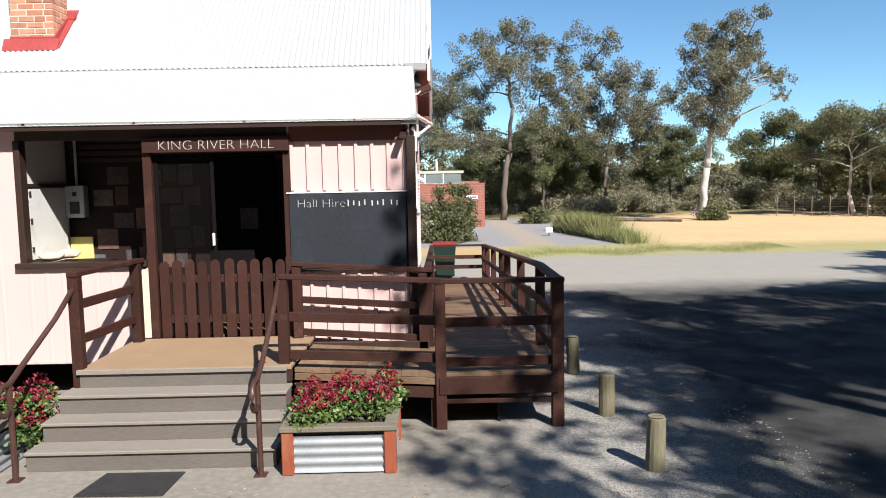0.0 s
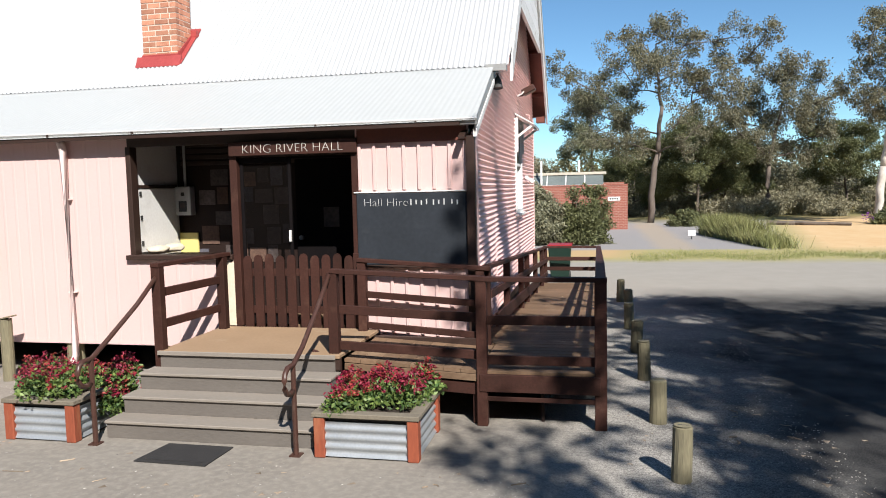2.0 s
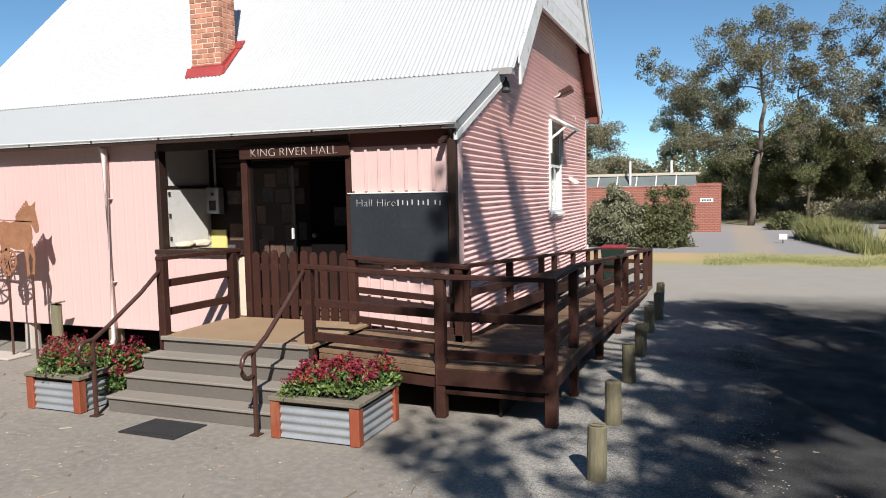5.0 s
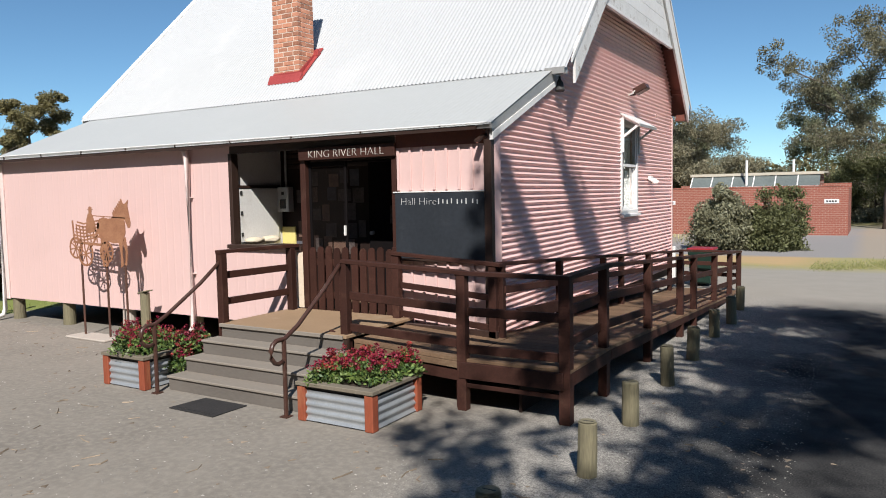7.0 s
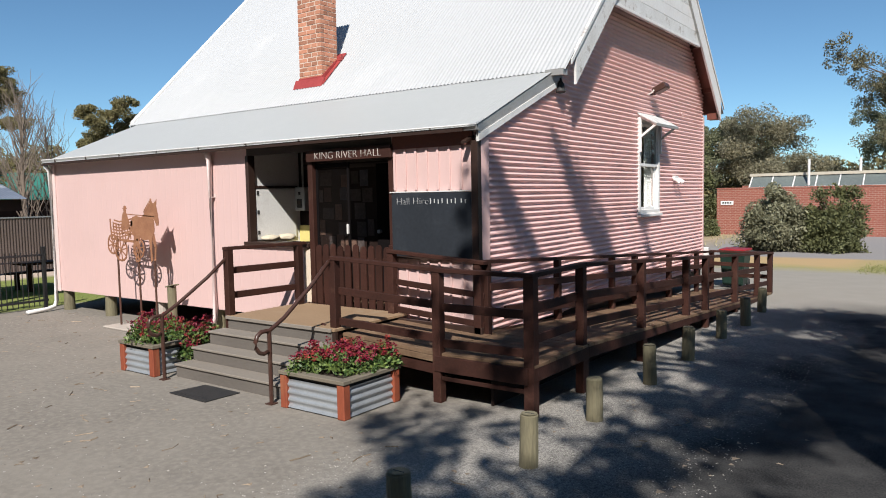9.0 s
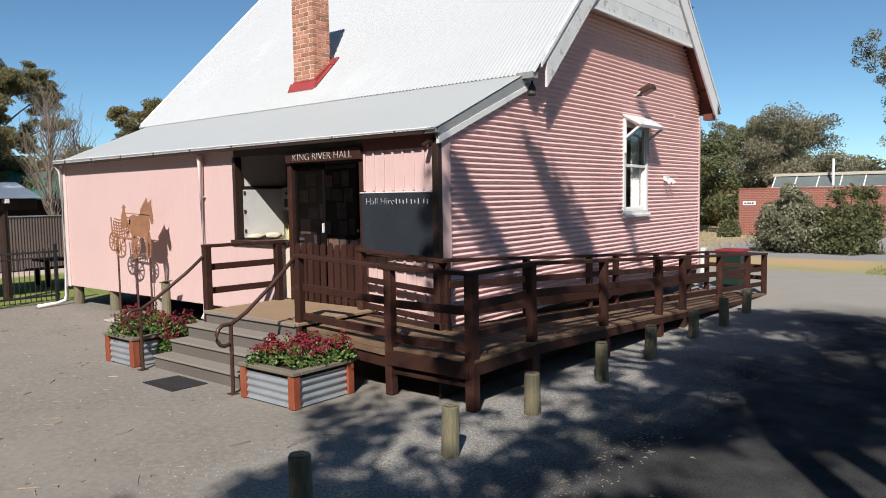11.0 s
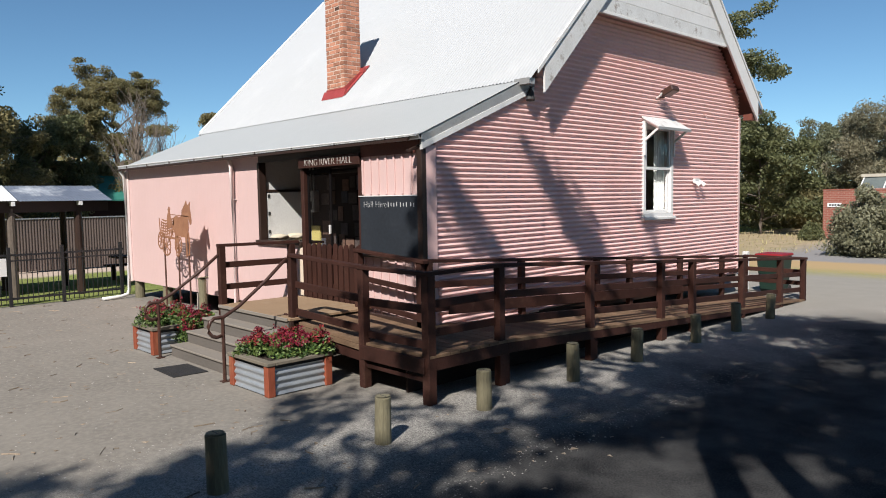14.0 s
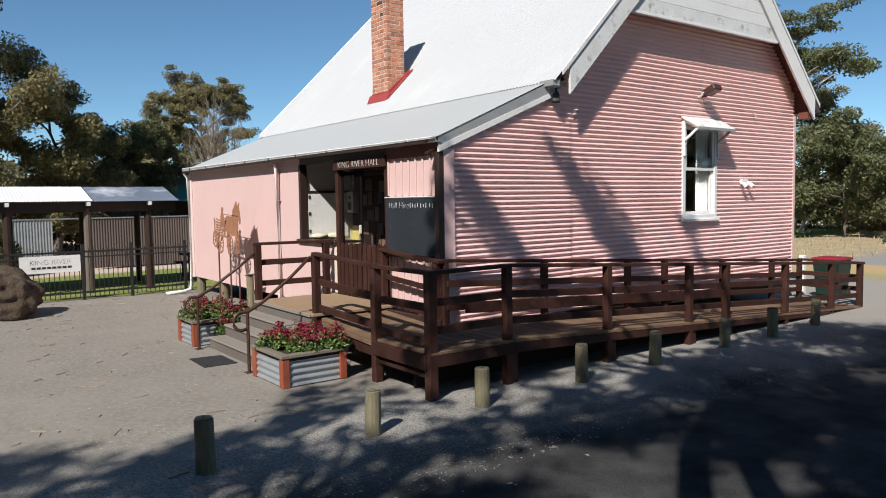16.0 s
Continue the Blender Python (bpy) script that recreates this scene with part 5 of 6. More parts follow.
flat_sculpture("horse_sculpture", -7.57, -0.49, 1.20, 1.0, RUST, ((-7.36, 1.62), (-6.69, 1.55), (-6.21, 1.62)), "rusty sheet-steel cut-out of a horse and cart on poles", True)
pad = thing("concrete_pad", (-7.1, -0.55, 0), "small pale concrete pad under the sculpture poles", "pad")
part("slab", box(-7.55, -6.5, -0.72, -0.32, 0.0, 0.035, 0.01), CONC, pad)
wp = thing("timber_post", (-5.9, -0.37, 0), "weathered square timber post with a slanted cap", "post")
part("post", tube([(-5.9, -0.37, 0), (-5.9, -0.37, 0.80)], 0.075, 12), LOG, wp)
part("cap", beam((-5.98, -0.37, 0.80), (-5.80, -0.37, 0.84), 0.16, 0.02), LOG, wp)

# ---- wheelie bin and post beyond the ramp ----
bn = thing("wheelie_bin", (0.62, 10.15, 0), "dark green wheelie bin with a red lid", "bin")
bb = bmesh.new()
bx, by = 0.62, 10.15
lo = [bb.verts.new((bx + a * 0.22, by + b * 0.24, 0.05)) for a, b in ((-1, -1), (1, -1), (1, 1), (-1, 1))]
hi = [bb.verts.new((bx + a * 0.28, by + b * 0.31, 0.84)) for a, b in ((-1, -1), (1, -1), (1, 1), (-1, 1))]
bb.faces.new(lo[::-1])
bb.faces.new(hi)
for k in range(4):
    bb.faces.new((lo[k], lo[(k + 1) % 4], hi[(k + 1) % 4], hi[k]))
bmesh.ops.bevel(bb, geom=bb.edges[:], offset=0.02, segments=2, affect='EDGES')
part("body", bb, BINGREEN, bn)
part("lid", box(bx - 0.30, bx + 0.30, by - 0.34, by + 0.33, 0.84, 0.90, 0.02), BINRED, bn, "red lid")
part("handle", tube([(bx - 0.22, by + 0.36, 0.86), (bx + 0.22, by + 0.36, 0.86)], 0.015, 8), BINRED, bn)
for k in (-1, 1):
    part("wheel", tube([(bx + k * 0.2, by + 0.26, 0.09), (bx + k * 0.25, by + 0.26, 0.09)], 0.09, 12), RUBBER, bn)
wpost = thing("white_post", (-0.1, 10.3, 0), "short white painted post by the ramp end", "post")
part("post", box(-0.16, -0.04, 10.24, 10.36, 0, 0.90, 0.008), WHITE, wpost)


# ---- trees ----
def limb(bm, a, b, r0, r1, rg, bend=0.15, n=5, sides=7):
    a, b = Vector(a), Vector(b)
    ln = (b - a).length
    off = Vector((rg.uniform(-1, 1), rg.uniform(-1, 1), rg.uniform(-0.3, 0.6))) * ln * bend
    pts = []
    for i in range(n + 1):
        u = i / n
        pts.append(a.lerp(b, u) + off * math.sin(u * math.pi) + Vector((rg.gauss(0, 1), rg.gauss(0, 1), 0)) * ln * 0.012)
    rr = [r0 + (r1 - r0) * (i / n) for i in range(n + 1)]
    tube_into(bm, pts, rr, sides)
    return pts


def clump_leaves(seed, clumps, per, size, droop=0.4, fill=0.75):
    """Leaves of all clumps (centre, radii) as pointed blades: flat arrays of corners and faces."""
    r = np.random.RandomState(seed)
    cs = np.array([c for c, _ in clumps], float)
    rs = np.array([q for _, q in clumps], float)
    vol = rs.prod(axis=1) ** 0.67
    count = np.maximum(8, (per * vol / vol.mean()).astype(int))
    idx = np.repeat(np.arange(len(cs)), count)
    n = len(idx)
    d = r.normal(size=(n, 3))
    dn = np.linalg.norm(d, axis=1)[:, None]
    d = d * np.minimum(1.0, 1.75 / dn)
    dn = np.linalg.norm(d, axis=1)[:, None]
    p = cs[idx] + d * rs[idx] * 0.50
    # a slanting pull gives each clump its own ragged shape
    pull = r.normal(size=(len(cs), 3)) * rs * 0.45
    p = p + pull[idx] * r.uniform(-1.2, 1.2, size=(n, 1))
    d = d / dn
    ax = r.normal(size=(n, 3)) + d * 0.5
    ax[:, 2] -= droop
    ax /= np.linalg.norm(ax, axis=1)[:, None]
    w = np.cross(ax, r.normal(size=(n, 3)))
    w /= np.linalg.norm(w, axis=1)[:, None]
    s = size * r.uniform(0.6, 1.4, n)[:, None]
    v = np.stack([p - ax * s * 0.5, p + w * s * 0.22, p + ax * s * 0.5, p - w * s * 0.22], axis=1).reshape(-1, 3)
    return v, np.arange(n * 4).reshape(-1, 4)


def leaf_mesh(name, v, f, material, parent=None, label=""):
    me = bpy.data.meshes.new(name)
    me.vertices.add(len(v))
    me.vertices.foreach_set("co", v.astype(np.float32).ravel())
    me.loops.add(len(f) * 4)
    me.loops.foreach_set("vertex_index", f.astype(np.int32).ravel())
    me.polygons.add(len(f))
    me.polygons.foreach_set("loop_start", np.arange(0, len(f) * 4, 4, dtype=np.int32))
    me.polygons.foreach_set("loop_total", np.full(len(f), 4, dtype=np.int32))
    me.update(calc_edges=True)
    me.materials.append(material)
    ob = new(name, me)
    if parent is not None:
        ob.parent = parent
        ob.matrix_parent_inverse = parent.matrix_basis.inverted()
    if label:
        ob["label"] = label
    return ob


def tree(x, y, h, w, seed, leaf, bark, label, clear=0.3, limbs=9, per=300, size=0.22, trunk=0.028, lean=(0, 0), sub=6, group="trees", squash=0.75, name="tree", clump=0.115):
    """Tapered trunk, forked limbs that end in leaf clumps with gaps between them."""
    rg = random.Random(seed)
    if 0.19 < size < 0.3:
        size, per = size * 0.64, int(per * 1.9)
    t = thing(name, (x, y, 0), label, "tree", group)
    bm = bmesh.new()
    r0 = h * trunk
    top = Vector((x + lean[0] + rg.uniform(-0.04, 0.04) * h, y + lean[1], h * 0.86))
    tp = limb(bm, (x, y, -0.1), top, r0, r0 * 0.22, rg, 0.05, 8, 9)
    clumps = []
    for i in range(limbs):
        u = clear + (1 - clear) * (i + rg.random() * 0.6) / limbs
        k = min(len(tp) - 2, int(u * (len(tp) - 1)))
        st = tp[k].lerp(tp[k + 1], u * (len(tp) - 1) - k)
        a = i * 2.4 + rg.uniform(-0.5, 0.5)
        reach = w * 0.5 * (0.55 + 0.5 * math.sin(math.pi * min(1.0, (u - clear) / (1 - clear) * 0.8 + 0.2))) * rg.uniform(0.7, 1.05)
        end = st + Vector((math.cos(a) * reach, math.sin(a) * reach, h * rg.uniform(0.08, 0.20)))
        end.z = min(end.z, h * 0.95)
        pts = limb(bm, st, end, r0 * 0.42 * (1.1 - u * 0.6), r0 * 0.08, rg, 0.12, 5, 6)
        for j in range(sub):
            q = pts[rg.choice((3, 4, 5))] if j else pts[5]
            c = q + Vector((rg.gauss(0, 1), rg.gauss(0, 1), rg.gauss(0.2, 0.6))) * w * 0.085
            if j:
                limb(bm, q, c, r0 * 0.07, r0 * 0.025, rg, 0.1, 3, 5)
            rr = w * clump * rg.uniform(0.6, 1.2)
            clumps.append((tuple(c), (rr, rr, rr * squash)))
    for j in range(3):
        c = top + Vector((rg.gauss(0, 1), rg.gauss(0, 1), rg.uniform(-0.2, 0.9))) * w * 0.08
        rr = w * clump * rg.uniform(0.6, 1.0)
        c.z = min(c.z, h - rr * squash * 0.7)
        clumps.append((tuple(c), (rr, rr, rr * squash)))
    part("trunk", bm, bark, t, smooth=True)
    v, f = clump_leaves(seed, clumps, per, size)
    leaf_mesh("crown", v, f, leaf, t)
    return t


GUMLABEL = "tall gum tree with pale limbs and thin bronze-green crown"
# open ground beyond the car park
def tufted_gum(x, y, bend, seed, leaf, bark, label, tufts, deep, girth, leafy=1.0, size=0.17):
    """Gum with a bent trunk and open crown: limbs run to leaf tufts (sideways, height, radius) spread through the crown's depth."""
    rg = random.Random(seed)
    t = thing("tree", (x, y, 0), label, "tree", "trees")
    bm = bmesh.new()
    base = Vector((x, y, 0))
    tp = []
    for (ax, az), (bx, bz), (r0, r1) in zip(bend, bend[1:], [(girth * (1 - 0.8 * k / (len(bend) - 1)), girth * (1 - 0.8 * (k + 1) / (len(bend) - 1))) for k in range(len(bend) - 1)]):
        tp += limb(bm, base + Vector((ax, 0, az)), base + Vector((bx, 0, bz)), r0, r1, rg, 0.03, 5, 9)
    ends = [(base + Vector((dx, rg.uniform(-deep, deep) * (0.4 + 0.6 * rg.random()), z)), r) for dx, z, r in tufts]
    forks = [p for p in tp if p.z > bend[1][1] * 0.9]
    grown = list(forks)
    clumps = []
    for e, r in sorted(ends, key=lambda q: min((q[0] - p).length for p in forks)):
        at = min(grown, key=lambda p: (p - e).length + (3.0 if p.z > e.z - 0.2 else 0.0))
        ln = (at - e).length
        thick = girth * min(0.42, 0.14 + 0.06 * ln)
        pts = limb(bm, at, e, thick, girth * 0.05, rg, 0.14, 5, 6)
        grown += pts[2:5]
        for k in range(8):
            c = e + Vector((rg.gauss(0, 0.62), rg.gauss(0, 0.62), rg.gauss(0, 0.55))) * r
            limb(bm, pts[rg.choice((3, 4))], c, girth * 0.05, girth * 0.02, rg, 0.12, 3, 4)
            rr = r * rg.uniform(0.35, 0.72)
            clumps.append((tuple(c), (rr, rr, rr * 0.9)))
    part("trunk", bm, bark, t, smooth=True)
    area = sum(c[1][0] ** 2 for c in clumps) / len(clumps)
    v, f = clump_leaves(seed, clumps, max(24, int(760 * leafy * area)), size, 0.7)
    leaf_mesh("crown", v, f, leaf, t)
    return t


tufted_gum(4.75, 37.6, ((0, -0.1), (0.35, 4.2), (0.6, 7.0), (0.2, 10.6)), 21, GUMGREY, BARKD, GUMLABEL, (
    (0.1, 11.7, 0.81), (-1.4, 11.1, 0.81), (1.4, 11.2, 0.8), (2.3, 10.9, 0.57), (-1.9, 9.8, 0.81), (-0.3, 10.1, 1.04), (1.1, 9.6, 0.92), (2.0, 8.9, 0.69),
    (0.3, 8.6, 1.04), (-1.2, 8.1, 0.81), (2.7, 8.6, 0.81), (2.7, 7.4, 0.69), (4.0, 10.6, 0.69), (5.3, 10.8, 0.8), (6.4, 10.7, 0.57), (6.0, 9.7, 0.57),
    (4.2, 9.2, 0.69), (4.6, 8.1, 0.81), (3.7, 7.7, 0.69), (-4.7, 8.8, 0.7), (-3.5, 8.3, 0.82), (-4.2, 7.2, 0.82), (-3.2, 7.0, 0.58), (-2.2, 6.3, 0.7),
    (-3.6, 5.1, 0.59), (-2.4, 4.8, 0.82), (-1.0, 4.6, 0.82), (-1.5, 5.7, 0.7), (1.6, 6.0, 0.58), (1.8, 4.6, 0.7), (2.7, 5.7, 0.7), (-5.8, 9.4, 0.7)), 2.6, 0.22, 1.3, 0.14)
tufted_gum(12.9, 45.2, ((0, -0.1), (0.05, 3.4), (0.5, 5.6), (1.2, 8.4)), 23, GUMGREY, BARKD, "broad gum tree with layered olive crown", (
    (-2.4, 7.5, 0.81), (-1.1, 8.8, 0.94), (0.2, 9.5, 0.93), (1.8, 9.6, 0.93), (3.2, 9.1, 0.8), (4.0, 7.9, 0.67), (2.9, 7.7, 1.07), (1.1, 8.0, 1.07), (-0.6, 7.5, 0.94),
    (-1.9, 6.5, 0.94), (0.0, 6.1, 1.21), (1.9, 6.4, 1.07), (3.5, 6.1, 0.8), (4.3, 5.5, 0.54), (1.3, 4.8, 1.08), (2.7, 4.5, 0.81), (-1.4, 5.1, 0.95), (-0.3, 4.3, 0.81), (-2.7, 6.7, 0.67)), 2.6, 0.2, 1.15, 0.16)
tree(8.6, 46.5, 6.6, 6.4, 22, OLIVE, BARKD, "low dark gum in the scrub behind the tall ones", 0.2, 13, 420, 0.2, 0.02)
tree(10.8, 49.0, 5.6, 5.8, 45, OLIVE, BARKD, "low dark gum in the scrub behind the tall ones", 0.2, 12, 400, 0.2, 0.02)
tree(4.2, 47.5, 5.4, 6.0, 46, OLIVE, BARKD, "low dark gum in the scrub behind the tall ones", 0.2, 12, 400, 0.2, 0.02)
tree(20.0, 52.0, 6.4, 6.0, 47, OLIVE, BARKD, "low dark gum in the scrub behind the tall ones", 0.25, 11, 380, 0.22, 0.02)
tree(0.9, 51.8, 10.2, 6.5, 24, GUM, BARKD, GUMLABEL, 0.3, 9, 231, 0.27, 0.02)
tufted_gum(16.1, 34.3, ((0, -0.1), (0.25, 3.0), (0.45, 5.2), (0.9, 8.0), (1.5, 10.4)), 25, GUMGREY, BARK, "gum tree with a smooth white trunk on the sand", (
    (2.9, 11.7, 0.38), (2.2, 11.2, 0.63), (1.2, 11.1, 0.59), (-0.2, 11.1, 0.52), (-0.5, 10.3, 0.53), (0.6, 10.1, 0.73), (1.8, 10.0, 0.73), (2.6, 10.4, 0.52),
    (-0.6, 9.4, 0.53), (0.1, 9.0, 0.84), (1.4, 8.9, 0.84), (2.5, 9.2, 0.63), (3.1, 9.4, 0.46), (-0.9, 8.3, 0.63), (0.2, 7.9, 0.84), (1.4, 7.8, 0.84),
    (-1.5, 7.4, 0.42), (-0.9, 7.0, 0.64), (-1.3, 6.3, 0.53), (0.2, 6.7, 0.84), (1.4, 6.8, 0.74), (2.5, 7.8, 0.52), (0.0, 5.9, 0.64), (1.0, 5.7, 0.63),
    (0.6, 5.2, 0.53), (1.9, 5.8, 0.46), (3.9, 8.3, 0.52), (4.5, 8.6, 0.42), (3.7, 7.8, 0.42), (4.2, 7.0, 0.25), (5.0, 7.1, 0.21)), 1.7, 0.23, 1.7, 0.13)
tree(25.7, 46.2, 6.7, 6.0, 26, OLIVE, BARKD, "rounded olive-green tree at the edge of the sand", 0.3, 9, 253, 0.25, 0.02)
tree(28.5, 45.0, 6.4, 5.6, 27, OLIVE, BARKD, "rounded olive-green tree at the edge of the sand", 0.3, 9, 253, 0.25, 0.02)
tree(25.5, 35.0, 6.6, 5.6, 28, GUM, BARK, "gum tree with several pale bare stems", 0.45, 8, 220, 0.22, 0.02)
tree(27.5, 36.5, 6.2, 5.0, 29, GUM, BARK, "gum tree with several pale bare stems", 0.45, 8, 220, 0.22, 0.02)
# behind the brick block and the hall
tree(-8.5, 50.8, 7.4, 5.0, 30, GUM, BARKD, "gum tree behind the brick block", 0.3, 8, 231, 0.27, 0.02)
tree(-9.2, 46.4, 6.6, 5.4, 31, GUM, BARKD, "wide-crowned gum tree behind the brick block", 0.3, 10, 286, 0.25, 0.022)
LAYER = "tall slender gum with separate leafy tiers"
tree(-12.6, 34.0, 12.6, 6.6, 32, OLIVE, BARK, LAYER, 0.40, 9, 420, 0.19, 0.018, (0.4, 0), sub=4, clump=0.12, squash=0.5)
tree(-13.8, 37.5, 10.0, 6.0, 33, DARKLEAF, BARK, LAYER, 0.3, 8, 380, 0.20, 0.02, sub=5, squash=0.55)
tree(-9.6, 33.5, 5.6, 5.6, 43, OLIVE, BARKD, "low bushy green tree with pale leaning stems", 0.14, 12, 420, 0.19, 0.02)
tree(-5.5, 40.0, 6.6, 6.4, 44, GUMBROWN, BARKD, "low bronze-leaved tree behind the hall", 0.16, 11, 380, 0.2, 0.02)
tree(-18.5, 38.0, 9.0, 6.0, 34, DARKLEAF, BARKD, "dark bushy tree behind the hall", 0.2, 10, 286, 0.23, 0.02)
# left of the hall
tree(-22.0, -4.9, 12.4, 5.6, 35, DARKLEAF, BARKD, "large dark tree over the shelter", 0.22, 15, 900, 0.125, 0.025)
tree(-23.0, -1.3, 6.6, 4.4, 36, DARKLEAF, BARKD, "dense dark green tree behind the shelter", 0.15, 12, 680, 0.13, 0.025)
tree(-26.5, 2.0, 5.7, 4.2, 37, OLIVE, BARKD, "dense dark green tree behind the shelter", 0.15, 12, 620, 0.13, 0.025)
tree(-28.2, 4.0, 6.3, 3.6, 38, DARKLEAF, BARKD, "dense dark green tree behind the shelter", 0.15, 12, 620, 0.13, 0.025)
tree(-60.0, 17.6, 14.6, 8.0, 39, DARKLEAF, BARKD, "flat-topped dark gum tree far off", 0.4, 13, 420, 0.26, 0.02, sub=9, clump=0.085, squash=0.6)
tree(-58.0, 13.2, 11.0, 5.4, 40, DARKLEAF, BARKD, "large dark spreading tree", 0.3, 11, 385, 0.22, 0.025)
tree(-36.5, 16.0, 8.4, 3.6, 41, DARKLEAF, BARKD, "round-headed dark tree beyond the roof", 0.35, 9, 330, 0.22, 0.025)
tree(-25.0, -8.0, 9.0, 6.5, 42, DARKLEAF, BARKD, "dense dark green tree behind the shelter", 0.15, 12, 440, 0.16, 0.025)


def bare_tree(x, y, h, seed):
    rg = random.Random(seed)
    t = thing("bare_tree", (x, y, 0), "leafless grey tree with upright twigs", "tree", "bare trees")
    bm = bmesh.new()
    tp = limb(bm, (x, y, -0.1), (x + 0.1, y, h * 0.8), h * 0.016, h * 0.004, rg, 0.03, 8, 7)
    for i in range(34):
        u = 0.18 + 0.8 * i / 34
        k = min(7, int(u * 8))
        st = tp[k].lerp(tp[k + 1], u * 8 - k)
        a = i * 2.4
        ln = h * 0.32 * (1.1 - u) + 0.5
        en = st + Vector((math.cos(a) * ln * 0.45, math.sin(a) * ln * 0.45, ln * 0.95))
        pts = limb(bm, st, en, h * 0.0034, h * 0.001, rg, 0.08, 4, 5)
        for j in range(4):
            q = pts[1 + j % 4]
            limb(bm, q, q + Vector((rg.gauss(0, 0.25), rg.gauss(0, 0.25), rg.uniform(0.4, 0.9))), h * 0.0014, h * 0.0006, rg, 0.08, 3, 4)
    tagged(part("branch_work", bm, BARE, t), kind="stuff")


bare_tree(-23.6, 5.2, 7.7, 51)
bare_tree(-22.2, 4.6, 6.6, 52)
bare_tree(-24.4, 6.4, 6.6, 53)

# the trees whose shade falls over the car park and ramp
SHADE = "large shade gum standing at the edge of the car park"

def shade_tree(x, y, h, seed, spots, fork_over, fork_z, low=0.66, leafy=620):
    """Gum whose limbs carry leaf clumps over the places (x, y, radius) that they shade on the ground."""
    rg = random.Random(seed)
    t = thing("tree", (x, y, 0), SHADE, "tree", "trees")
    bm = bmesh.new()
    slide = Vector((SUN.x / SUN.z, SUN.y / SUN.z, 1.0))
    ends = []
    for gx, gy, r in spots:
        hh = h * rg.uniform(low, 1.0)
        ends.append((Vector((gx, gy, 0)) + slide * hh, r))
    fork = Vector((*fork_over, 0)) + slide * fork_z
    limb(bm, (x, y, -0.1), fork, h * 0.017, h * 0.009, rg, 0.04, 8, 9)
    mains = [limb(bm, fork, fork.lerp(e, 0.6) + Vector((0, 0, h * 0.06)), h * 0.006, h * 0.0024, rg, 0.16, 6, 7) for e, _ in ends[::4]]
    clumps = []
    for e, r in ends:
        at = min((p for m in mains for p in m[2:]), key=lambda p: (p - e).length)
        limb(bm, at, e, h * 0.0016, h * 0.0007, rg, 0.18, 6, 5)
        for k in range(3):
            c = e + Vector((rg.gauss(0, 0.45), rg.gauss(0, 0.45), rg.gauss(0, 0.4))) * r
            limb(bm, e, c, h * 0.0012, h * 0.0006, rg, 0.1, 3, 4)
            rr = r * rg.uniform(0.6, 0.95)
            clumps.append((tuple(c), (rr, rr, rr * 0.8)))
    part("trunk", bm, BARK, t, smooth=True)
    area = sum(c[1][0] ** 2 for c in clumps) / len(clumps)
    v, f = clump_leaves(seed, clumps, max(20, int(leafy * area)), 0.20)
    leaf_mesh("crown", v, f, OLIVE, t)
    return t


# over the near corner of the yard
shade_tree(8.6, -12.8, 12.5, 61, (
    (0.75, -2.35, 0.42), (1.25, -2.2, 0.3), (0.85, -1.45, 0.2), (1.6, -1.7, 0.22), (1.5, -2.9, 0.35), (1.5, -3.5, 0.5), (1.5, -4.3, 0.55), (2.3, -3.5, 0.5),
    (2.4, -4.3, 0.6), (3.2, -3.3, 0.45), (3.4, -4.2, 0.6), (1.9, -5.1, 0.6), (1.1, -5.5, 0.5), (3.0, -5.1, 0.7), (4.2, -3.3, 0.6), (4.4, -4.5, 0.8), (5.4, -3.6, 0.8), (1.9, -2.5, 0.2), (2.7, -2.4, 0.2), (2.5, -1.3, 0.18), (2.3, -0.85, 0.2), (2.9, -1.0, 0.22), (2.6, -1.85, 0.2), (3.0, -1.6, 0.2), (2.45, -0.05, 0.26), (1.95, 0.2, 0.2), (2.4, -1.4, 0.2), (1.7, -1.3, 0.16)), (3.6, -4.2), 7.0)
# over the ramp
shade_tree(10.4, -7.3, 12.5, 62, (
    (0.2, -0.45, 0.3), (0.85, -0.6, 0.35), (0.45, 0.2, 0.38), (1.1, 0.3, 0.36), (0.4, 1.0, 0.36), (1.0, 1.2, 0.38), (0.45, 1.8, 0.3), (1.1, 2.0, 0.26), (-0.45, 0.85, 0.2),
    (-0.85, 1.4, 0.2), (-1.1, 1.9, 0.22), (-0.4, -0.35, 0.22), (2.3, 0.5, 0.24), (1.9, 1.0, 0.18), (2.6, 1.3, 0.3), (2.2, 2.3, 0.26), (2.0, 3.3, 0.22), (2.5, 3.7, 0.32), (2.2, 4.7, 0.28), (0.9, 4.5, 0.22), (0.5, 5.3, 0.22), (1.7, 5.6, 0.25), (2.5, 5.9, 0.35), (1.5, -0.3, 0.26), (1.5, 0.6, 0.3), (1.5, 1.5, 0.26), (0.75, 0.75, 0.3), (0.7, -0.1, 0.3), (0.75, 1.6, 0.28), (1.9, 4.1, 0.22), (1.95, 5.0, 0.25), (2.0, 6.6, 0.35)), (3.7, 1.2), 7.0)
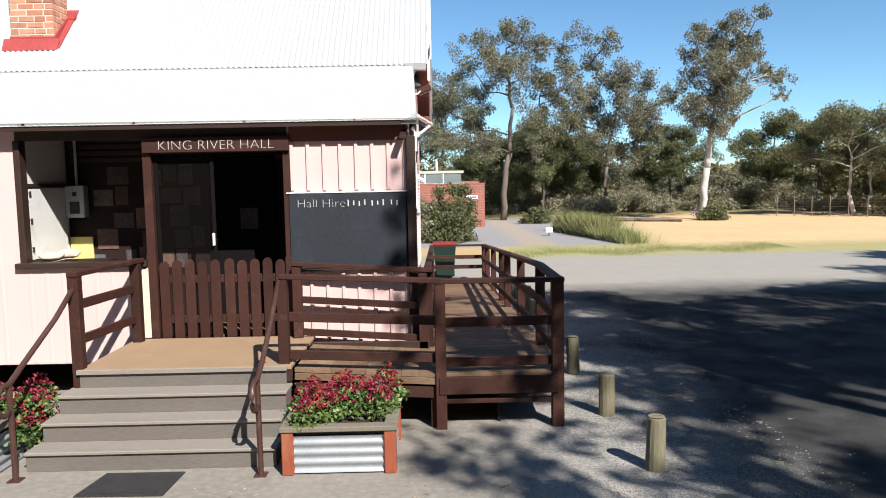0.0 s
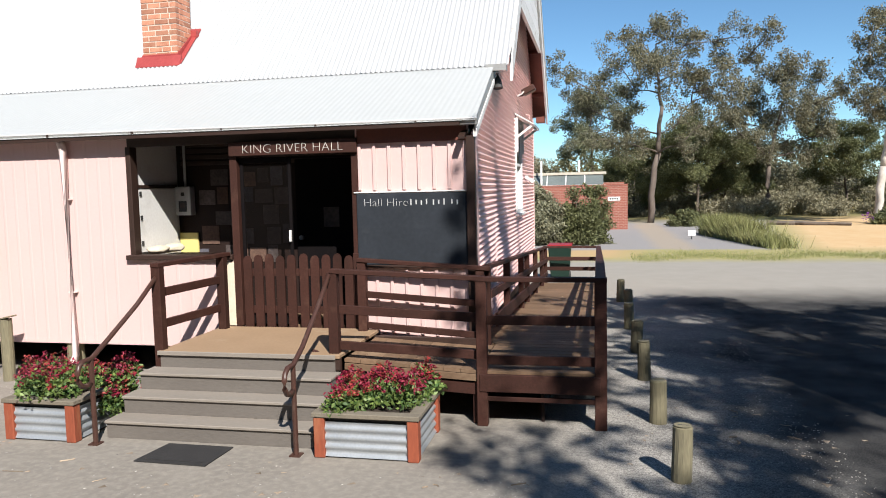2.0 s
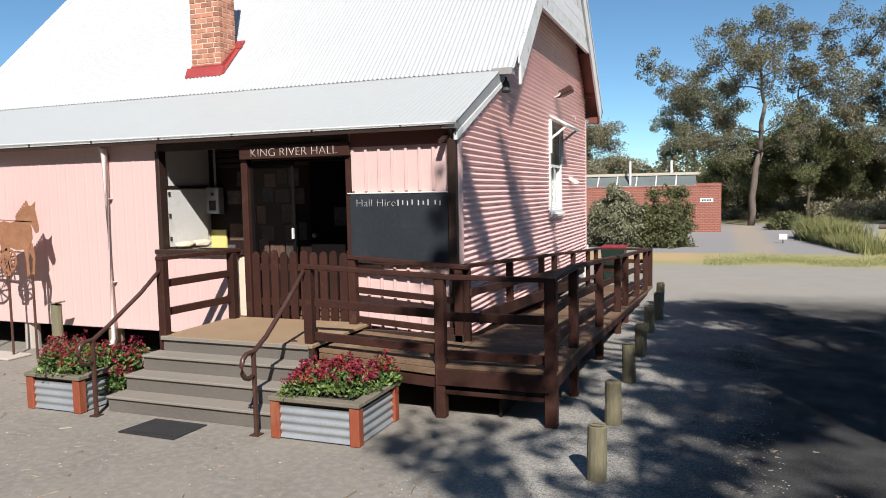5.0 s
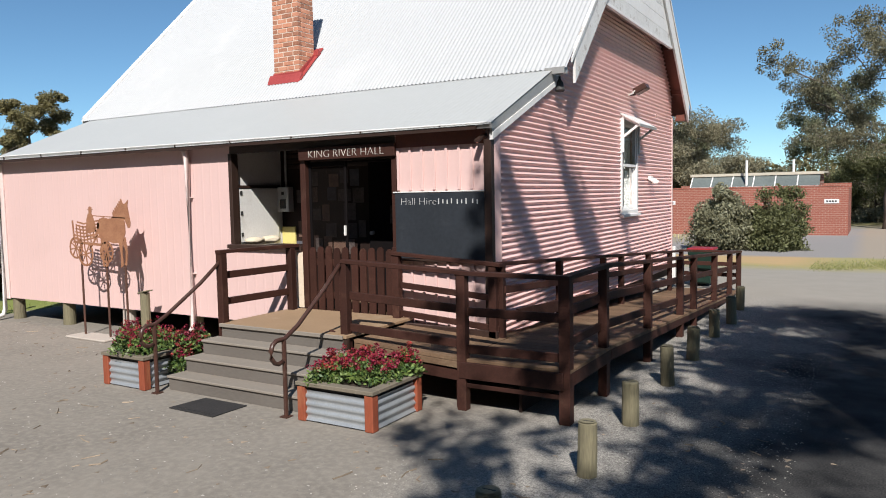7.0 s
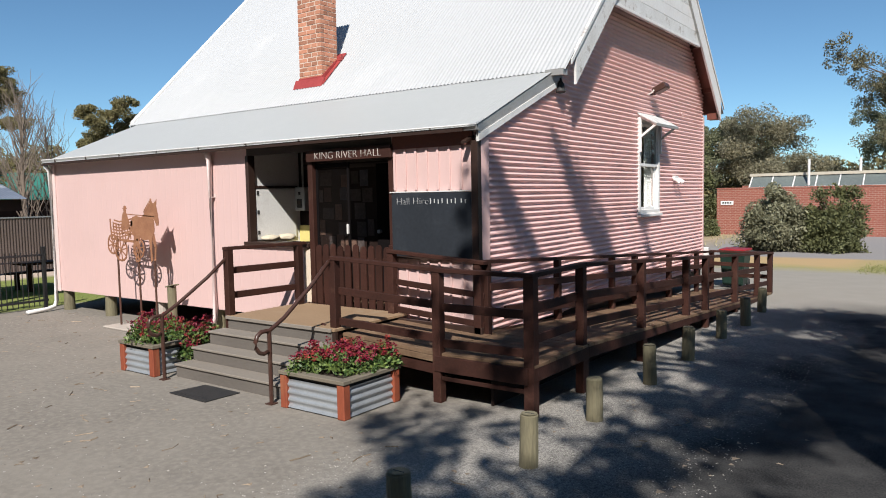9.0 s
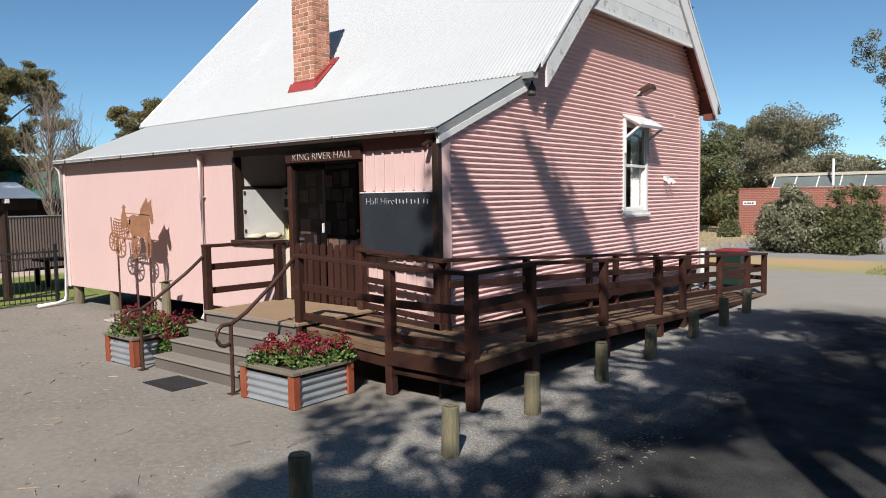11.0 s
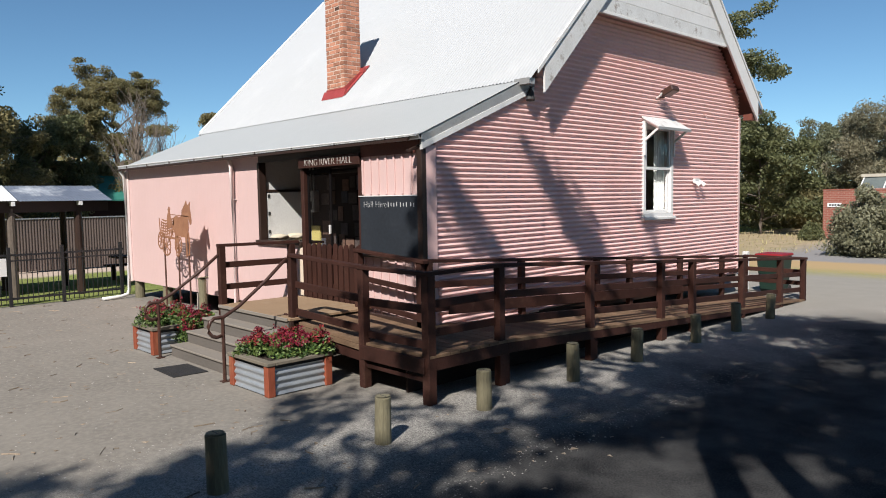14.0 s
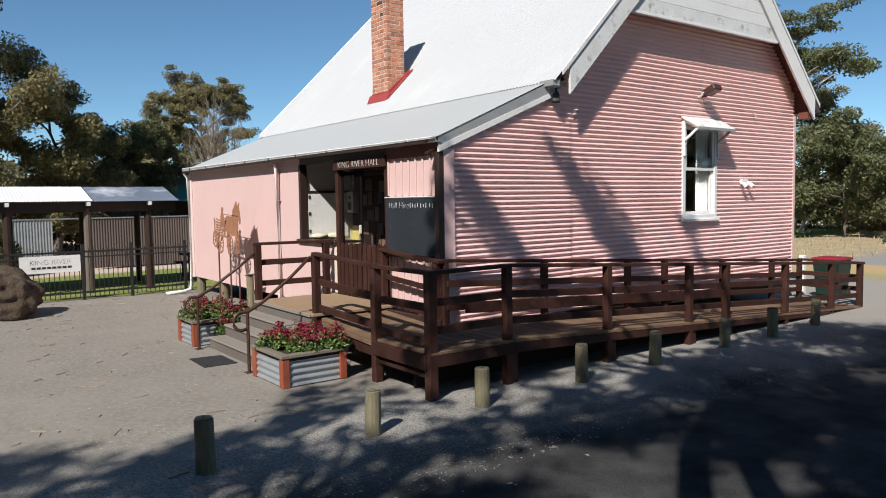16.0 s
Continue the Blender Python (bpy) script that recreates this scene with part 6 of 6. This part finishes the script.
# over the car park
rs_ = random.Random(8)
HOLES = ((5.9, 4.0, 0.85), (6.8, 3.2, 0.85), (6.4, 6.7, 0.7), (4.3, -1.6, 0.9), (4.9, -0.9, 0.6), (3.7, -2.1, 0.75), (5.6, 4.6, 0.5), (4.9, 6.1, 0.7), (6.2, 3.3, 0.7), (6.1, 1.5, 0.45), (7.8, 5.0, 0.8), (3.2, 0.7, 0.35), (7.2, 6.6, 0.6))
park = []
for i in range(7):
    for j in range(10):
        gx, gy = 2.85 + i * 1.0 + rs_.uniform(-0.25, 0.25), -2.75 + j * 1.05 + rs_.uniform(-0.25, 0.25)
        if all((gx - a) ** 2 + (gy - b) ** 2 > c * c for a, b, c in HOLES):
            park.append((gx, gy, rs_.uniform(0.52, 0.7) if gy > -0.7 else rs_.uniform(0.32, 0.46)))
shade_tree(11.0, -7.9, 13.5, 63, park[:len(park) // 2], (4.8, 1.9), 7.5, leafy=950)
shade_tree(13.6, -7.4, 13.5, 64, park[len(park) // 2:], (8.0, 2.2), 7.5, leafy=950)
# two unseen trees farther right, kept dense to block sky light over the lot
tree(17.2, -9.6, 13.5, 10.5, 68, OLIVE, BARK, SHADE, 0.32, 18, 460, 0.36, 0.026, sub=7, clump=0.085)
tree(22.0, -5.5, 13.5, 11.0, 69, OLIVE, BARK, SHADE, 0.28, 17, 460, 0.36, 0.026, sub=7, clump=0.1)
# three long boughs over the end wall
bough = [(-1.15 + 0.2 * k, 2.8 - 0.03 * k, 0.27) for k in range(5)] + [(-1.35 + 0.18 * k, 5.25 - 0.04 * k, 0.26 + 0.03 * k) for k in range(6)] + [(-0.75, 5.6, 0.2), (-0.9, 7.4, 0.15), (-0.6, 7.3, 0.17)]
shade_tree(9.4, -7.0, 12.0, 65, bough, (3.1, 2.2), 8.0, 0.8, 470)


# ---- woods and scrub ----
def scrub_band(name, seed, spots, leaf, size, per, label):
    """A belt of bushes: clumps stacked on each spot (x, y, height, width)."""
    rg = random.Random(seed)
    clumps = []
    for x, y, h, w in spots:
        for j in range(9):
            rr = w * rg.uniform(0.16, 0.28)
            clumps.append(((x + rg.gauss(0, 0.28) * w, y + rg.gauss(0, 0.25) * w, max(rr * 0.6, h * rg.uniform(0.1, 0.92) - rr * 0.4)), (rr, rr, rr * 0.8)))
    v, f = clump_leaves(seed, clumps, per, size)
    v[:, 2] = np.maximum(v[:, 2], 0.0)
    return tagged(leaf_mesh(name, v, f, leaf), label, "bushes", kind="stuff")


rb = random.Random(77)
far = [(-70 + i * 2.6 + rb.uniform(-1, 1), 56 + rb.uniform(-2, 8), rb.uniform(2.9, 4.9), rb.uniform(4.5, 6.5)) for i in range(56)]
scrub_band("far_woods", 71, far, GUMGREY, 0.24, 520, "grey-green belt of far bushland")
far2 = [(-75 + i * 3.1 + rb.uniform(-1, 1), 68 + rb.uniform(-3, 12), rb.uniform(3.7, 5.8), rb.uniform(5, 8)) for i in range(50)]
scrub_band("far_woods", 72, far2, DARKLEAF, 0.7, 140, "dark belt of far bushland")
near = [(2 + i * 1.5 + rb.uniform(-0.8, 0.8), 46 + rb.uniform(-2.5, 6) - max(0, i - 12) * 0.5, rb.uniform(0.9, 2.3), rb.uniform(1.8, 3.2)) for i in range(24)]
scrub_band("scrub", 73, near, GUMBROWN, 0.17, 380, "olive scrub along the edge of the sand")
right = [(33 + rb.uniform(-4, 8), 30 + i * 1.6, rb.uniform(2.5, 6), rb.uniform(3, 5)) for i in range(14)]
scrub_band("scrub", 74, right, DARKLEAF, 0.4, 150, "dark scrub beyond the wire fence")
backl = [(-24 + i * 1.5 + rb.uniform(-1, 1), 43 + rb.uniform(-3, 4), rb.uniform(3.0, 5.6), rb.uniform(3, 5)) for i in range(14)]
scrub_band("scrub", 75, backl, DARKLEAF, 0.26, 380, "dark scrub behind the hall")
leftw = [(-30 + rb.uniform(-6, 2), -14 + i * 1.5, rb.uniform(3.5, 6.0) + (2.5 if i < 9 else 0), rb.uniform(3.5, 5.5)) for i in range(26)]
scrub_band("woods", 76, leftw, DARKLEAF, 0.26, 480, "dark woods behind the shelter")
leftw2 = [(-46 + rb.uniform(-6, 2), -6 + i * 2.2, rb.uniform(4.0, 6.5), rb.uniform(4.5, 6.5)) for i in range(26)]
scrub_band("woods", 78, leftw2, DARKLEAF, 0.45, 200, "dark far woods")


# woods added out of view, tall enough to cut the fill from the sky
behind = [(-30 + i * 1.9 + rb.uniform(-1, 1), -28 + rb.uniform(-2, 2), rb.uniform(15, 18), rb.uniform(7, 9)) for i in range(34)]
behind += [(28 + rb.uniform(-2, 2), -26 + i * 2.0, rb.uniform(19, 23), rb.uniform(7, 9)) for i in range(11)]
scrub_band("woods", 79, behind, DARKLEAF, 1.7, 180, "tall unseen woods added to block sky light over the yard")



def bush(x, y, h, w, seed, leaf, label, per=700, size=0.16, upright=0.0):
    """Many stems from one root, each ending in a small leafy plume; upright stems stand clear of the mass."""
    rg = random.Random(seed)
    t = thing("bush", (x, y, 0), label, "bush", "bushes")
    bm = bmesh.new()
    clumps = []
    for i in range(26):
        a = i * 2.4
        q = math.sqrt(rg.random())
        e = Vector((x + math.cos(a) * w * 0.42 * q, y + math.sin(a) * w * 0.42 * q, h * (0.92 - 0.55 * q * q) * rg.uniform(0.7, 1.05)))
        if upright and rg.random() < upright:
            e.z = min(h * 1.06, e.z * rg.uniform(1.15, 1.45))
        limb(bm, (x + rg.uniform(-0.1, 0.1), y, -0.05), e, 0.03, 0.008, rg, 0.1, 4, 5)
        rr = w * rg.uniform(0.085, 0.15)
        clumps.append((tuple(e), (rr, rr, rr * 1.15)))
        clumps.append(((e.x, e.y, max(rr * 0.6, e.z * 0.55)), (rr * 1.25, rr * 1.25, rr)))
        if i % 2:
            clumps.append(((e.x, e.y, rr * 0.7), (rr * 1.2, rr * 1.2, rr)))
    part("stems", bm, BARKD, t)
    v, f = clump_leaves(seed, clumps, per, size, -0.5)
    v[:, 2] = np.maximum(v[:, 2], 0.01)
    leaf_mesh("foliage", v, f, leaf, t)
    return t


bush(-0.75, 21.5, 2.5, 2.5, 81, SAGE, "sage-grey rounded bush on the gravel bed", 330, 0.13)
bush(1.1, 21.7, 2.15, 2.3, 82, OLIVE, "olive-green upright bush on the gravel bed", 260, 0.13, 0.5)
bush(-5.6, 29.6, 0.8, 1.2, 85, OLIVE, "small green bush against the brick wall", 120, 0.12)
bush(6.3, 33.5, 1.0, 1.6, 86, OLIVE, "small green bush under the gum tree", 120, 0.14)
bush(16.4, 33.4, 0.85, 1.7, 87, OLIVE, "flowering shrub round the foot of the white gum", 120, 0.14)

v, f = clump_leaves(88, [((15.2, 33.0, 0.45), (0.35, 0.3, 0.3))], 45, 0.11, -0.3)
tagged(leaf_mesh("violet_flowers", v, f, VIOLET), "violet flowers round the foot of the white gum", "flowers", kind="stuff")
fl_log = thing("fallen_log", (12.4, 33.0, 0), "grey fallen log on the sand", "log")
bm = bmesh.new()
limb(bm, (10.6, 34.0, 0.10), (14.2, 32.3, 0.08), 0.14, 0.08, random.Random(3), 0.04, 8, 8)
part("stem", bm, BARKD, fl_log)

# ---- brick block ----
wc = thing("brick_toilet_block", (-2, 33, 0), "low red brick block with a flat cream roof and skylights", "building")
part("front_wall", box(-5.6, 3.1, 31.0, 31.22, 0, 2.32), WCBRICK, wc)
part("end_wall", box(2.88, 3.1, 31.22, 36.0, 0, 2.25), WCBRICK, wc)
part("end_wall", box(-5.6, -5.38, 31.22, 36.0, 0, 2.25), WCBRICK, wc)
part("rear_wall", box(-5.6, 3.1, 36.0, 36.2, 0, 2.5), WCBRICK, wc)
part("upper_wall", box(-4.0, 1.8, 32.4, 36.0, 2.0, 2.95), WCBRICK, wc)
part("roof", prism([(31.9, 2.95), (36.4, 3.05), (36.4, 3.15), (31.9, 3.05)], 'x', -4.2, 2.0), TANROOF, wc, "cream metal roof")
part("fascia", box(-4.22, 2.02, 31.86, 31.9, 2.93, 3.07), TANROOF, wc)
for i in range(6):
    x0 = -4.1 + i * 1.0
    sk = part("skylight", prism([(31.3, 2.36), (31.95, 2.90), (31.95, 2.93), (31.3, 2.39)], 'x', x0 + 0.03, x0 + 0.97), SOLAR, wc, "sloping skylight pane")
    part("frame", prism([(31.29, 2.38), (31.96, 2.93), (31.96, 2.96), (31.29, 2.41)], 'x', x0 - 0.025, x0 + 0.025), WHITE, sk)
part("sill", box(-4.15, 2.0, 31.26, 31.3, 2.33, 2.39), WHITE, wc)
part("coping", box(-5.62, 3.12, 30.98, 31.24, 2.32, 2.38), WCBRICK, wc)
part("vent_pipe", tube([(-1.4, 31.4, 1.8), (-1.4, 31.4, 3.7)], 0.06, 8), WHITE, wc, "white vent pipe")
part("vent_pipe", tube([(0.55, 33.5, 2.9), (0.55, 33.5, 3.75)], 0.06, 8), WHITE, wc)
for x0 in (-5.4, 2.1):
    pl = part("wall_sign", box(x0, x0 + 0.62, 30.97, 30.998, 1.52, 1.72), WHITE, wc, "white sign with dark bars of writing")
    for k in range(4):
        part("writing_bar", box(x0 + 0.08 + k * 0.12, x0 + 0.16 + k * 0.12, 30.962, 30.972, 1.58, 1.66), INK, pl)
ws = thing("low_sign", (5.4, 23.6, 0), "small white sign on a short stake", "sign")
part("plate", beam((5.25, 23.6, 0.26), (5.55, 23.6, 0.26), 0.03, 0.22), WHITE, ws)
part("stake", box(5.38, 5.42, 23.62, 23.65, 0, 0.3), INK, ws)

# ---- wire fence at the far edge of the sand ----
wf = thing("wire_fence", (24, 34, 0), "weathered wire mesh fence with grey posts", "fence")
for i in range(9):
    a = Vector((21.4 + i * 0.75, 36.2 - i * 0.62, 0))
    part("post", tube([a, a + Vector((0, 0, 1.25))], 0.03, 6), BARE, wf)
for zz in (0.15, 0.3, 0.45, 0.6, 0.75, 0.9, 1.05, 1.2):
    part("wire", beam((21.4, 36.2, zz), (27.4, 31.24, zz), 0.008, 0.012, 0), BARE, wf)

# ---- fence, sign, shelter and lawn left of the hall ----
FX = -11.0
yard_fence = thing("yard_fence", (FX, -3, 0), "black tubular steel fence", "fence")
for zz in (0.16, 1.14):
    part("rail", box(FX - 0.02, FX + 0.02, -9.5, -0.02, zz, zz + 0.045), BLACKFENCE, yard_fence)
part("rail", box(FX - 0.02, FX + 0.02, -9.5, -0.02, 1.02, 1.05), BLACKFENCE, yard_fence)
b = tube([(0, 0, 0.06), (0, 0, 1.24)], 0.0095, 6)
bar_me = bpy.data.meshes.new("bar")
b.to_mesh(bar_me)
b.free()
bar_me.materials.append(BLACKFENCE)
for i in range(86):
    o = new("bar", bar_me)
    o.parent = yard_fence
    o.matrix_parent_inverse = yard_fence.matrix_basis.inverted()
    o.location = (FX, -0.1 - i * 0.108, 0)
for yy in (-0.08, -1.4, -2.5, -4.9, -7.3, -9.5):
    part("post", box(FX - 0.035, FX + 0.035, yy - 0.035, yy + 0.035, 0, 1.34, 0.004), BLACKFENCE, yard_fence)
sg = thing("fence_sign", (FX + 0.06, -3.2, 0.68), "white sign board fixed to the fence with dark lettering", "sign")
part("board", box(FX + 0.03, FX + 0.045, -3.84, -2.56, 0.70, 1.10), WHITE, sg)
writing("letter", "KING RIVER", 0.17, (FX + 0.047, -3.62, 0.90), (90, 0, 90), INK, sg, width=0.86, depth=0.001)
for k in range(8):
    part("writing_bar", box(FX + 0.045, FX + 0.049, -3.6 + k * 0.108, -3.6 + k * 0.108 + 0.085, 0.80, 0.85), INK, sg)

sh = thing("open_shelter", (-13.5, -3, 0), "open shelter with dark posts and a white iron roof", "shelter")
corrugated("roof", (-12.1, -9.6, 2.38), (0, 1, 0), (-1.45, 0, 0.40), 7.6, 1.51, (0.26, 0, 0.96), 0.076, 0.003, BRIGHTROOF, sh, "white corrugated iron roof")
corrugated("roof", (-12.1, -1.98, 2.37), (0, 1, 0), (-1.45, 0, 0.40), 2.15, 1.51, (0.26, 0, 0.96), 0.076, 0.004, SHADEROOF, sh, "roof sheets with tree shade mottled into their colour")
corrugated("roof", (-15.0, -9.6, 2.38), (0, 1, 0), (1.45, 0, 0.40), 9.75, 1.51, (-0.26, 0, 0.96), 0.076, 0.008, ROOF, sh)
part("beam", box(-12.45, -12.3, -9.5, 0.12, 2.10, 2.36), DARK, sh)
part("beam", box(-14.8, -14.65, -9.5, 0.12, 2.16, 2.36), DARK, sh)
part("ceiling_lining", box(-14.8, -12.3, -9.5, 0.12, 2.37, 2.39), DARK, sh)
for k, yy in enumerate((-8.6, -6.2, -3.9, -2.1, -0.6)):
    part("post", tube([(-12.38, yy, 0), (-12.38, yy, 2.2)], [0.10, 0.09], 10), BARKD if k == 3 else DARK, sh)
    part("post", tube([(-14.72, yy + 0.3, 0), (-14.72, yy + 0.3, 2.2)], [0.09, 0.08], 8), DARK, sh)
    part("rafter_end", box(-12.3, -12.08, yy - 0.04, yy + 0.04, 2.26, 2.36), WHITE, sh)

shed = thing("iron_fence_wall", (-22, -3, 0), "tall corrugated iron boundary fence", "fence")
corrugated("sheet", (-19.8, -10.0, 0.05), (0, 1, 0), (0, 0, 1), 8.2, 1.75, (1, 0, 0), 0.09, 0.012, GALV, shed, "pale galvanised sheets")
corrugated("sheet", (-19.8, -0.6, 0.05), (0, 1, 0), (0, 0, 1), 9.4, 1.75, (1, 0, 0), 0.09, 0.012, IRONBROWN, shed, "brown sheets")
part("capping", box(-19.83, -19.77, -10.0, 8.7, 1.8, 1.84), GALV, shed)
bench = thing("timber_bench", (-15.0, 1.6, 0), "dark timber picnic table and bench on the lawn", "bench")
part("seat", box(-15.3, -15.0, 0.9, 2.6, 0.42, 0.47, 0.01), BROWN, bench)
part("table_top", box(-14.8, -14.1, 0.9, 2.6, 0.70, 0.76, 0.01), BROWN, bench)
for yy in (1.1, 2.3):
    part("leg", box(-15.2, -15.1, yy, yy + 0.1, 0, 0.42), BROWN, bench)
    part("leg", box(-14.5, -14.4, yy, yy + 0.1, 0, 0.70), BROWN, bench)
bush(-18.9, -3.6, 1.7, 1.5, 91, OLIVE, "light green shrub behind the shelter", 200, 0.12)
gs = thing("green_roofed_shed", (-27.5, 6, 0), "low shed with a green iron roof", "shed")
part("wall", box(-29.5, -25.6, 3.4, 8.4, 0, 2.5), INSIDE, gs)
part("roof", prism([(-25.2, 2.4), (-27.5, 3.5), (-29.8, 2.4), (-29.8, 2.46), (-27.5, 3.57), (-25.2, 2.46)], 'y', 3.0, 8.8), GREENROOF, gs)

rock = lump("boulder", (-9.15, -4.45, 0.42), (0.74, 0.78, 0.62), ROCK, 9.0, 5, 0.2)
tagged(rock, "large rough brown boulder on the yard", "boulder")
for v in rock.data.vertices:
    v.co.z = max(v.co.z, -0.02)


# ---- loose gravel, fallen leaves, grass ----
def scatter(name, seed, n, x0, x1, y0, y1, size, material, label, flat=0.5, keep=None):
    r = np.random.RandomState(seed)
    base = np.array([(1, 0, 0), (-0.5, 0.87, 0), (-0.5, -0.87, 0), (0, 0, flat)], float)
    tri = np.array([(0, 1, 3), (1, 2, 3), (2, 0, 3)])
    vs, fs = [], []
    k = 0
    for _ in range(n):
        x, y = r.uniform(x0, x1), r.uniform(y0, y1)
        if keep and not keep(x, y):
            continue
        a = r.uniform(0, 6.283)
        c, s_ = math.cos(a), math.sin(a)
        m = np.array([[c, -s_, 0], [s_, c, 0], [0, 0, 1]])
        p = (base * np.array([r.uniform(0.6, 1.5), r.uniform(0.6, 1.2), r.uniform(0.6, 1.2)]) * size * r.uniform(0.5, 1.5)) @ m.T + (x, y, 0.001)
        vs += [tuple(q) for q in p]
        fs += [tuple(q + k) for q in tri]
        k += 4
    return tagged(raw(name, vs, fs, material), label, "ground cover", kind="stuff")


clear = lambda x, y: not (-3.3 < x < 1.75 and y > -2.5) and not (x < 0.2 and y > -0.1)
scatter("gravel", 101, 11000, 0.6, 3.6, -7.5, 6.0, 0.008, PEBBLE, "loose pale gravel stones on the yard", keep=clear)
scatter("gravel", 102, 2500, -11, 1.0, -6.5, 0.0, 0.010, PEBBLE, "sparse pale gravel stones on the yard", keep=clear)
scatter("leaf_litter", 103, 600, -10.8, 4, -6.8, 0.0, 0.028, LITTER, "dry leaves fallen on the yard", 0.15, keep=clear)


def twigs(name, seed, n, x0, x1, y0, y1, material, label, keep):
    """Thin dry sticks lying about."""
    r = np.random.RandomState(seed)
    vs, fs = [], []
    for _ in range(n):
        x, y = r.uniform(x0, x1), r.uniform(y0, y1)
        if not keep(x, y):
            continue
        a, ln, w = r.uniform(0, 6.283), r.uniform(0.05, 0.22), r.uniform(0.003, 0.007)
        d = np.array([math.cos(a), math.sin(a), 0.0])
        sd = np.array([-d[1], d[0], 0.0])
        c = np.array([x, y, 0.002])
        m_ = c + sd * r.normal(0, 0.02)
        k = len(vs)
        for q in (c - d * ln / 2, m_, c + d * ln / 2):
            vs += [tuple(q - sd * w), tuple(q + np.array([0, 0, w * 1.6])), tuple(q + sd * w)]
        for i in (0, 3):
            fs += [(k + i, k + i + 1, k + i + 4, k + i + 3), (k + i + 1, k + i + 2, k + i + 5, k + i + 4)]
    return tagged(raw(name, vs, fs, material), label, "ground cover", kind="stuff")


twigs("twigs", 104, 240, -10.8, 3.5, -6.8, -0.1, LITTER, "dry twigs lying on the yard", clear)


def blades(name, seed, n, spot, hgt, material, label, wide=0.1):
    r = np.random.RandomState(seed)
    p = np.array([spot(r) for _ in range(n)])
    a = r.uniform(0, 6.283, n)
    w = np.stack([np.cos(a), np.sin(a), np.zeros(n)], 1) * wide * hgt
    tip = np.stack([r.normal(0, 0.35, n), r.normal(0, 0.35, n), np.ones(n)], 1) * (hgt * r.uniform(0.5, 1.4, n))[:, None]
    v = np.stack([p - w, p + w, p + tip * 0.6 + w * 0.6, p + tip], 1).reshape(-1, 3)
    return tagged(leaf_mesh(name, v, np.arange(n * 4).reshape(-1, 4), material), label, "grass", kind="stuff")


def rush_spot(r):
    u = r.uniform(0, 1)
    return (7.35 - 1.5 * u + abs(r.normal(0, 0.45)) + 0.25 * u, 19.3 + 7.3 * u + r.normal(0, 0.4), 0)


def tall_rush_spot(r):
    u = r.uniform(0.35, 1)
    return (7.55 - 1.3 * u + abs(r.normal(0, 0.5)), 19.6 + 7.3 * u + r.normal(0, 0.4), 0)


def verge_spot(r):
    x = r.uniform(2.6, 12.5)
    return (x, 14.3 + 0.08 * x + abs(r.normal(0, 1.0)) + r.uniform(0, 1.2) + 0.5 * math.sin(x * 1.7), 0)


blades("grass", 111, 9000, verge_spot, 0.055, GRASSB, "short green and dry grass strip beside the road")
blades("rushes", 115, 5000, tall_rush_spot, 0.78, RUSH, "tall olive rushes behind the gravel bed", 0.022)
blades("rushes", 114, 9000, rush_spot, 0.42, RUSH, "yellow-green rushes beside the gravel bed", 0.035)
blades("grass", 112, 2200, lambda r: (r.uniform(-22, -3), r.uniform(20, 38), 0), 0.16, DRYGRASS, "dry grass behind the hall")
blades("grass", 113, 16000, lambda r: (r.uniform(-17.6, -11.1), r.uniform(-9, 3), 0), 0.035, LAWNB, "mown green lawn behind the fence")

# ---- chimney bricks ----
brick_me = {}


def brick(x0, x1, y0, y1, z0, z1, hollow=False):
    key = (round(x1 - x0, 3), round(y1 - y0, 3), hollow)
    if key not in brick_me:
        bq = box(-key[0] / 2, key[0] / 2, -key[1] / 2, key[1] / 2, -(z1 - z0) / 2, (z1 - z0) / 2, 0.004)
        me_ = bpy.data.meshes.new("brick")
        bq.to_mesh(me_)
        bq.free()
        me_.materials.append(HOLEBRICK if hollow else BRICK)
        brick_me[key] = me_
    o_ = new("brick", brick_me[key])
    o_.parent = chim
    o_.location = ((x0 + x1) / 2, (y0 + y1) / 2, (z0 + z1) / 2)


rz = random.Random(5)
zc = 4.36
course = 0
while zc < 6.82:
    zt = zc + 0.072
    if zc < 7.2:
        odd = course % 2
        # front and right faces, running round the corner
        cuts = [CX0, CX0 + 0.115, CX0 + 0.34, CX0 + 0.50, CX1] if odd else [CX0, CX0 + 0.234, CX0 + 0.472, CX1]
        for a, b2 in zip(cuts, cuts[1:]):
            d = rz.uniform(-0.003, 0.004)
            brick(a + (0.007 if a > CX0 else 0), b2 - (0.007 if b2 < CX1 else 0), CY0 + d, CY0 + 0.1 + d, zc, zt, course in (21, 24, 25) and a < CX0 + 0.4 < b2)
        cuts = [CY0 + 0.098, CY0 + 0.33, CY1] if odd else [CY0 + 0.098, CY0 + 0.215, CY1]
        for a, b2 in zip(cuts, cuts[1:]):
            d = rz.uniform(-0.003, 0.004)
            brick(CX1 - 0.1 + d, CX1 + d, a + 0.007, b2 - 0.005, zc, zt)
    zc += 0.086
    course += 1
